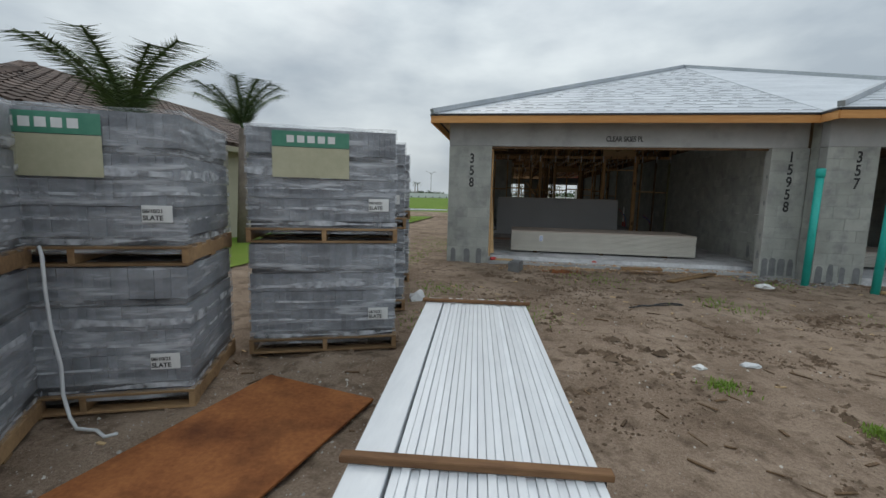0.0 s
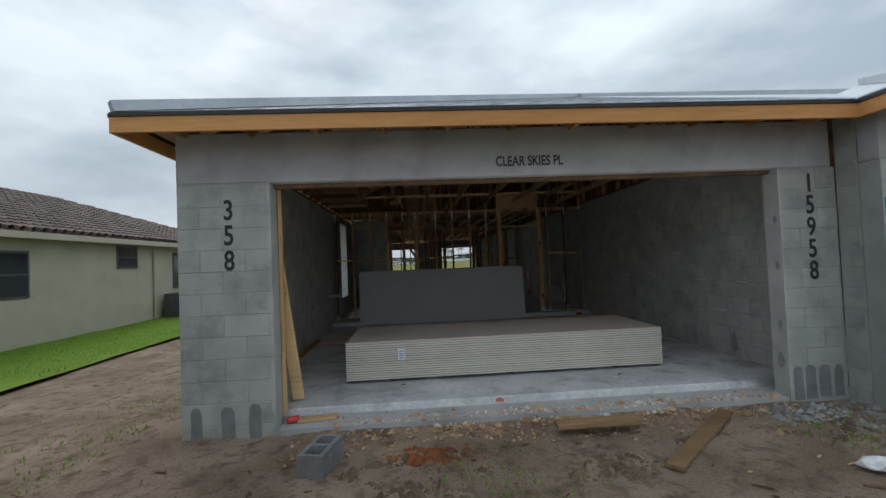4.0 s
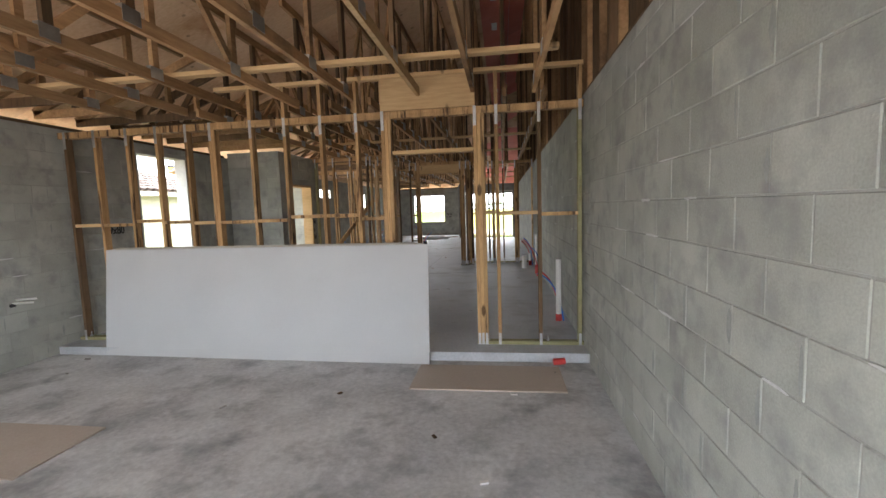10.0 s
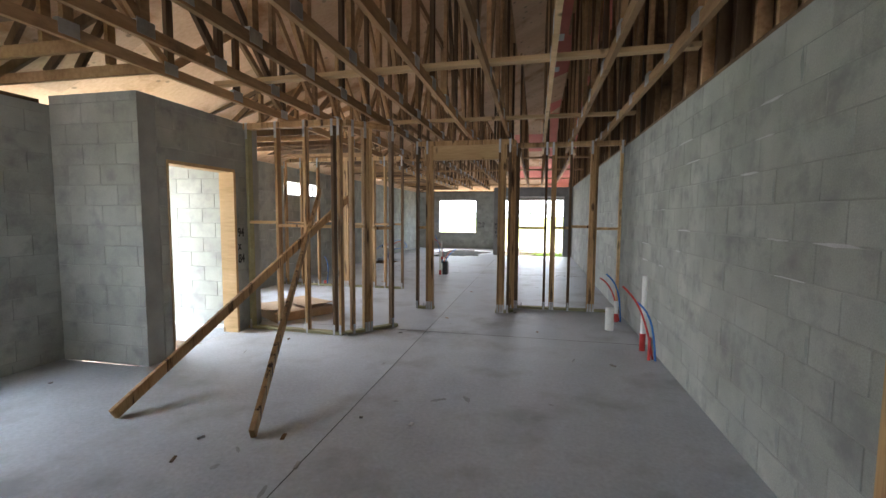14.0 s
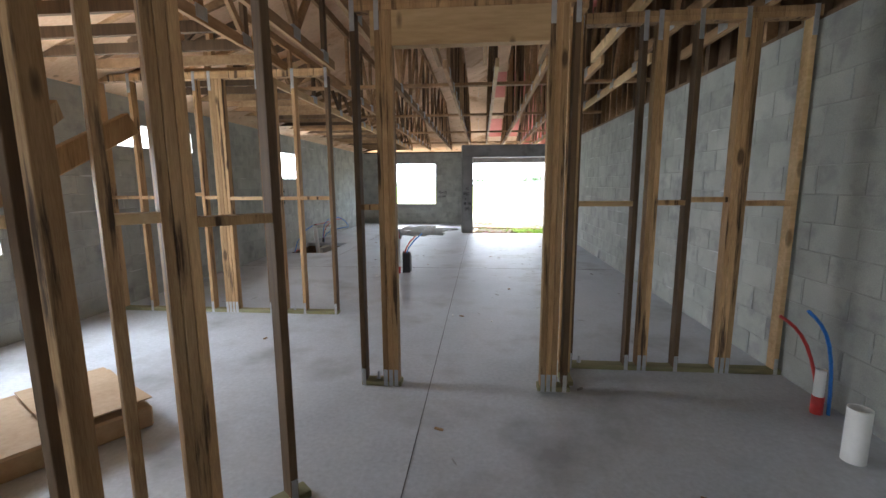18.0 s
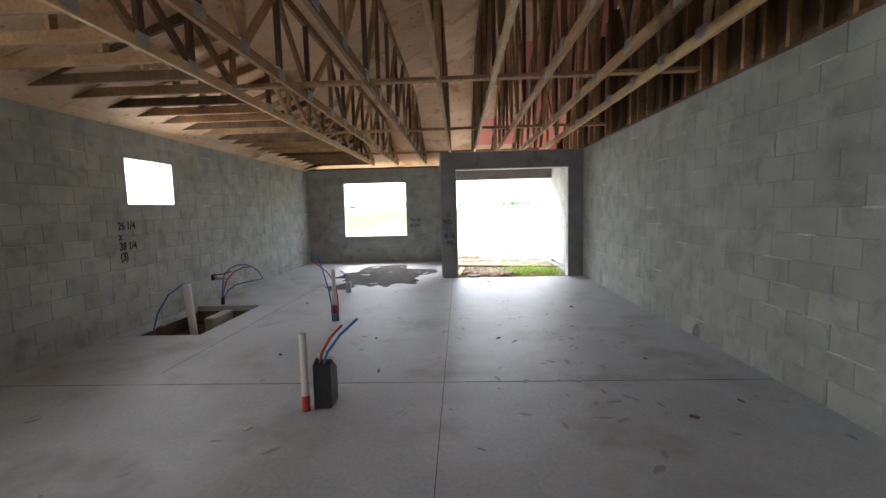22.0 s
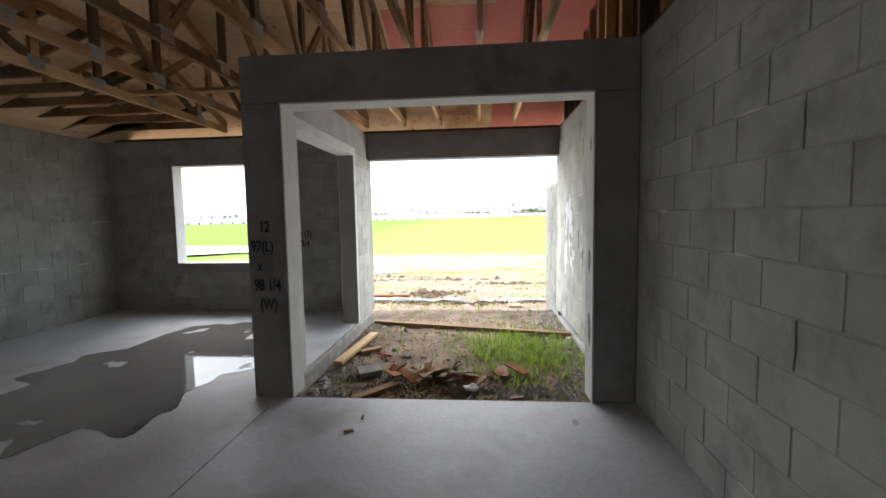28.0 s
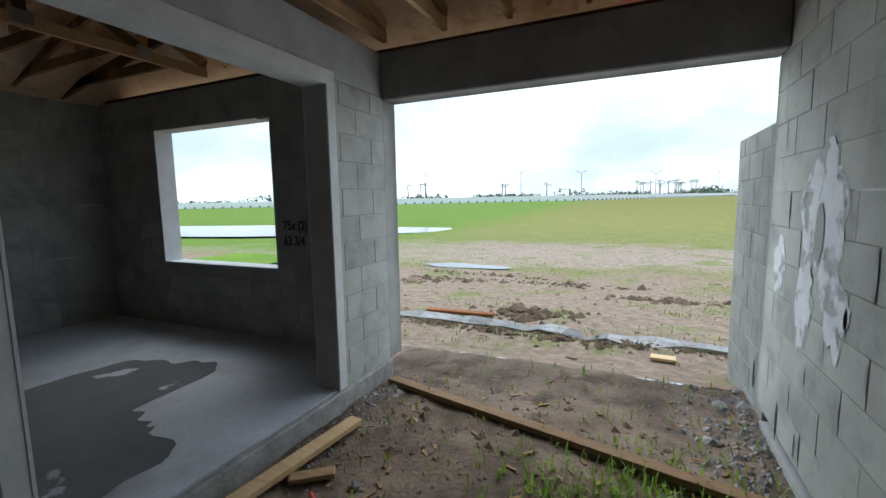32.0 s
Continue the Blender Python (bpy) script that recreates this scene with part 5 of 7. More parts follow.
# ---- plumbing ----
def roughen(bm, amp, scale, seed):
    for v in bm.verts:
        n = noise.noise_vector(v.co * scale + Vector((seed, seed * 2.3, 0)))
        v.co += n * amp


def curved(name, pts, r_, mat, parent):
    bm = bmesh.new()
    tube(bm, pts, r_, 8)
    return part(name, bm, mat, parent, "", True)


def riser(at, height, radius, label, mat=M_PIPE_WHITE, collar=None, reds=(), blues=()):
    """A pipe standing out of the slab with red and blue tubing beside it."""
    t = thing("pipe_riser", label, "pipe", "pipe risers", at=at)
    bm = bmesh.new()
    tube(bm, [(0, 0, -0.02), (0, 0, height)], radius, 14, False)
    tube(bm, [(0, 0, height), (0, 0, -0.02)], radius * 0.86, 14, False)
    rim = [bm.verts.new((math.cos(k * math.pi / 7) * rr, math.sin(k * math.pi / 7) * rr, height)) for rr in (radius, radius * 0.86) for k in range(14)]
    for k in range(14):
        bm.faces.new((rim[k], rim[(k + 1) % 14], rim[14 + (k + 1) % 14], rim[14 + k]))
    part("pipe", bm, mat, t, "", True)
    if collar:
        curved("collar", [(0, 0, 0.0), (0, 0, collar)], radius * 1.16, M_RED_TUBE, t)
    for k, end in enumerate(reds):
        curved("red_tube", arc((0.05 + 0.03 * k, 0.04, 0), end, 0.12, 8, (0.03, 0, 0)), 0.011, M_RED_TUBE, t)
    for k, end in enumerate(blues):
        curved("blue_tube", arc((0.06 + 0.03 * k, -0.02, 0), end, 0.12, 8, (0.05, 0, 0)), 0.011, M_BLUE_TUBE, t)
    return t


riser((4.42, 13.72, 0), 0.80, 0.035, "tall white pipe with red and blue tubing by the party wall", collar=0.09, reds=[(-0.22, 0.30, 0.62)], blues=[(-0.24, 0.28, 0.58)])
riser((4.45, 17.68, 0), 0.86, 0.028, "slender white pipe with a red collar by the party wall", collar=0.2)
riser((4.44, 17.34, 0), 0.25, 0.016, "red and blue tubing rising from the slab", M_RED_TUBE, reds=[(-0.28, 0.05, 0.78)], blues=[(-0.12, 0.22, 0.60)])
riser((4.23, 18.55, 0), 0.30, 0.055, "short wide white pipe stub by the party wall")
riser((4.40, 19.05, 0), 0.30, 0.03, "white pipe with red collar and two tubes", collar=0.12, reds=[(-0.22, 0.1, 0.62)], blues=[(-0.16, -0.05, 0.70)])
riser((-1.24, 21.03, 0), 0.10, 0.025, "blue tubing rising beside the stud wall", M_RED_TUBE, collar=0.1, blues=[(-0.02, 0.02, 0.62)])
pa = riser((0.835, 23.26, 0), 0.58, 0.027, "white pipe with red foot beside a black floor box and tubing", collar=0.115)
curved("red_tube", [(0.075, 0.05, 0.0), (0.085, 0.055, 0.30), (0.12, 0.06, 0.42), (0.185, 0.07, 0.53), (0.275, 0.08, 0.62)], 0.010, M_RED_TUBE, pa)
curved("blue_tube", [(0.095, 0.04, 0.0), (0.11, 0.045, 0.28), (0.16, 0.05, 0.42), (0.26, 0.055, 0.55), (0.395, 0.06, 0.67)], 0.010, M_BLUE_TUBE, pa)
bm = bmesh.new()
for x in (0.06, 0.185):
    bm.faces.new([bm.verts.new((x, y, z)) for y, z in ((0.015, 0), (0.20, 0), (0.20, 0.27), (0.09, 0.36), (0.015, 0.33))])
bmesh.ops.bridge_loops(bm, edges=bm.edges[:])
bmesh.ops.bevel(bm, geom=bm.edges[:], offset=0.008, segments=2, affect="EDGES")
part("floor_box", bm, M_BLACK, pa, "black plastic box")
pb = riser((0.31, 25.82, 0), 0.70, 0.027, "white pipe with a red collar and two tubes in the slab")
curved("collar", [(0, 0, 0.105), (0, 0, 0.22)], 0.033, M_RED_TUBE, pb)
curved("foot_wrap", [(0, 0, -0.01), (0, 0, 0.06), (0, 0, 0.11)], 0.036, M_BLUE_GREY, pb)
curved("blue_tube", [(-0.034, -0.015, 0.0), (-0.036, -0.02, 0.22), (-0.06, -0.022, 0.42), (-0.12, -0.025, 0.66), (-0.195, -0.03, 0.90)], 0.009, M_BLUE_TUBE, pb)
curved("blue_tube", [(0.036, -0.01, 0.0), (0.038, -0.005, 0.07), (0.036, 0.0, 0.14)], 0.009, M_BLUE_TUBE, pb)
curved("red_tube", [(0.040, 0.012, 0.0), (0.042, 0.014, 0.16), (0.036, 0.03, 0.34), (-0.005, 0.05, 0.52), (-0.10, 0.06, 0.66), (-0.255, 0.06, 0.785)], 0.009, M_RED_TUBE, pb)
pc = riser((-0.02, 27.80, 0), 0.20, 0.05, "short grey pipe stub with a blue tube", M_PIPE_GREY)

curved("blue_tube", [(-0.02, 0.03, 0.0), (-0.03, 0.03, 0.20), (-0.055, 0.035, 0.29), (-0.10, 0.045, 0.36), (-0.155, 0.055, 0.40)], 0.011, M_BLUE_TUBE, pc)

# open pit in the slab
pit = thing("floor_pit_pipes", "plumbing standing in the open pit of the slab", "plumbing", at=(-1.7, 26.0, -0.30))
curved("pipe", [(0.27, -0.48, 0), (0.20, -0.47, 0.88)], 0.045, M_PIPE_WHITE, pit)
curved("blue_tube", [(-0.36, -0.42, 0), (-0.33, -0.42, 0.25), (-0.25, -0.42, 0.50), (-0.08, -0.43, 0.74), (0.14, -0.45, 0.88)], 0.010, M_BLUE_TUBE, pit)
curved("red_tube", arc((-0.40, -0.45, 0), (-0.28, -0.30, 0.30), 0.1), 0.010, M_RED_TUBE, pit)
bm = bmesh.new()
soft_box(bm, -1.74, -1.61, 26.22, 26.77, -0.284, -0.04, 0.008)
roughen(bm, 0.008, 9, 4)
tagged(part("form_box", bm, M_GYP_EDGE), "pale form box lying in the open slab pit", "form")
loops = thing("wall_tubing", "red and blue tubing looping out of the slab to the wall", "plumbing", at=(-1.88, 26.97, 0))
curved("blue_tube", [(0, 0, -0.02), (0.01, 0, 0.20), (0.05, 0, 0.46), (0.16, 0, 0.59), (0.30, 0, 0.645), (0.44, 0, 0.645), (0.55, 0, 0.60), (0.64, 0, 0.52), (0.69, 0, 0.42)], 0.009, M_BLUE_TUBE, loops)
curved("blue_tube", [(0.02, 0.02, -0.02), (0.03, 0.02, 0.12), (0.10, 0.02, 0.23), (0.24, 0.02, 0.32), (0.42, 0.02, 0.36), (0.69, 0, 0.41)], 0.009, M_BLUE_TUBE, loops)
curved("red_tube", [(0.0, 0.02, -0.02), (0.02, 0.02, 0.20), (0.09, 0.02, 0.40), (0.22, 0.02, 0.53), (0.38, 0.01, 0.60), (0.53, 0, 0.61)], 0.009, M_RED_TUBE, loops)
curved("red_tube", [(-0.28, 0.25, 0.44), (-0.05, 0.12, 0.48), (0.16, 0.05, 0.535)], 0.009, M_RED_TUBE, loops)
curved("collar", [(0, 0.01, -0.02), (0.01, 0.01, 0.12)], 0.028, M_BLACK, loops)
curved("drain_pipe", [(-0.33, 0.42, 0.36), (0.10, 0.42, 0.36)], 0.028, M_PIPE_WHITE, loops)
bm = bmesh.new()
soft_box(bm, XL, XL + 0.05, 27.33, 27.43, 0.34, 0.44, 0.006)
tagged(part("valve_box", bm, M_BLACK), "dark valve box on the block wall", "valve")


# puddle, cardboard, scraps on the slab
def blob_sheet(name, label, mat, cx, cy, rx, ry, z, seed, n=90, category="puddle", rough=0.35):
    bm = bmesh.new()
    vs = []
    for k in range(n):
        a = k * 2 * math.pi / n
        g = 1 + rough * noise.noise(Vector((math.cos(a) * 1.6, math.sin(a) * 1.6, seed))) + 0.22 * noise.noise(Vector((math.cos(a) * 3.4, math.sin(a) * 3.4, seed + 2))) + 0.13 * noise.noise(Vector((math.cos(a) * 7, math.sin(a) * 7, seed + 5)))
        vs.append(bm.verts.new((cx + math.cos(a) * rx * g, cy + math.sin(a) * ry * g, z)))
    bm.faces.new(vs)
    return tagged(part(name, bm, mat), label, category)


blob_sheet("puddle", "shallow puddle of rainwater on the slab reflecting the window", M_PUDDLE, 0.34, 29.78, 1.02, 1.42, 0.0035, 2.0, 160, rough=0.4)
blob_sheet("puddle", "thin spread of rainwater on the slab", M_PUDDLE, -0.30, 28.32, 0.30, 0.26, 0.0045, 6.0, 60)
box_t = thing("cardboard_pack", "flattened cardboard carton lying open on the slab", "carton", at=(-0.45, 18.44, 0))
box_t.rotation_euler = (0, 0, radians(-33))
bm = bmesh.new()
soft_box(bm, -0.46, 0.46, -0.46, 0.46, 0, 0.13, 0.012)
roughen(bm, 0.015, 2.5, 6)
part("carton_body", bm, M_CARD, box_t)
bm = bmesh.new()
stick(bm, (-0.40, -0.38, 0.15), (0.38, -0.40, 0.165), 0.36, 0.008, (0, 0.1, 1))
part("carton_flap", bm, M_CARD, box_t)
bm = bmesh.new()
stick(bm, (-0.42, 0.18, 0.155), (0.44, 0.22, 0.178), 0.48, 0.008)
part("carton_flap", bm, M_CARD, box_t)
for k in range(70):
    x, y = rng.uniform(-1.2, 4.3), rng.choice((rng.uniform(7, 12.3), rng.uniform(12.9, 29), rng.uniform(12.9, 29)))
    if -0.6 < x < 3.5 and 7.4 < y < 8.8 or y < 12.4 and 10.1 < y < 11.6 and x < 0.8:
        continue
    bm = bmesh.new()
    l_, a_ = rng.uniform(0.02, 0.07), rng.uniform(0, 3.1)
    stick(bm, (0, 0, 0.006), (math.cos(a_) * l_, math.sin(a_) * l_, 0.006 + jit(0.004)), rng.uniform(0.01, 0.025), 0.01)
    ob = tagged(part("debris_scrap", bm, rng.choice((M_WOOD_DARK, M_PALLET, M_WHITE, M_RUBBLE))), "small scrap of building debris on the slab", "debris", "slab debris")
    ob.location = (x, y, (GZ if y < 12.4 else 0.0) + 0.002)


# damp scuffs and footprints on the slab
bm = bmesh.new()
for _ in range(170):
    x, y = rng.uniform(-1.9, 4.4), rng.uniform(20.8, 29.0)
    if _ < 95:
        x, y = rng.gauss(3.0, 0.75), rng.gauss(24.6, 1.6)
    if _ > 150:
        x, y = rng.uniform(0, 4.2), rng.uniform(13.2, 19.2)
    if x > 4.4 or y > 29 or (x < -1.0 and 25 < y < 27.1):
        continue
    r1, r2, a0 = rng.uniform(0.012, 0.07), rng.uniform(0.006, 0.03), rng.uniform(0, 3.1)
    vs = []
    for k in range(9):
        a = k * 0.698
        u, v = math.cos(a) * r1 * rng.uniform(0.6, 1.3), math.sin(a) * r2 * rng.uniform(0.6, 1.3)
        vs.append(bm.verts.new((x + u * math.cos(a0) - v * math.sin(a0), y + u * math.sin(a0) + v * math.cos(a0), 0.0022)))
    bm.faces.new(vs)
tagged(part("floor_scuffs", bm, M_SCUFF), "dark muddy scuffs and footprints on the slab", "stain", kind="stuff")

# ---- yard in front ----


def tile_bundle(parent, z, L, Wd, h, seed, labels):
    """Rows of slate-grey roof tiles on edge, bound by stretch film."""
    r = random.Random(seed)
    for lo, hi, mat in ((0.0, 0.07, M_BLACK), (0.07, 0.30, M_WRAP), (0.30, 0.50, M_WRAP), (0.50, 0.69, M_WRAP), (0.69, 0.745, M_BLACK), (0.745, 1.0, M_WRAP)):
        bm = bmesh.new()
        inset = 0.014 if mat is M_BLACK else 0.0
        n = 26
        for i in range(n):
            x0 = -L / 2 + inset + (L - 2 * inset) * i / n
            d = r.uniform(0, 0.012)
            box(bm, x0, x0 + (L - 2 * inset) / n - 0.0015, -Wd / 2 + inset + d, Wd / 2 - inset - d, z + lo * h + 0.003, z + hi * h - 0.003)
        part("tile_row", bm, mat, parent, "dark strapped course" if mat is M_BLACK else "")
    bm = bmesh.new()
    nx, nz = 14, 14
    loop = []
    for i in range(nx):
        loop.append((-L / 2 - 0.012 + (L + 0.024) * i / nx, -Wd / 2 - 0.012))
    for i in range(nx):
        loop.append((L / 2 + 0.012, -Wd / 2 - 0.012 + (Wd + 0.024) * i / nx))
    for i in range(nx):
        loop.append((L / 2 + 0.012 - (L + 0.024) * i / nx, Wd / 2 + 0.012))
    for i in range(nx):
        loop.append((-L / 2 - 0.012, Wd / 2 + 0.012 - (Wd + 0.024) * i / nx))
    rings = []
    for j in range(nz + 1):
        zz = z - 0.05 + (h + 0.07) * j / nz
        rings.append([bm.verts.new((x * (1 + 0.012 * noise.noise(Vector((x * 4, zz * 14, seed)))), y * (1 + 0.02 * noise.noise(Vector((y * 4, zz * 14, seed + 9)))), zz + 0.012 * noise.noise(Vector((x * 3, y * 3, zz * 3 + seed))))) for x, y in loop])
    for a, b in zip(rings, rings[1:]):
        for k in range(len(loop)):
            bm.faces.new((a[k], a[(k + 1) % len(loop)], b[(k + 1) % len(loop)], b[k]))
    bm.faces.new(rings[-1])
    part("stretch_film", bm, M_PLASTIC_FILM, parent, "clear wrinkled stretch film", True)
    # gathered, crumpled folds where the film was wound double
    for zz, amp in ((z + h * 0.56, 0.055), (z + h * 0.40, 0.012), (z + h * 0.20, 0.010), (z + h * 0.04, 0.022)):
        bm = bmesh.new()
        run = [(x, -Wd / 2 - 0.017, (x + L / 2) / L) for x in steps(-L / 2 - 0.014, L / 2 + 0.014, 0.05)]
        run += [(L / 2 + 0.017, y, 1 + (y + Wd / 2) / Wd) for y in steps(-Wd / 2 - 0.014, Wd / 2, 0.05)]
        pairs = []
        for x, y, u in run:
            c = zz + 0.02 * noise.noise(Vector((u * 2.2, seed, zz * 9)))
            hh = 0.004 + amp * max(0.0, 0.35 + noise.noise(Vector((u * 3.1, seed + 4.0, zz * 5))))
            o = 0.006 * noise.noise(Vector((u * 17, seed, 3.0)))
            pairs.append((bm.verts.new((x + (o if u > 1 else 0), y - (0 if u > 1 else o), c - hh)), bm.verts.new((x + (o if u > 1 else 0), y - (0 if u > 1 else o), c + hh))))
        for p, q in zip(pairs, pairs[1:]):
            bm.faces.new((p[0], q[0], q[1], p[1]))
        part("film_fold", bm, M_FOLD, parent, "whitish gathered fold of film", True)
    if labels:
        y = -Wd / 2 - 0.020
        bm = bmesh.new()
        box(bm, -0.42, 0.22, y - 0.002, y, z + h - 0.16, z + h - 0.03)
        part("green_label", bm, M_GREEN_LABEL, parent, "green printed band")
        bm = bmesh.new()
        for i in range(5):
            box(bm, -0.30 + i * 0.085, -0.30 + i * 0.085 + 0.06, y - 0.004, y - 0.002, z + h - 0.125, z + h - 0.065)
        part("mark_bars", bm, M_WHITE, parent, "white maker's mark as plain bars")
        bm = bmesh.new()
        box(bm, -0.42, 0.22, y - 0.002, y, z + h - 0.42, z + h - 0.165)
        part("cream_label", bm, M_CREAM_LABEL, parent, "cream paper panel")
    y = -Wd / 2 - 0.022
    bm = bmesh.new()
    box(bm, L / 2 - 0.24, L / 2 - 0.06, y - 0.002, y, z + 0.16, z + 0.27)
    part("paper_tag", bm, M_WHITE, parent, "white date tag")
    for body, dz, s in (("06/10/21", 0.062, 0.034), ("SLATE", 0.014, 0.044)):
        lettering("tag_lettering", body, s, M_PAINT, Matrix.Translation((L / 2 - 0.235, y - 0.004, z + 0.16 + dz)) @ Matrix.Rotation(radians(90), 4, "X"), "black stencilled tag lettering", parent)


def pallet(parent, z, L, Wd):
    for i in range(6):
        y = -Wd / 2 + (Wd - 0.09) * i / 5
        bm = bmesh.new()
        soft_box(bm, -L / 2, L / 2, y, y + 0.09, z + 0.112, z + 0.13, 0.003)
        part("deck_board", bm, M_PALLET, parent)
    for y in (-Wd / 2, -0.05, Wd / 2 - 0.1):
        bm = bmesh.new()
        soft_box(bm, -L / 2, L / 2, y, y + 0.1, z, z + 0.018, 0.003)
        part("base_board", bm, M_PALLET, parent)
    for x in (-L / 2, -0.02, L / 2 - 0.04):
        bm = bmesh.new()
        soft_box(bm, x, x + 0.04, -Wd / 2, Wd / 2, z + 0.018, z + 0.112, 0.003)
        part("stringer", bm, M_PALLET, parent)


def tile_stack(x, y, turn, seed, two=True, L=1.22, Wd=1.02, labels=True):
    g = ground_z(x, y) + 0.01
    t = thing("roof_tile_pallets", "two film-wrapped pallets of slate-grey roof tiles stacked up", "pallet", "wrapped tile pallets", at=(x, y, g))
    t.rotation_euler = (0, 0, radians(turn))
    pallet(t, 0.0, L, Wd)
    tile_bundle(t, 0.13, L - 0.04, Wd - 0.04, 0.86, seed, False)
    if two:
        pallet(t, 1.0, L, Wd)
        tile_bundle(t, 1.13, L - 0.04, Wd - 0.04, 0.86, seed + 1, labels)
    return t


def stack_at(cx, cy, turn, seed, L=1.30, Wd=1.10):
    """A stack whose front right-hand corner stands at cx, cy."""
    a = radians(turn)
    tile_stack(cx - math.cos(a) * L / 2 - math.sin(a) * Wd / 2, cy - math.sin(a) * L / 2 + math.cos(a) * Wd / 2, turn, seed, L=L, Wd=Wd)


stack_at(-1.555, 1.48, 20, 11)
stack_at(-2.66, 0.22, 21, 21, L=1.36)
stack_at(-2.92, -0.95, 35, 31)
stack_at(-1.76, 2.66, 19, 41)
stack_at(-2.08, 4.25, 18, 51)
rope = thing("film_tail", "loose twisted tail of stretch film hanging from a pallet", "film", at=(-3.38, -0.10, 0))
curved("film_strand", [(-0.06, 0, 0.72), (-0.02, -0.02, 0.75), (0.02, -0.04, 0.70), (0.035, -0.05, 0.5), (0.05, -0.05, 0.25), (0.09, -0.04, 0.0), (0.10, -0.05, -0.18), (0.16, -0.07, -0.32), (0.24, -0.10, -0.365), (0.36, -0.08, -0.375), (0.47, -0.13, -0.375), (0.52, -0.09, -0.37)], 0.011, M_PALE_FOAM, rope)

# bundle of long white metal strips on bearers
st = thing("metal_strip_bundle", "long bundle of white metal strips held by timber battens", "metal strips", at=(-0.70, 0.0, -0.36))
st.rotation_euler = (0, 0, radians(4.3))
SL0, SL1 = -4.2, 2.05
n_strip = 22
for i in range(n_strip):
    x = -0.315 + 0.81 * i / n_strip
    bm = bmesh.new()
    dz = 0.004 * math.sin(i * 2.1) + jit(0.003)
    soft_box(bm, x, x + 0.81 / n_strip - 0.0015, SL0 + jit(0.02), SL1 + jit(0.006), 0.10, 0.425 + dz, 0.003)
    part("metal_strip", bm, M_STRIP, st)
bm = bmesh.new()
soft_box(bm, -0.495, -0.33, SL0, SL1, 0.10, 0.426, 0.004)
part("metal_sheet", bm, M_STRIP, st)
for y in (-3.4, -0.80, 1.84):
    bm = bmesh.new()
    soft_box(bm, -0.53, 0.53, y, y + 0.05, 0.431, 0.462, 0.004)
    part("batten", bm, M_BATTEN, st)
    bm = bmesh.new()
    soft_box(bm, -0.53, 0.53, y, y + 0.09, 0.0, 0.10, 0.005)
    part("bearer", bm, M_PALLET, st)
    bm = bmesh.new()
    box(bm, 0.497, 0.503, y + 0.01, y + 0.03, 0.05, 0.44)
    part("strap", bm, M_BLACK, st, "black steel strap")
for y in (1.25, 0.2, -0.9):
    bm = bmesh.new()
    box(bm, 0.493, 0.4965, y, y + 0.06, 0.24, 0.285)
    part("slot", bm, M_BLACK, st, "dark punched slot")
bm = bmesh.new()
soft_box(bm, -0.47, 0.47, -0.98, 0.98, 0, 0.018, 0.003)
ob = tagged(part("rusty_board", bm, M_RUST), "rust-stained board lying on the ground", "board")
ob.matrix_world = pose(-2.12, -0.36, -0.355, 0.5, 1, -12)

# teal pipes standing in front of the piers
for (x0, y0), (dx, dy), h in (((4.42, 5.62), (0.01, -0.02), 1.72), ((5.16, 5.21), (0.05, 0.0), 1.66)):
    t = thing("sewer_pipe", "upright teal sewer pipe standing in the soil", "pipe", "teal pipes", at=(x0, y0, -0.3))
    bm = bmesh.new()
    tube(bm, [(0, 0, 0), (dx, dy, h + 0.3 - 0.12)], 0.056, 18)
    part("pipe", bm, M_TEAL, t, "", True)
    bm = bmesh.new()
    tube(bm, [(dx, dy, h + 0.3 - 0.14), (dx, dy, h + 0.3 - 0.13), (dx * 1.05, dy, h + 0.3), (dx * 1.05, dy, h + 0.31)], [0.058, 0.066, 0.066, 0.060], 18)
    part("socket", bm, M_TEAL, t, "", True)

# hollow block, scraps and litter on the soil
hb = thing("hollow_block", "grey hollow concrete block dropped on the soil", "block", at=(-0.39, 5.68, ground_z(-0.39, 5.68) - 0.015))
hb.rotation_euler = (0, 0, radians(78))
bm = bmesh.new()
for d in ((-0.2, 0.2, -0.1, -0.065), (-0.2, 0.2, 0.065, 0.1), (-0.2, -0.165, -0.065, 0.065), (0.165, 0.2, -0.065, 0.065), (-0.018, 0.018, -0.065, 0.065)):
    box(bm, d[0], d[1], d[2], d[3], 0, 0.19)
part("block_body", bm, M_BEAM_DARK, hb)
plank("scrap_board", "loose board lying on the churned soil", (2.17, 5.25, -0.20), (3.2, 6.1, -0.16), 0.12, 0.03, M_PALLET)
plank("scrap_board", "short offcuts of pale lumber by the teal pipe", (5.28, 5.25, -0.20), (5.42, 4.85, -0.20), 0.09, 0.038, M_WOOD_PALE)
plank("scrap_board", "short offcuts of pale lumber by the teal pipe", (5.42, 5.3, -0.19), (5.55, 5.0, -0.19), 0.09, 0.038, M_PALLET)
plank("fibre_strip", "pale layered strips lying on the soil", (2.5, 0.88, -0.33), (3.2, 1.40, -0.32), 0.10, 0.06, M_GYP_EDGE)
plank("scrap_board", "pale board lying on the soil", (3.35, 1.4, -0.33), (3.9, 0.9, -0.33), 0.10, 0.03, M_GYP_EDGE)
plank("scrap_board", "dark weathered stick in the soil", (5.9, 4.3, -0.24), (7.0, 4.0, -0.24), 0.06, 0.03, M_WOOD_DARK)
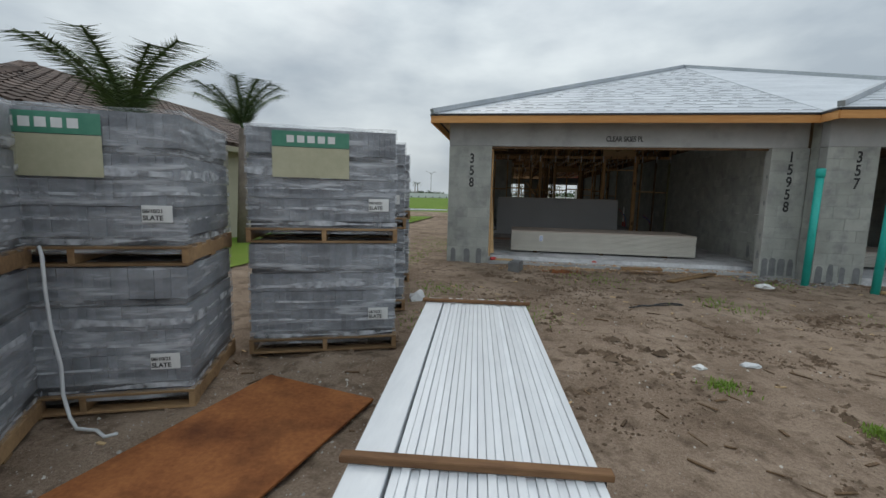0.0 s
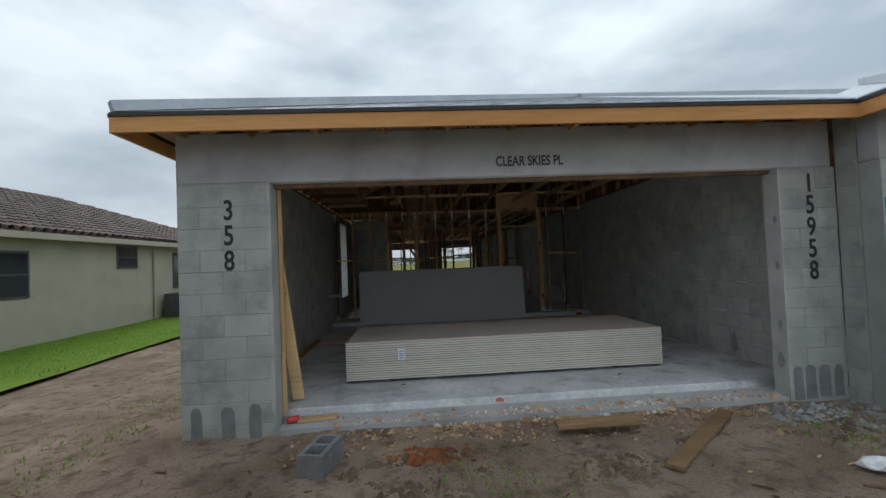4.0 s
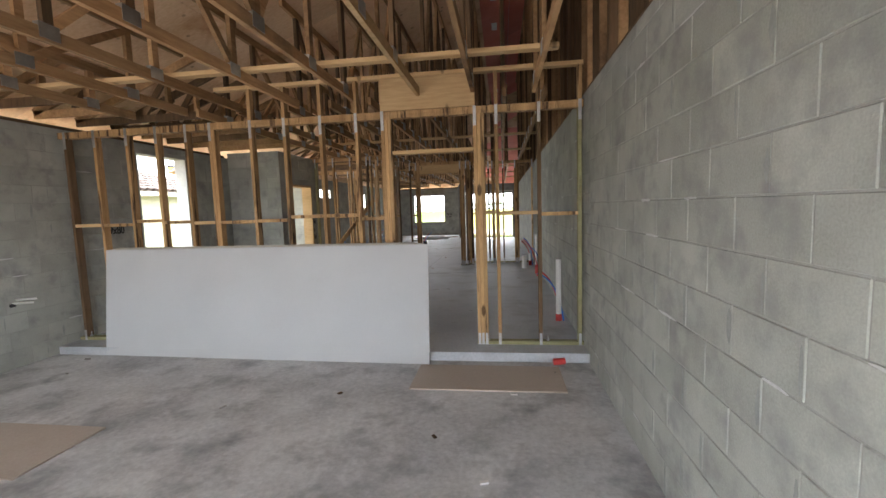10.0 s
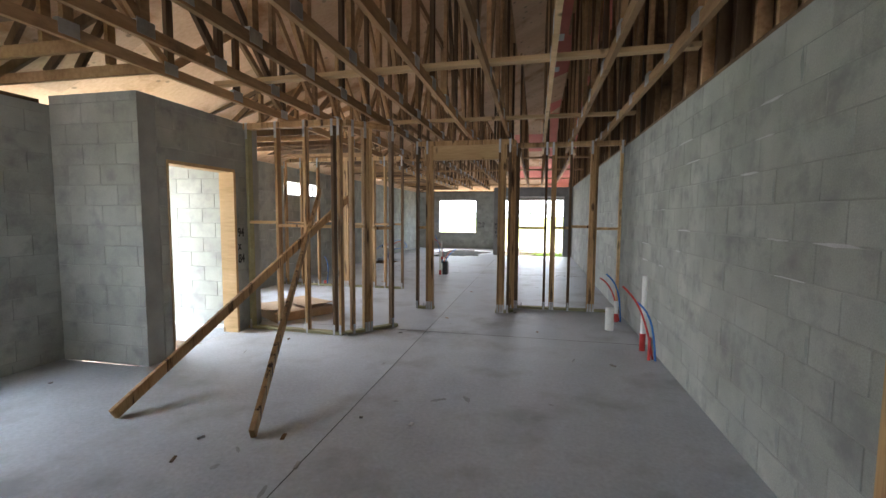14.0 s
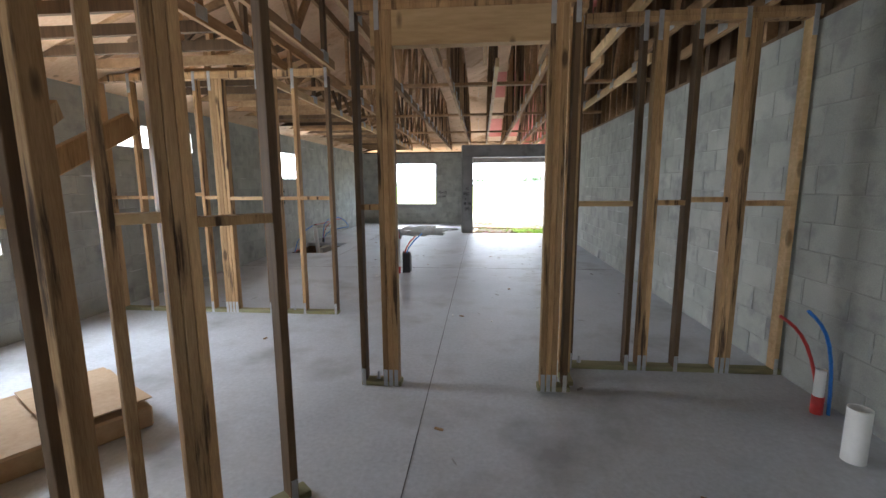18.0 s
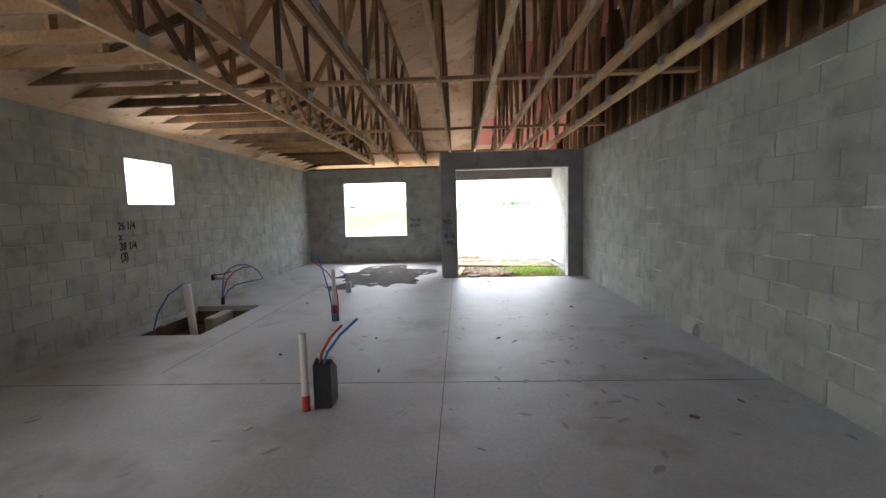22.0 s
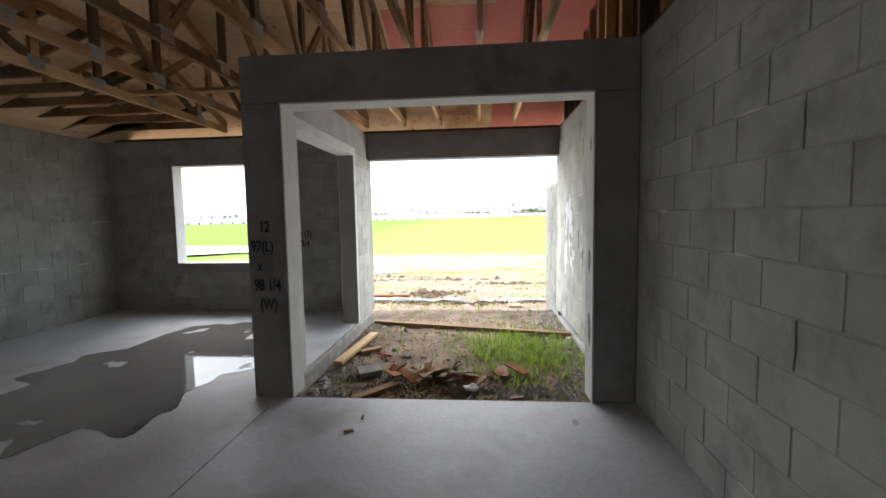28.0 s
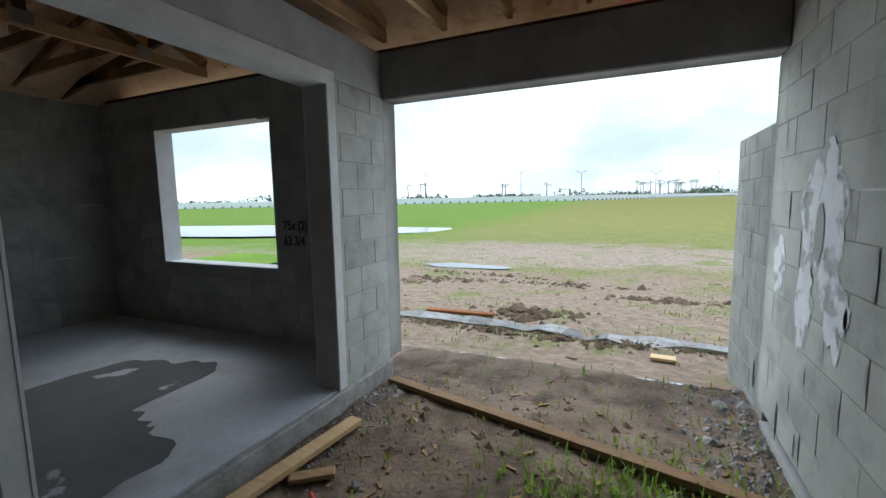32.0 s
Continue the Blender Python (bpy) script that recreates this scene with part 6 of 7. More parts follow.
for pts in (((1.06, 3.48), (1.3, 3.55), (1.6, 3.75), (1.85, 3.67), (1.6, 3.62), (1.2, 3.60)), ((3.6, 2.3), (3.9, 2.6), (4.3, 2.6), (4.6, 2.3), (4.0, 2.0), (4.6, 1.6))):
    bm = bmesh.new()
    pts = list(pts)
    for _ in range(3):
        pts = [pts[0]] + [(p[0] * k + q[0] * (1 - k), p[1] * k + q[1] * (1 - k)) for p, q in zip(pts, pts[1:]) for k in (0.75, 0.25)] + [pts[-1]]
    tube(bm, [(x, y, ground_z(x, y) + 0.012) for x, y in pts], 0.008, 6)
    tagged(part("loose_cable", bm, M_BLACK, None, "", True), "dark loose cable lying on the soil", "cable", "loose cables")


def crumple(name, label, mat, at, size, seed, category="litter"):
    bm = bmesh.new()
    bmesh.ops.create_icosphere(bm, subdivisions=2, radius=1)
    for v in bm.verts:
        v.co *= 1 + 0.6 * noise.noise(v.co * 1.7 + Vector((seed, 0, 0)))
        v.co = Vector((v.co.x * size[0], v.co.y * size[1], max(v.co.z, -0.3) * size[2]))
    ob = tagged(part(name, bm, mat), label, category)
    ob.location = (*at[:2], at[2])
    return ob


crumple("plastic_bag", "crumpled clear plastic bag beside the pallets", M_PALE_FOAM, (-1.75, 3.3, -0.33), (0.14, 0.2, 0.16), 3)
crumple("paper_litter", "crumpled white paper on the soil", M_WHITE, (3.5, 5.05, -0.18), (0.11, 0.08, 0.05), 7)
crumple("paper_litter", "scrap of white foam on the soil", M_WHITE, (1.17, 1.6, -0.32), (0.05, 0.04, 0.03), 8)
crumple("paper_litter", "scrap of pinkish card on the soil", M_PALE_FOAM, (1.66, 1.75, -0.32), (0.09, 0.04, 0.03), 9)
crumple("stone_block", "broken lump of concrete in the soil", M_RUBBLE, (0.55, -0.75, -0.38), (0.14, 0.1, 0.09), 15, "rubble")
bm = bmesh.new()
tube(bm, [(5.55, 2.6, -0.30), (5.62, 2.6, -0.30), (5.64, 2.6, -0.30), (5.78, 2.6, -0.30)], [0.012, 0.014, 0.03, 0.03], 10)
tagged(part("water_bottle", bm, M_BLUE_TUBE, None, "", True), "empty plastic bottle with a blue label on the soil", "bottle")


def scatter(name, label, mat, n, region, size, seed, base=None, flat=0.55):
    """Uncounted small lumps on the ground, joined."""
    r = random.Random(seed)
    bm = bmesh.new()
    for _ in range(n):
        x, y = region(r)
        z = (base or ground_z)(x, y)
        s = r.uniform(*size) * (2.2 if r.random() < 0.06 else 1)
        top = bm.verts.new((x + r.uniform(-s, s) * 0.3, y + r.uniform(-s, s) * 0.3, z + s * flat * r.uniform(0.7, 1.3)))
        k = r.choice((4, 5, 6))
        a0 = r.uniform(0, 6)
        ring = [bm.verts.new((x + math.cos(a0 + i * 6.283 / k) * s * r.uniform(0.6, 1.1), y + math.sin(a0 + i * 6.283 / k) * s * r.uniform(0.6, 1.1), z - 0.01 + r.uniform(0, s * 0.3))) for i in range(k)]
        for i in range(k):
            bm.faces.new((ring[i], ring[(i + 1) % k], top))
    return tagged(part(name, bm, mat), label, "ground cover", kind="stuff")


def yard(r):
    return r.uniform(-3.5, 9), r.uniform(-2.5, 5.9)


def clumpy(r):
    while True:
        x, y = r.uniform(-1.2, 9), r.uniform(-1.8, 5.9)
        if noise.noise(Vector((x * 0.9, y * 0.9, 4.0))) > 0.12:
            return x, y


def ridged(r):
    """Narrow crumbly ridges thrown up by wheels and boots."""
    while True:
        x, y = r.uniform(-1.0, 8), r.uniform(-1.6, 5.9)
        if abs(noise.noise(Vector((x * 0.55, y * 1.1, 9.0)))) < 0.05 and noise.noise(Vector((x * 1.3, y * 1.3, 2.0))) > 0.0:
            return x, y


scatter("soil_clods", "churned ridges of dark damp soil", M_CLOD, 3200, ridged, (0.012, 0.042), 33)
scatter("clay_pile", "little heap of broken red-brown clay", M_RUST, 160, lambda r: (0.45 + r.gauss(0, 0.17), 5.75 + r.gauss(0, 0.07)), (0.012, 0.045), 12)
scatter("soil_clods", "dark crumbly clods of churned soil", M_CLOD, 6500, clumpy, (0.006, 0.026), 3)
scatter("soil_clods", "sandy lumps and footprints edges", M_SAND, 2500, yard, (0.01, 0.035), 4)
scatter("shell_gravel", "pale shell gravel scattered over the soil", M_GRAVEL, 3800, lambda r: (r.gauss(0.4, 2.2), r.uniform(-2.2, 4.5)), (0.004, 0.011), 5)
scatter("shell_gravel", "pale gravel beside the pallets", M_GRAVEL, 1800, lambda r: (r.uniform(-3.4, -1.3), r.uniform(-1.6, 1.2)), (0.004, 0.012), 6)
scatter("slab_rubble", "orange sandy rubble in front of the garage slab", M_CLAY, 700, lambda r: (r.uniform(-0.8, 4.2), 6.25 - abs(r.gauss(0, 0.22))), (0.01, 0.03), 7)
scatter("ledge_rubble", "orange sand and broken mortar on the footing ledge", M_CLAY, 1500, lambda r: (r.uniform(-0.45, 4.05), 6.25 + abs(r.gauss(0, 0.17))), (0.006, 0.026), 71, lambda x, y: -0.168 if y > YF + 0.03 else ground_z(x, y))
scatter("ledge_rubble", "pale mortar crumbs on the footing ledge", M_GRAVEL, 500, lambda r: (r.uniform(-0.3, 3.6), 6.3 + abs(r.gauss(0, 0.15))), (0.006, 0.03), 72, lambda x, y: -0.168 if y > YF + 0.03 else ground_z(x, y))
scatter("slab_rubble", "stones by the neighbouring pier", M_RUBBLE, 400, lambda r: (r.uniform(3.6, 5.2), 6.3 - abs(r.gauss(0, 0.35))), (0.01, 0.045), 8)


def tufts(name, label, n, region, size, seed, base=None, mat=None, width=(0.003, 0.008)):
    r = random.Random(seed)
    bm = bmesh.new()
    for _ in range(n):
        x, y = region(r)
        z = (base or ground_z)(x, y) - 0.01
        a, h = r.uniform(0, 6.28), r.uniform(*size)
        lean_ = r.uniform(0.1, 0.8) * h
        w = r.uniform(*width)
        px, py = math.cos(a + 1.57) * w, math.sin(a + 1.57) * w
        m_ = (x + math.cos(a) * lean_ * 0.4, y + math.sin(a) * lean_ * 0.4, z + h * 0.65)
        e = (x + math.cos(a) * lean_, y + math.sin(a) * lean_, z + h * r.uniform(0.8, 1.0))
        v = [bm.verts.new(p) for p in ((x - px, y - py, z), (x + px, y + py, z), (m_[0] + px * 0.8, m_[1] + py * 0.8, m_[2]), (m_[0] - px * 0.8, m_[1] - py * 0.8, m_[2]), e)]
        bm.faces.new(v[:4])
        bm.faces.new((v[3], v[2], v[4]))
    return tagged(part(name, bm, mat or M_GRASS), label, "grass", kind="stuff")


def weedy(r):
    cx, cy, s = r.choice(((-1.5, 3.9, 0.25), (-1.3, 2.4, 0.35), (-0.3, 2.9, 0.3), (1.2, 1.25, 0.07), (0.95, 5.2, 0.3), (3.9, 5.6, 0.3), (2.4, 3.9, 0.25), (4.3, 3.2, 0.3), (6.5, 3.3, 0.4), (1.9, 0.7, 0.05)))
    return cx + r.gauss(0, s), cy + r.gauss(0, s)


tufts("weeds", "sparse green weeds in the soil", 2400, weedy, (0.015, 0.065), 11)
tufts("side_weeds", "patchy grass beside the garage wall", 2200, lambda r: (-2.3 - abs(r.gauss(0, 0.9)), r.uniform(4.5, 14)), (0.015, 0.05), 12)

def chips(name, label, mat, n, region, size, seed, base=None):
    """Uncounted slivers of wood lying about, joined."""
    r = random.Random(seed)
    bm = bmesh.new()
    for _ in range(n):
        x, y = region(r)
        z, a, L_ = (base or ground_z)(x, y) + 0.006, r.uniform(0, 6.28), r.uniform(*size)
        dx, dy = math.cos(a) * L_ / 2, math.sin(a) * L_ / 2
        stick(bm, (x - dx, y - dy, z + r.uniform(-0.004, 0.006)), (x + dx, y + dy, z + r.uniform(-0.004, 0.01)), r.uniform(0.006, 0.022), r.uniform(0.004, 0.012))
    return tagged(part(name, bm, mat), label, "ground cover", kind="stuff")


chips("wood_chips", "dark twigs and slivers of wood on the soil", M_WOOD_DARK, 420, lambda r: (r.uniform(-3.0, 9), r.uniform(-1.6, 6.0)), (0.03, 0.16), 81)
chips("wood_chips", "pale slivers of lumber on the soil", M_WOOD_PALE, 110, lambda r: (r.uniform(-3.0, 9), r.uniform(-1.0, 6.0)), (0.02, 0.10), 82)
chips("wood_chips", "small splinters on the lanai soil", M_PALLET, 120, lambda r: (r.uniform(1.95, 4.5), r.uniform(29.4, 32.6)), (0.02, 0.09), 83)
chips("wood_chips", "splinters and straw over the near field", M_PALLET, 160, lambda r: (r.uniform(-3, 7), r.uniform(33.3, 40)), (0.04, 0.16), 84, field_z)

# ---- lanai and behind ----
def field_clumps(r):
    while True:
        x, y = r.uniform(-9, 10), 33.3 + abs(r.gauss(0, 10))
        if noise.noise(Vector((x * 0.5, y * 0.8, 1.7))) > (0.22 if y < 39 or 43 < y < 47.5 else -0.1):
            return x, y



tufts("lanai_grass", "bright green clump of grass on the lanai soil", 2300, lambda r: (3.9 + r.gauss(0, 0.33), 30.85 + r.gauss(0, 0.5)), (0.03, 0.13), 13, width=(0.004, 0.009))
tufts("lanai_weeds", "thin weeds on the lanai soil", 500, lambda r: (r.uniform(2.0, 4.5), r.uniform(29.5, 33)), (0.02, 0.12), 14)
tufts("field_weeds", "weeds and grass tufts over the field", 11000, field_clumps, (0.02, 0.085), 15, field_z)
scatter("lanai_rubble", "dark soil crumbs and mortar rubble on the lanai", M_SOIL, 1700, lambda r: (r.uniform(1.85, 4.55), r.uniform(29.3, 32.4)), (0.006, 0.032), 21, flat=0.5)
scatter("lanai_rubble", "grey mortar rubble along the wall", M_RUBBLE, 1200, lambda r: (XR - abs(r.gauss(0, 0.22)), r.uniform(29.4, 33.4)), (0.01, 0.04), 22)
scatter("lanai_rubble", "grey mortar rubble along the slab edge", M_RUBBLE, 900, lambda r: (1.86 + abs(r.gauss(0, 0.15)), r.uniform(29.3, 32.2)), (0.008, 0.03), 23)
scatter("field_clods", "dark clods and ruts behind the house", M_SOIL, 700, lambda r: (r.uniform(-5, 8), 33.2 + abs(r.gauss(0, 3.2))), (0.008, 0.035), 24, field_z)
scatter("rut_clods", "churned dark ridges of soil in the field", M_CLOD, 900, lambda r: (lambda c: (c[0] + r.gauss(0, c[2]), c[1] + r.gauss(0, 0.16)))(r.choice(((2.5, 35.2, 0.4), (2.3, 35.1, 0.2), (4.4, 37.0, 0.45), (0.0, 37.8, 0.5), (2.3, 38.1, 0.7), (-1.4, 37.2, 0.7), (0.2, 38.9, 0.9)))), (0.015, 0.07), 25, field_z)


def lz(x, y):
    return ground_z(x, y) + 0.03


plank("long_board", "long weathered board across the lanai", (1.90, 32.11, lz(1.90, 32.11)), (4.55, 31.42, lz(4.55, 31.42)), 0.09, 0.04, M_PALLET)
plank("loose_board", "pale board lying along the slab edge", (1.93, 30.3, lz(1.9, 30.3) + 0.03), (2.06, 31.38, lz(2.06, 31.38) + 0.02), 0.10, 0.038, M_WOOD_PALE)
plank("loose_board", "broken board on the lanai soil", (2.35, 29.42, lz(2.35, 29.42)), (2.66, 29.80, lz(2.66, 29.80)), 0.09, 0.03, M_PALLET)
plank("loose_board", "short wood offcut on the lanai soil", (2.05, 30.75, lz(2.05, 30.75)), (2.25, 30.9, lz(2.25, 30.9)), 0.08, 0.03, M_PALLET)
bm = bmesh.new()
tube(bm, [(2.25, 30.7, lz(2.25, 30.7)), (2.45, 30.55, lz(2.45, 30.55))], 0.012, 8)
tagged(part("red_stake", bm, M_RED_TUBE, None, "", True), "thin red stake on the lanai soil", "stake")
for k in range(26):
    x, y, a = 3.15 + rng.gauss(0, 0.2), 29.97 + rng.gauss(0, 0.09), rng.uniform(0, 3)
    bm = bmesh.new()
    half = rng.uniform(0.07, 0.16)
    stick(bm, (-half, 0, 0), (half, 0, jit(0.03)), rng.uniform(0.05, 0.11), 0.012)
    roughen(bm, 0.02, 9, k)
    ob = tagged(part("bark_scrap", bm, rng.choice((M_WOOD_DARK, M_PALLET, M_RUST))), "torn dark scraps of board heaped on the soil", "debris", "scrap heap")
    ob.matrix_world = pose(x, y, lz(x, y) + 0.02 + 0.01 * (k % 4), rng.uniform(-20, 20), rng.uniform(-20, 20), math.degrees(a))
bm = bmesh.new()
box(bm, -0.11, 0.11, -0.10, 0.10, 0, 0.05)
bmesh.ops.subdivide_edges(bm, edges=bm.edges[:], cuts=3, use_grid_fill=True)
roughen(bm, 0.012, 14, 5)
tagged(part("paving_stone", bm, M_RUBBLE), "flat square stone lying on the damp lanai soil", "stone").matrix_world = pose(2.32, 30.10, lz(2.32, 30.10) - 0.02, 3, -2, 24)
crumple("insulation_scrap", "torn scrap of pale pink insulation on the soil", M_PALE_FOAM, (3.34, 29.72, lz(3.34, 29.72)), (0.07, 0.05, 0.035), 31)
for x, y, sx, sy in ((1.93, 29.62, 0.06, 0.045), (2.0, 29.71, 0.045, 0.06), (1.97, 29.80, 0.055, 0.04), (2.08, 29.6, 0.035, 0.03), (1.92, 29.92, 0.04, 0.05), (2.42, 30.85, 0.035, 0.03), (2.62, 30.6, 0.04, 0.035)):
    crumple("mortar_stone", "rough grey lump of spilled mortar on the soil", M_RUBBLE, (x, y, lz(x, y) - 0.015), (sx, sy, sx * 0.7), x * 7 + y, "stone")
for x, y, a, L in ((3.81, 29.47, 12, 0.16), (3.72, 29.55, -20, 0.12), (3.93, 29.52, 35, 0.10)):
    bm = bmesh.new()
    stick(bm, (-L / 2, 0, 0), (L / 2, 0, 0.01), 0.06, 0.014)
    roughen(bm, 0.02, 9, x)
    tagged(part("bark_scrap", bm, M_WOOD_DARK), "torn dark piece of bark by the slab edge", "debris", "scrap heap").matrix_world = pose(x, y, lz(x, y) + 0.004, 4, -6, a)
scatter("lanai_rubble", "dark grey mortar rubble heaped inside the opening", M_RUBBLE, 900, lambda r: (3.85 + r.gauss(0, 0.22), 29.72 + r.gauss(0, 0.12)), (0.008, 0.03), 61, flat=0.7)
scatter("lanai_rubble", "grey mortar lumps by the jamb", M_RUBBLE, 160, lambda r: (2.02 + r.gauss(0, 0.07), 29.63 + r.gauss(0, 0.08)), (0.012, 0.036), 62, flat=0.7)
scatter("lanai_rubble", "brown soil clods round the scrap heap", M_CLOD, 900, lambda r: (2.9 + r.gauss(0, 0.5), 29.72 + r.gauss(0, 0.2)), (0.008, 0.034), 63, flat=0.6)
scatter("field_clods", "dark clods along the mortar strip", M_CLOD, 700, lambda r: (r.uniform(-1.0, 5.5), 34.22 + r.gauss(0, 0.07)), (0.01, 0.04), 64, field_z)
crumple("stone_block", "broken brown lump of block on the soil", M_RUBBLE, (3.14, 30.17, lz(3.14, 30.17) - 0.01), (0.055, 0.05, 0.075), 33, "rubble")
plank("loose_board", "short pale slab on the field edge", (3.95, 33.85, field_z(3.95, 33.85) + 0.03), (4.18, 33.83, field_z(4.18, 33.83) + 0.03), 0.13, 0.03, M_WOOD_PALE)
plank("loose_board", "orange-brown board on the field", (0.95, 34.72, field_z(0.95, 34.72) + 0.04), (1.95, 34.82, field_z(1.95, 34.82) + 0.04), 0.12, 0.04, M_RUST)
bm = bmesh.new()
pts = [(x, 34.42 + 0.09 * math.sin(x * 0.9) + 0.03 * math.sin(x * 3.1), field_z(x, 34.42) - 0.005) for x in steps(-4, 8, 0.25)]
for a, b in zip(pts, pts[1:]):
    stick(bm, a, b, 0.30, 0.05)
roughen(bm, 0.06, 5, 3)
tagged(part("mortar_strip", bm, M_RUBBLE), "spilled grey mortar strip across the yard", "rubble", kind="structure")
blob_sheet("field_puddle", "rain puddle on the bare field", M_WATER, -0.7, 40.3, 1.2, 0.42, field_z(-0.7, 40.3) + 0.035, 9.0, 60)
bm = bmesh.new()
vs = [bm.verts.new((-33 + math.cos(k * 0.0785) * 25.5 * (1 + 0.04 * math.sin(k * 0.3)), 53.5 + 4.1 * math.cos(k * 0.0785) + math.sin(k * 0.0785) * 6.2 * (1 + 0.12 * math.sin(k * 0.5)), -0.80)) for k in range(80)]
bm.faces.new(vs)
tagged(part("pond", bm, M_WATER), "long still pond in the field reflecting the sky", "water", kind="structure")

# pale patching on the lanai wall
def smear_patch(name, label, mat, x, y, z, ry_, rz_, seed, ragged=0.45):
    bm = bmesh.new()
    vs = []
    for i in range(48):
        a = i * math.pi / 24
        g = 1 + ragged * noise.noise(Vector((math.cos(a) * 2, math.sin(a) * 2, seed))) + 0.15 * noise.noise(Vector((math.cos(a) * 7, math.sin(a) * 7, seed)))
        vs.append(bm.verts.new((x, y + math.cos(a) * ry_ * g, z + math.sin(a) * rz_ * g)))
    bm.faces.new(vs)
    return tagged(part(name, bm, mat), label, "patch", kind="structure")


for k, (y, z, ry_, rz_) in enumerate(((31.60, 1.30, 0.27, 0.33), (32.16, 0.98, 0.12, 0.16), (31.74, 0.84, 0.11, 0.22), (31.36, 0.88, 0.12, 0.17), (30.55, 0.95, 0.06, 0.16), (30.9, 1.05, 0.05, 0.2))):
    smear_patch("wall_patch", "pale smear of patching cement on the block wall", M_WASH, XR - 0.003 - 0.0004 * k, y, z, ry_, rz_, k * 3.3)
smear_patch("bare_oval", "bare oval left in the pale patching", M_SMEAR_DARK, XR - 0.0062, 31.60, 1.21, 0.055, 0.14, 40.0, 0.15)
# open joints as flat black patches, the recess's shade put into the colour
for x, y, z0, z1, w in ((XR + 0.0262, 32.71, 0.0, 0.23, 0.022), (XR - 0.0035, 32.03, -0.04, 0.20, 0.013), (XR - 0.0035, 31.72, 0.02, 0.16, 0.008), (XR - 0.0035, 32.19, 1.63, 1.84, 0.006), (XR - 0.0035, 31.2, -0.05, 0.12, 0.010)):
    smear_patch("open_joint", "flat black patch painting the shade in an open block joint", M_DARK_EDGE, x, y, (z0 + z1) / 2, w, (z1 - z0) / 2, y, 0.3)

# ---- far things ----
fence = thing("far_fence", "long white vinyl fence along the far edge of the field", "fence", kind="structure")
FENCE = [(-230.0, 76.0), (-67.0, 156.0), (-16.0, 182.0), (57.0, 330.0), (140.0, 500.0)]


def along_fence(k, back=0.0):
    """A point on the fence line, k from 0 to 4, set back behind it."""
    i = min(int(k), 3)
    (xa, ya), (xb, yb) = FENCE[i], FENCE[i + 1]
    f, L_ = k - i, math.hypot(xb - xa, yb - ya)
    return xa + (xb - xa) * f - (yb - ya) / L_ * back, ya + (yb - ya) * f + (xb - xa) / L_ * back


def base_z(y):
    return -0.62 + 0.85 * max(0.0, min(1.0, (y - 80) / 90.0)) + 0.5 * max(0.0, min(1.0, (y - 170) / 200.0))


bm, posts = bmesh.new(), bmesh.new()
for (xa, ya), (xb, yb) in zip(FENCE, FENCE[1:]):
    n = int(math.hypot(xb - xa, yb - ya) / 3.0)
    for i in range(n):
        x, y, x2, y2 = xa + (xb - xa) * i / n, ya + (yb - ya) * i / n, xa + (xb - xa) * (i + 1) / n, ya + (yb - ya) * (i + 1) / n
        stick(bm, (x, y, base_z(y) + 0.98), (x2, y2, base_z(y2) + 0.98), 0.08, 1.85)
        box(posts, x - 0.22, x + 0.22, y - 0.5, y - 0.25, base_z(y) - 0.1, base_z(y) + 0.62)
part("fence_panels", bm, M_FENCE, fence)
part("fence_posts", posts, M_GREY_METAL, fence)


def palm_tree(x, y, z, h, n, size, seed, label="slim palm tree", r0=0.14, droop=1.0, leaf=True, steep=False):
    r = random.Random(seed)
    t = thing("palm_tree", label, "tree", "palms", at=(x, y, z))
    bm = bmesh.new()
    lx = r.uniform(-0.1, 0.1) * h * 0.3
    tube(bm, [(0, 0, 0), (lx * 0.3, 0, h * 0.4), (lx, 0, h)], [r0 * 1.3, r0, r0 * 0.75], 8)
    part("trunk", bm, M_TRUNK, t, "", True)
    for k in range(n):
        a, up = k * 2.399, (r.uniform(0.8, 1.4) if steep else r.uniform(-0.25, 0.95))
        bm = bmesh.new()
        pts = []
        seg, bow = (12, 0.25) if steep else (9, 0.4)
        for i in range(seg + 1):
            s = i / seg
            pts.append(Vector((lx + math.cos(a) * size * s * math.cos(up * (1 - s * bow)), math.sin(a) * size * s * math.cos(up * (1 - s * bow)), h + size * (math.sin(up) * s - droop * 0.55 * s * s))))
        for p, q in zip(pts, pts[1:]):
            stick(bm, p, q, 0.02 * size * 0.5, 0.015)
        if leaf:
            for p, q in zip(pts[1:], pts[2:]):
                d = (q - p).normalized()
                side = d.cross(Vector((0, 0, 1))).normalized()
                for sgn in (-1, 1):
                    for f in ((0.0, 0.14, 0.28, 0.42, 0.56, 0.7, 0.85) if steep else (0.0, 0.25, 0.5, 0.75)):
                        b0 = p.lerp(q, f)
                        L_ = size * 0.24 * r.uniform(0.7, 1.1)
                        tip = b0 + (side * sgn * 0.8 + d * 0.7 + Vector((0, 0, -0.35 + r.uniform(-0.15, 0.15)))).normalized() * L_
                        w = d * (0.006 if steep else 0.012) * size
                        bm.faces.new([bm.verts.new(v) for v in (b0 - w, b0 + w, tip)])
        part("frond", bm, M_PALM, t)
    return t


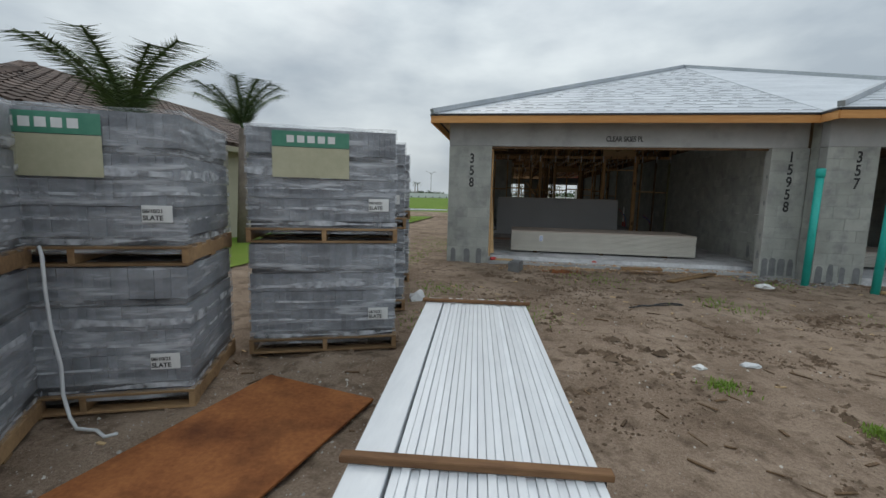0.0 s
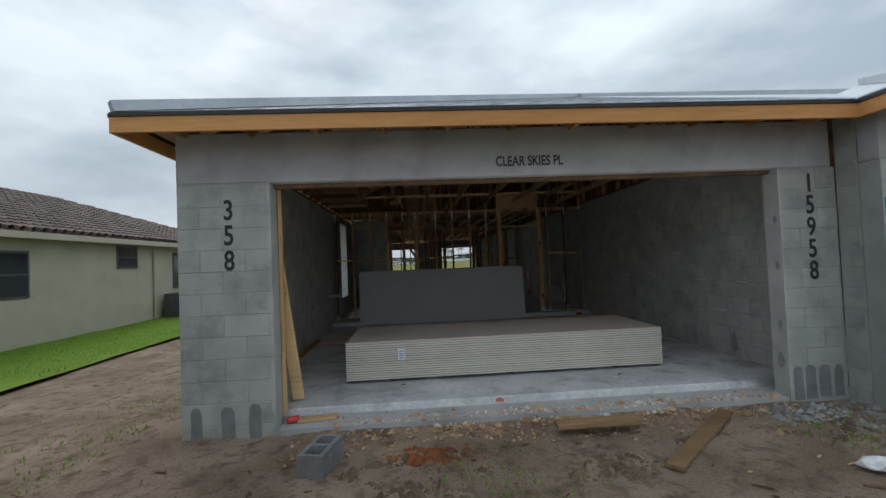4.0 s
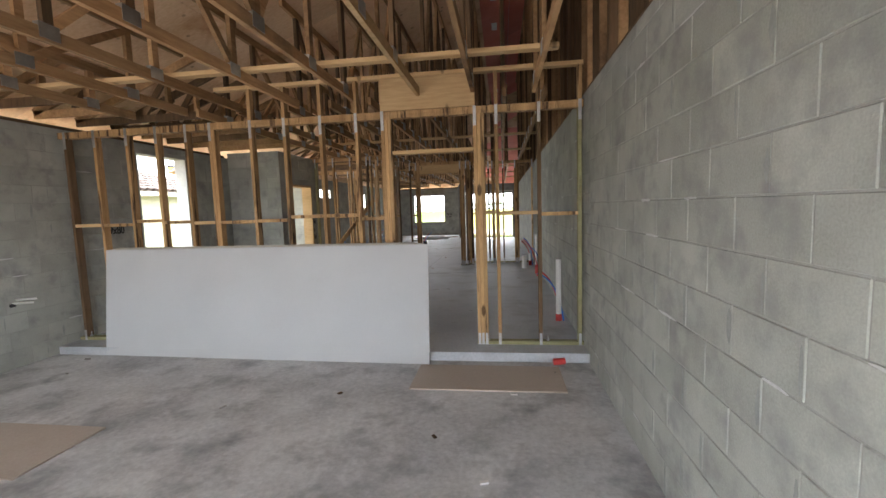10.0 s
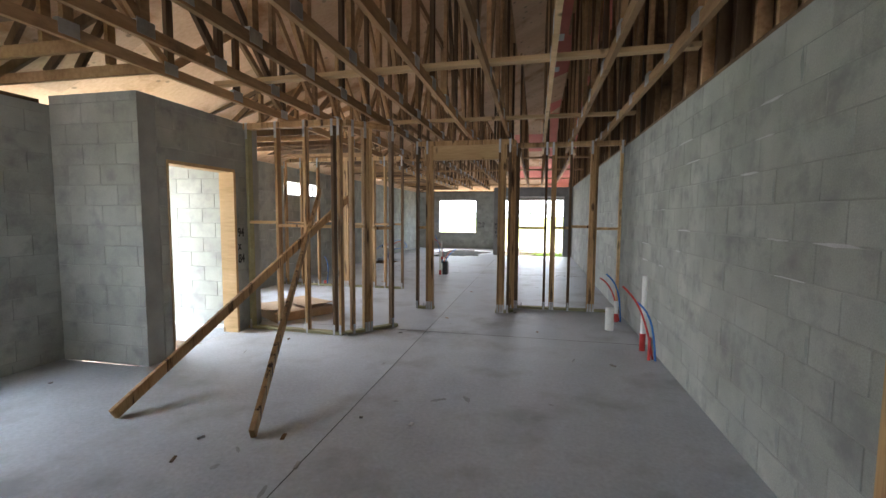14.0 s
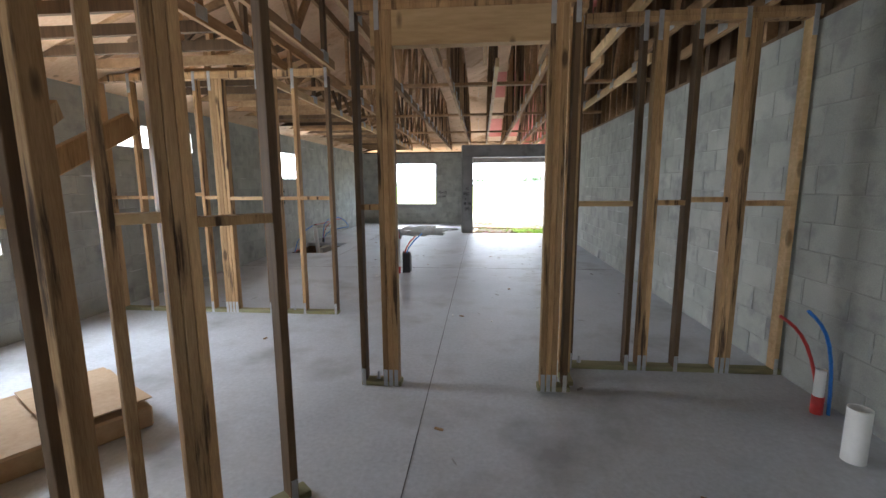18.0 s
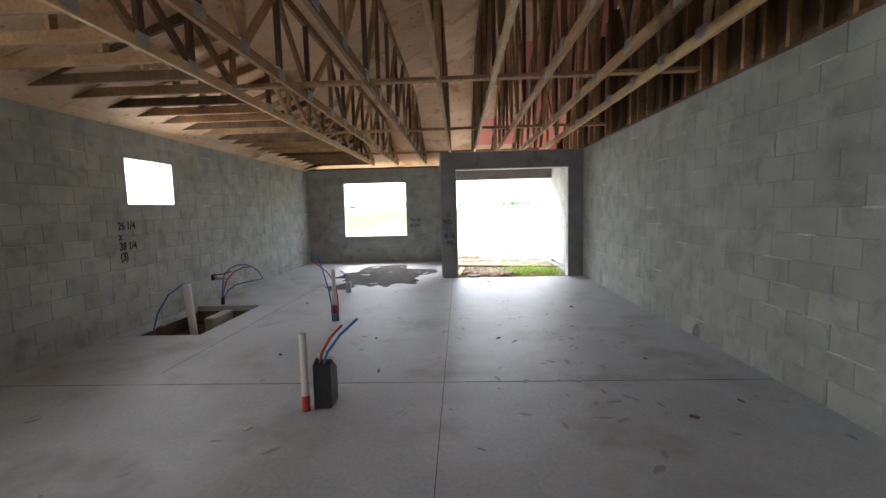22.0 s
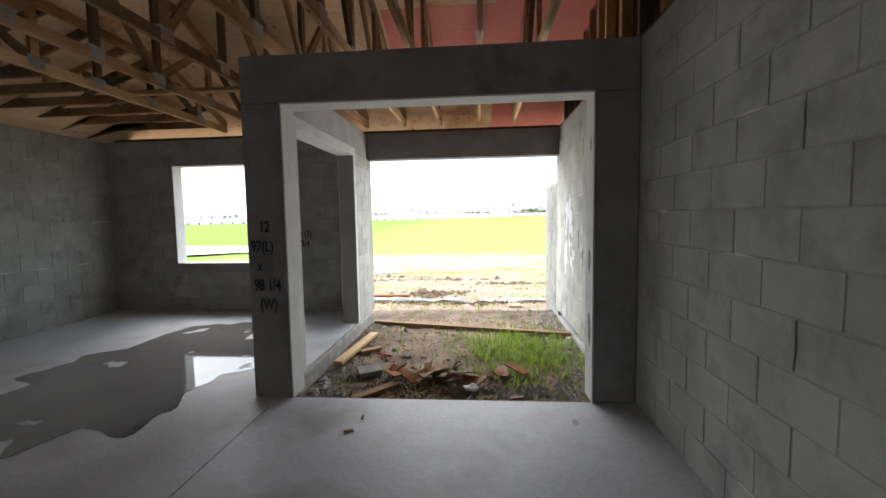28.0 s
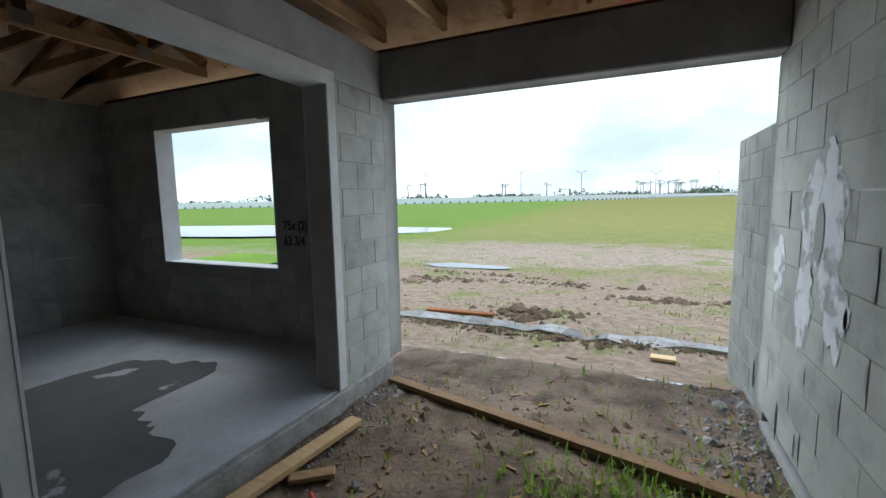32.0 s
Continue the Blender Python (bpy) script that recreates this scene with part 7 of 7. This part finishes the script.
for x, y, z, h, n, s, sd in ((-7.45, 4.75, -0.42, 2.75, 11, 2.0, 1), (-8.2, 9.1, -0.42, 3.3, 11, 1.75, 2)):
    palm_tree(x, y, z, h, n, s, sd, "feathery palm tree beside the neighbouring house", 0.13, droop=0.5, steep=True)
r_ = random.Random(19)
for k in range(22):
    at = r_.choice((r_.uniform(0.9, 1.15), r_.uniform(1.6, 2.1), r_.uniform(2.55, 3.0), r_.uniform(2.6, 2.9)))
    x, y = along_fence(at, r_.uniform(12, 30))
    palm_tree(x, y, base_z(y), r_.uniform(5.5, 7.5) * max(1.0, y / 230), 9, 1.9 * max(1.0, y / 210), 50 + k, "distant palm beyond the fence", 0.2)
bm = bmesh.new()
for _ in range(6500):
    k = r_.uniform(0.2, 3.9)
    x, y = along_fence(k, r_.uniform(28, 44))
    hgt = 2.4 + 3.4 * max(0, noise.noise(Vector((k * 5.0, 0, 0)))) + 1.3 * noise.noise(Vector((k * 31.0, 3, 0)))
    if noise.noise(Vector((k * 2.6, 7, 0))) < -0.1:
        hgt *= 0.35
    hgt *= max(1.0, y / 210)
    c = Vector((x, y, base_z(y) + r_.uniform(0, max(0.6, hgt))))
    sz = r_.uniform(0.4, 1.0) * max(1.0, y / 220)
    bm.faces.new([bm.verts.new(c + Vector((r_.uniform(-sz, sz), r_.uniform(-sz, sz), r_.uniform(-sz, sz)))) for _k in range(3)])
tagged(part("far_woods", bm, M_LEAF), "low dark line of trees beyond the field", "trees", kind="stuff")
for at in (0.75, 1.12, 1.72, 2.12, 2.5, 3.0):
    x, y = along_fence(at, 10)
    z, k = base_z(y), max(1.0, y / 230)
    lamp_post = thing("street_lamp", "tall distant street lamp with two arms", "street lamp", "far lamps", at=(x, y, z))
    bm = bmesh.new()
    tube(bm, [(0, 0, 0), (0, 0, 10.5 * k)], [0.13, 0.08], 6)
    part("post", bm, M_GREY_METAL, lamp_post)
    for sgn in (-1, 1):
        bm = bmesh.new()
        tube(bm, [(0, 0, 10.2 * k), (sgn * 1.1 * k, 0, 11.0 * k), (sgn * 2.2 * k, 0, 11.3 * k)], 0.07, 5)
        part("arm", bm, M_GREY_METAL, lamp_post)

# ---- neighbouring house on the left ----
nh = thing("neighbour_house", "single-storey beige stucco house with a brown tile roof", "house", at=(0, 0, 0))
HX, HY0, HY1 = -9.3, 3.4, 26.3
bm = bmesh.new()
box(bm, -20, HX, HY0, HY1, -0.5, 2.45)
part("wall", bm, M_STUCCO, nh)
bm = bmesh.new()
e = 0.45
xs0, xs1, ys0, ys1, zr = -20 - e, HX + e, HY0 - e, HY1 + e, 2.45
mid = (xs0 + xs1) / 2
hw = (xs1 - xs0) / 2
q = [bm.verts.new(p) for p in ((xs0, ys0, zr), (xs1, ys0, zr), (xs1, ys1, zr), (xs0, ys1, zr), (mid, ys0 + hw, zr + hw * 0.37), (mid, ys1 - hw, zr + hw * 0.37))]
for f in ((0, 1, 4), (1, 2, 5, 4), (2, 3, 5), (3, 0, 4, 5), (3, 2, 1, 0)):
    bm.faces.new([q[i] for i in f])
part("roof", bm, M_TILE_ROOF, nh)
bm = bmesh.new()
rows = 17
for k in range(rows):
    s0 = k / rows
    x_ = xs1 - hw * s0
    z_ = zr + hw * 0.37 * s0
    ya, yb = ys0 + hw * s0, ys1 - hw * s0
    yy = ya
    while yy < yb - 0.1:
        tube(bm, [(x_ + 0.03, yy + 0.12, z_ + 0.055), (x_ - hw / rows, yy + 0.12, z_ + hw * 0.37 / rows + 0.03)], 0.085, 5, False)
        yy += 0.30
    xa, xb = xs0 + hw * s0, xs1 - hw * s0
    xx = max(xa, -14.5)
    while xx < xb - 0.1:
        tube(bm, [(xx + 0.12, ys0 + hw * s0 - 0.03, z_ + 0.055), (xx + 0.12, ys0 + hw * (s0 + 1 / rows), z_ + hw * 0.37 / rows + 0.03)], 0.085, 5, False)
        xx += 0.30
tagged(part("roof_tiles", bm, M_TILE_ROOF, nh), kind="stuff")
bm = bmesh.new()
stick(bm, (xs1, ys0, zr - 0.08), (xs1, ys1, zr - 0.08), 0.04, 0.16)
stick(bm, (xs0, ys0, zr - 0.08), (xs1, ys0, zr - 0.08), 0.04, 0.16)
part("fascia", bm, M_STUCCO, nh)
for y0, y1, z0, z1 in ((16.9, 17.8, 1.57, 2.2), (20.1, 20.95, 0.75, 2.05), (8.3, 9.4, 0.7, 1.95), (12.6, 13.6, 0.9, 1.95)):
    bm = bmesh.new()
    box(bm, HX - 0.02, HX + 0.03, y0 - 0.06, y1 + 0.06, z0 - 0.06, z1 + 0.06)
    wf = part("window", bm, M_GREY_METAL, nh)
    bm = bmesh.new()
    box(bm, HX + 0.031, HX + 0.036, y0, y1, z0, (z0 + z1) / 2 - 0.02)
    box(bm, HX + 0.031, HX + 0.036, y0, y1, (z0 + z1) / 2 + 0.02, z1)
    part("pane", bm, M_DARK_GLASS, wf)
bm = bmesh.new()
tube(bm, [(HX + 0.06, 18.75, -0.4), (HX + 0.06, 18.75, 2.3)], 0.04, 8)
part("downpipe", bm, M_STUCCO, nh)
ac = thing("air_conditioner", "dark grey outdoor air conditioner unit by the stucco wall", "air conditioner", at=(-8.75, 19.5, -0.42))
bm = bmesh.new()
soft_box(bm, -0.4, 0.4, -0.4, 0.4, 0.06, 0.95, 0.03)
part("casing", bm, M_GREY_METAL, ac)
for k in range(10):
    bm = bmesh.new()
    box(bm, -0.41, 0.41, -0.41, 0.41, 0.16 + k * 0.07, 0.18 + k * 0.07)
    part("louvre", bm, M_GREY_METAL, ac)
bm = bmesh.new()
soft_box(bm, -0.5, 0.5, -0.5, 0.5, 0.0, 0.06, 0.01)
part("base_pad", bm, M_RUBBLE, ac)
tufts("shrub", "small shrub beside the air conditioner", 700, lambda r: (-8.55 + r.gauss(0, 0.13), 20.6 + r.gauss(0, 0.18)), (0.2, 0.8), 31, lambda x, y: -0.4, M_PALM)
grid_sheet("lawn", "mown green lawn beside the neighbouring house", M_LAWN, steps(-9.3, -5.9, 0.4), steps(2.0, 40, 0.6), lambda x, y: -0.36 + 0.03 * noise.noise(Vector((x, y, 0))), kind="structure", category="lawn")
tufts("lawn_grass", "short mown grass", 9000, lambda r: (r.uniform(-9.2, -5.9), r.uniform(10, 26)), (0.03, 0.07), 33, lambda x, y: -0.36)

# ---- stencilled and sprayed writing ----
UP = Matrix.Rotation(radians(90), 4, "X")
lettering("stencil_street", "CLEAR SKIES PL", 0.135, M_PAINT, Matrix.Translation((1.205, YF - 0.006, 2.232)) @ UP, "black stencilled street name on the lintel", squeeze=0.72)
lettering("stencil_street", "CLEAR SKIES PL", 0.135, M_PAINT, Matrix.Translation((7.2, 5.922, 2.232)) @ UP, "black stencilled street name on the neighbouring lintel", squeeze=0.72)
for body, x, z, dz, y in (("358", -1.375, 1.80, 0.235, YF - 0.004), ("15958", 4.36, 1.89, 0.222, YF - 0.004), ("357", 5.14, 1.86, 0.22, 5.926)):
    for k, ch in enumerate(body):
        lettering("stencil_number", ch, 0.26, M_PAINT, Matrix.Translation((x, y, z - k * dz)) @ UP, "black stencilled digit on the block pier", squeeze=0.75)
for k, (body, dx) in enumerate((("12", 0.08), ("97(L)", 0.01), ("x", 0.05), ("98 1/4", 0.02), ("(W)", 0.06))):
    lettering("sprayed_measure", body, 0.12, M_PAINT, Matrix.Translation((1.66 + dx, YL - 0.004, 1.30 - k * 0.15)) @ UP, "black sprayed measurement on the concrete pier", squeeze=0.7)
for k, body in enumerate(("75x (2)", "63 3/4")):
    lettering("sprayed_measure", body, 0.13, M_PAINT, Matrix.Translation((0.62, YB - 0.004, 1.13 - k * 0.15)) @ UP, "black sprayed measurement beside the window", squeeze=0.8)
SIDE = Matrix.Rotation(radians(90), 4, "Z") @ UP
for k, body in enumerate(("26 1/4", "x", "38 1/4", "(3)")):
    lettering("sprayed_measure", body, 0.14, M_PAINT, Matrix.Translation((XL + 0.005, 25.43, 1.30 - k * 0.13)) @ SIDE, "black sprayed measurement under the window", squeeze=0.8)
for k, body in enumerate(("94", "x", "84")):
    lettering("sprayed_measure", body, 0.16, M_PAINT, Matrix.Translation((-0.515, 17.33, 1.24 - k * 0.17)) @ SIDE, "black sprayed measurement beside the doorway", squeeze=0.75)
lettering("sprayed_measure", "39x80", 0.15, M_PAINT, Matrix.Translation((XLG + 0.005, 13.2, 1.30)) @ SIDE, "black sprayed measurement on the block wall", squeeze=0.8)

# damp, patched cells low on the piers
for x, z, y in ((-1.66, -0.16, YF), (-1.38, -0.15, YF), (-1.13, -0.13, YF), (4.17, -0.10, YF), (4.30, -0.09, YF), (4.45, -0.08, YF), (4.60, -0.08, YF), (4.80, -0.12, 5.93), (4.98, -0.12, 5.93), (5.16, -0.12, 5.93), (5.38, -0.10, 5.93)):
    bm = bmesh.new()
    h, w = rng.uniform(0.17, 0.24), rng.uniform(0.045, 0.06)
    vs = [bm.verts.new((x + w * cx * (1 + jit(0.12)), y - 0.0035, z + cz)) for cx, cz in ((-1, -0.10), (1, -0.10), (1.02, h * 0.5), (0.95, h * 0.8), (0.6, h), (-0.5, h * 1.03), (-0.95, h * 0.82), (-1, h * 0.4))]
    bm.faces.new(vs)
    tagged(part("damp_patch", bm, M_DAMP), "damp dark cement patch low on the block pier", "patch", kind="structure")
for x, y, z, s_ in ((4.0775, 6.42, 1.62, 0.04), (4.0775, 6.42, 1.15, 0.045), (4.0775, 6.43, 0.55, 0.05), (4.0775, 6.45, 0.18, 0.08)):
    bm = bmesh.new()
    bm.faces.new([bm.verts.new((x, y + 0.6 * s_ * math.cos(k * 0.52) * (1 + jit(0.2)), z + s_ * math.sin(k * 0.52) * (1 + jit(0.2)))) for k in range(12)])
    tagged(part("damp_patch", bm, M_DAMP), "dark rough patch on the jamb", "patch", kind="structure")


# ---- marks on the block walls ----
def wall_marks(name, x, side, y_hi, y_lo, z0, z1, seed, chance, keep=None):
    """Dark smears at the upright joints and pale ones along the beds of a wall that faces along x."""
    r = random.Random(seed)
    dark, pale = bmesh.new(), bmesh.new()
    row, z = 0, z0
    while z < z1 - 0.1:
        y = y_hi - (0.2 if row % 2 else 0.4)
        while y > y_lo:
            if keep is None or keep(y, z):
                low = 1.35 if z < 1.0 else 0.7
                if r.random() < chance * low:
                    w, h, c = r.uniform(0.005, 0.018), r.uniform(0.05, 0.10), z + 0.1 + r.uniform(-0.02, 0.02)
                    dark.faces.new([dark.verts.new((x + side * 0.0042, y + math.cos(k * 0.628) * w * r.uniform(0.5, 1.4) + 0.012, c + math.sin(k * 0.628) * h * r.uniform(0.7, 1.2))) for k in range(10)])
                if r.random() < chance * 0.35:
                    L, h = r.uniform(0.06, 0.19), r.uniform(0.004, 0.009)
                    c = y + r.uniform(-0.2, 0.2)
                    pale.faces.new([pale.verts.new((x + side * 0.0036, c + math.cos(k * 0.524) * L, z + math.sin(k * 0.524) * h * r.uniform(0.5, 1.4))) for k in range(12)])
            y -= 0.4
        z += BH
        row += 1
    tagged(part(name, dark, M_SMEAR_DARK), "dark mortar smears at the upright block joints", "smear", kind="stuff")
    tagged(part(name, pale, M_SMEAR), "pale mortar smears along the block courses", "smear", kind="stuff")


wall_marks("mortar_smears", XR, -1, 12.4, YF + TH + 0.2, GZ, TOP, 1, 0.42)
wall_marks("mortar_smears", XR, -1, 19.7, 12.9, 0.0, TOP, 2, 0.30)
wall_marks("mortar_smears", XR, -1, 32.45, 19.9, 0.0, TOP, 3, 0.34, lambda y, z: not 29.0 < y < 29.5)
wall_marks("mortar_smears", XL, 1, YB, 18.0, 0.0, TOP, 4, 0.34, lambda y, z: not (25.3 < y < 26.9 and z > 1.3) and not (21.1 < y < 22.9 and z > 1.7) and not (18.8 < y < 20.1 and z > 0.6))
wall_marks("mortar_smears", XLG, 1, 15.9, YF + 0.3, LOW, TOP, 5, 0.30, lambda y, z: y < 13.3 or y > 15.1)

# rough patches low on the party wall and at the lanai jamb
for x, y, z, w, h in ((XR - 0.005, 7.72, 0.10, 0.07, 0.13), (XR - 0.005, 24.9, 0.05, 0.07, 0.10), (4.2325, 29.28, 1.05, 0.035, 0.10), (4.2325, 29.27, 0.55, 0.04, 0.14), (4.2325, 29.26, 1.9, 0.02, 0.06)):
    bm = bmesh.new()
    bm.faces.new([bm.verts.new((x, y + math.cos(k * 0.45) * w * rng.uniform(0.7, 1.25), max(z + math.sin(k * 0.45) * h * rng.uniform(0.7, 1.25), 0.004 if y > 12 else GZ + 0.004))) for k in range(14)])
    tagged(part("rough_patch", bm, M_DAMP), "dark rough patch of broken cement on the wall", "patch", kind="structure")

# scraps lying on the stack of gypsum boards
top = GZ + 0.045 + 17 * 0.0268
for x, y, s in ((0.57, 8.16, 0.014), (3.05, 7.53, 0.013)):
    crumple("gypsum_crumb", "white crumb of gypsum on the board stack", M_WHITE, (x, y, top + 0.006), (s, s * 0.6, 0.008), x)
bm = bmesh.new()
for x, y, L, a in ((2.27, 7.58, 0.10, 0.5), (1.55, 7.68, 0.07, -0.2), (1.98, 8.2, 0.09, 0.1), (2.6, 7.9, 0.05, 0.8)):
    bm.faces.new([bm.verts.new((x + math.cos(k * 0.785 + a) * L * rng.uniform(0.6, 1.2), y + math.sin(k * 0.785) * 0.022 * rng.uniform(0.5, 1.2), top + 0.003)) for k in range(8)])
tagged(part("board_scuffs", bm, M_GYP_SCUFF), "grey scuff marks on the brown board face", "smear", kind="stuff")

# openings cut for roof vents: their daylight painted as white patches under the red sheathing
for x, y in ((3.62, 15.4), (3.62, 16.6), (3.60, 21.1), (3.60, 22.9)):
    bm = bmesh.new()
    box(bm, x - 0.07, x + 0.07, y - 0.16, y + 0.16, left_z(x, y) - 0.012, left_z(x, y) - 0.006)
    ob = tagged(part("vent_light_patch", bm, M_WHITE), "white patch painting daylight at a roof vent opening", "patch", "roof patches", kind="structure")

lay_blocks()
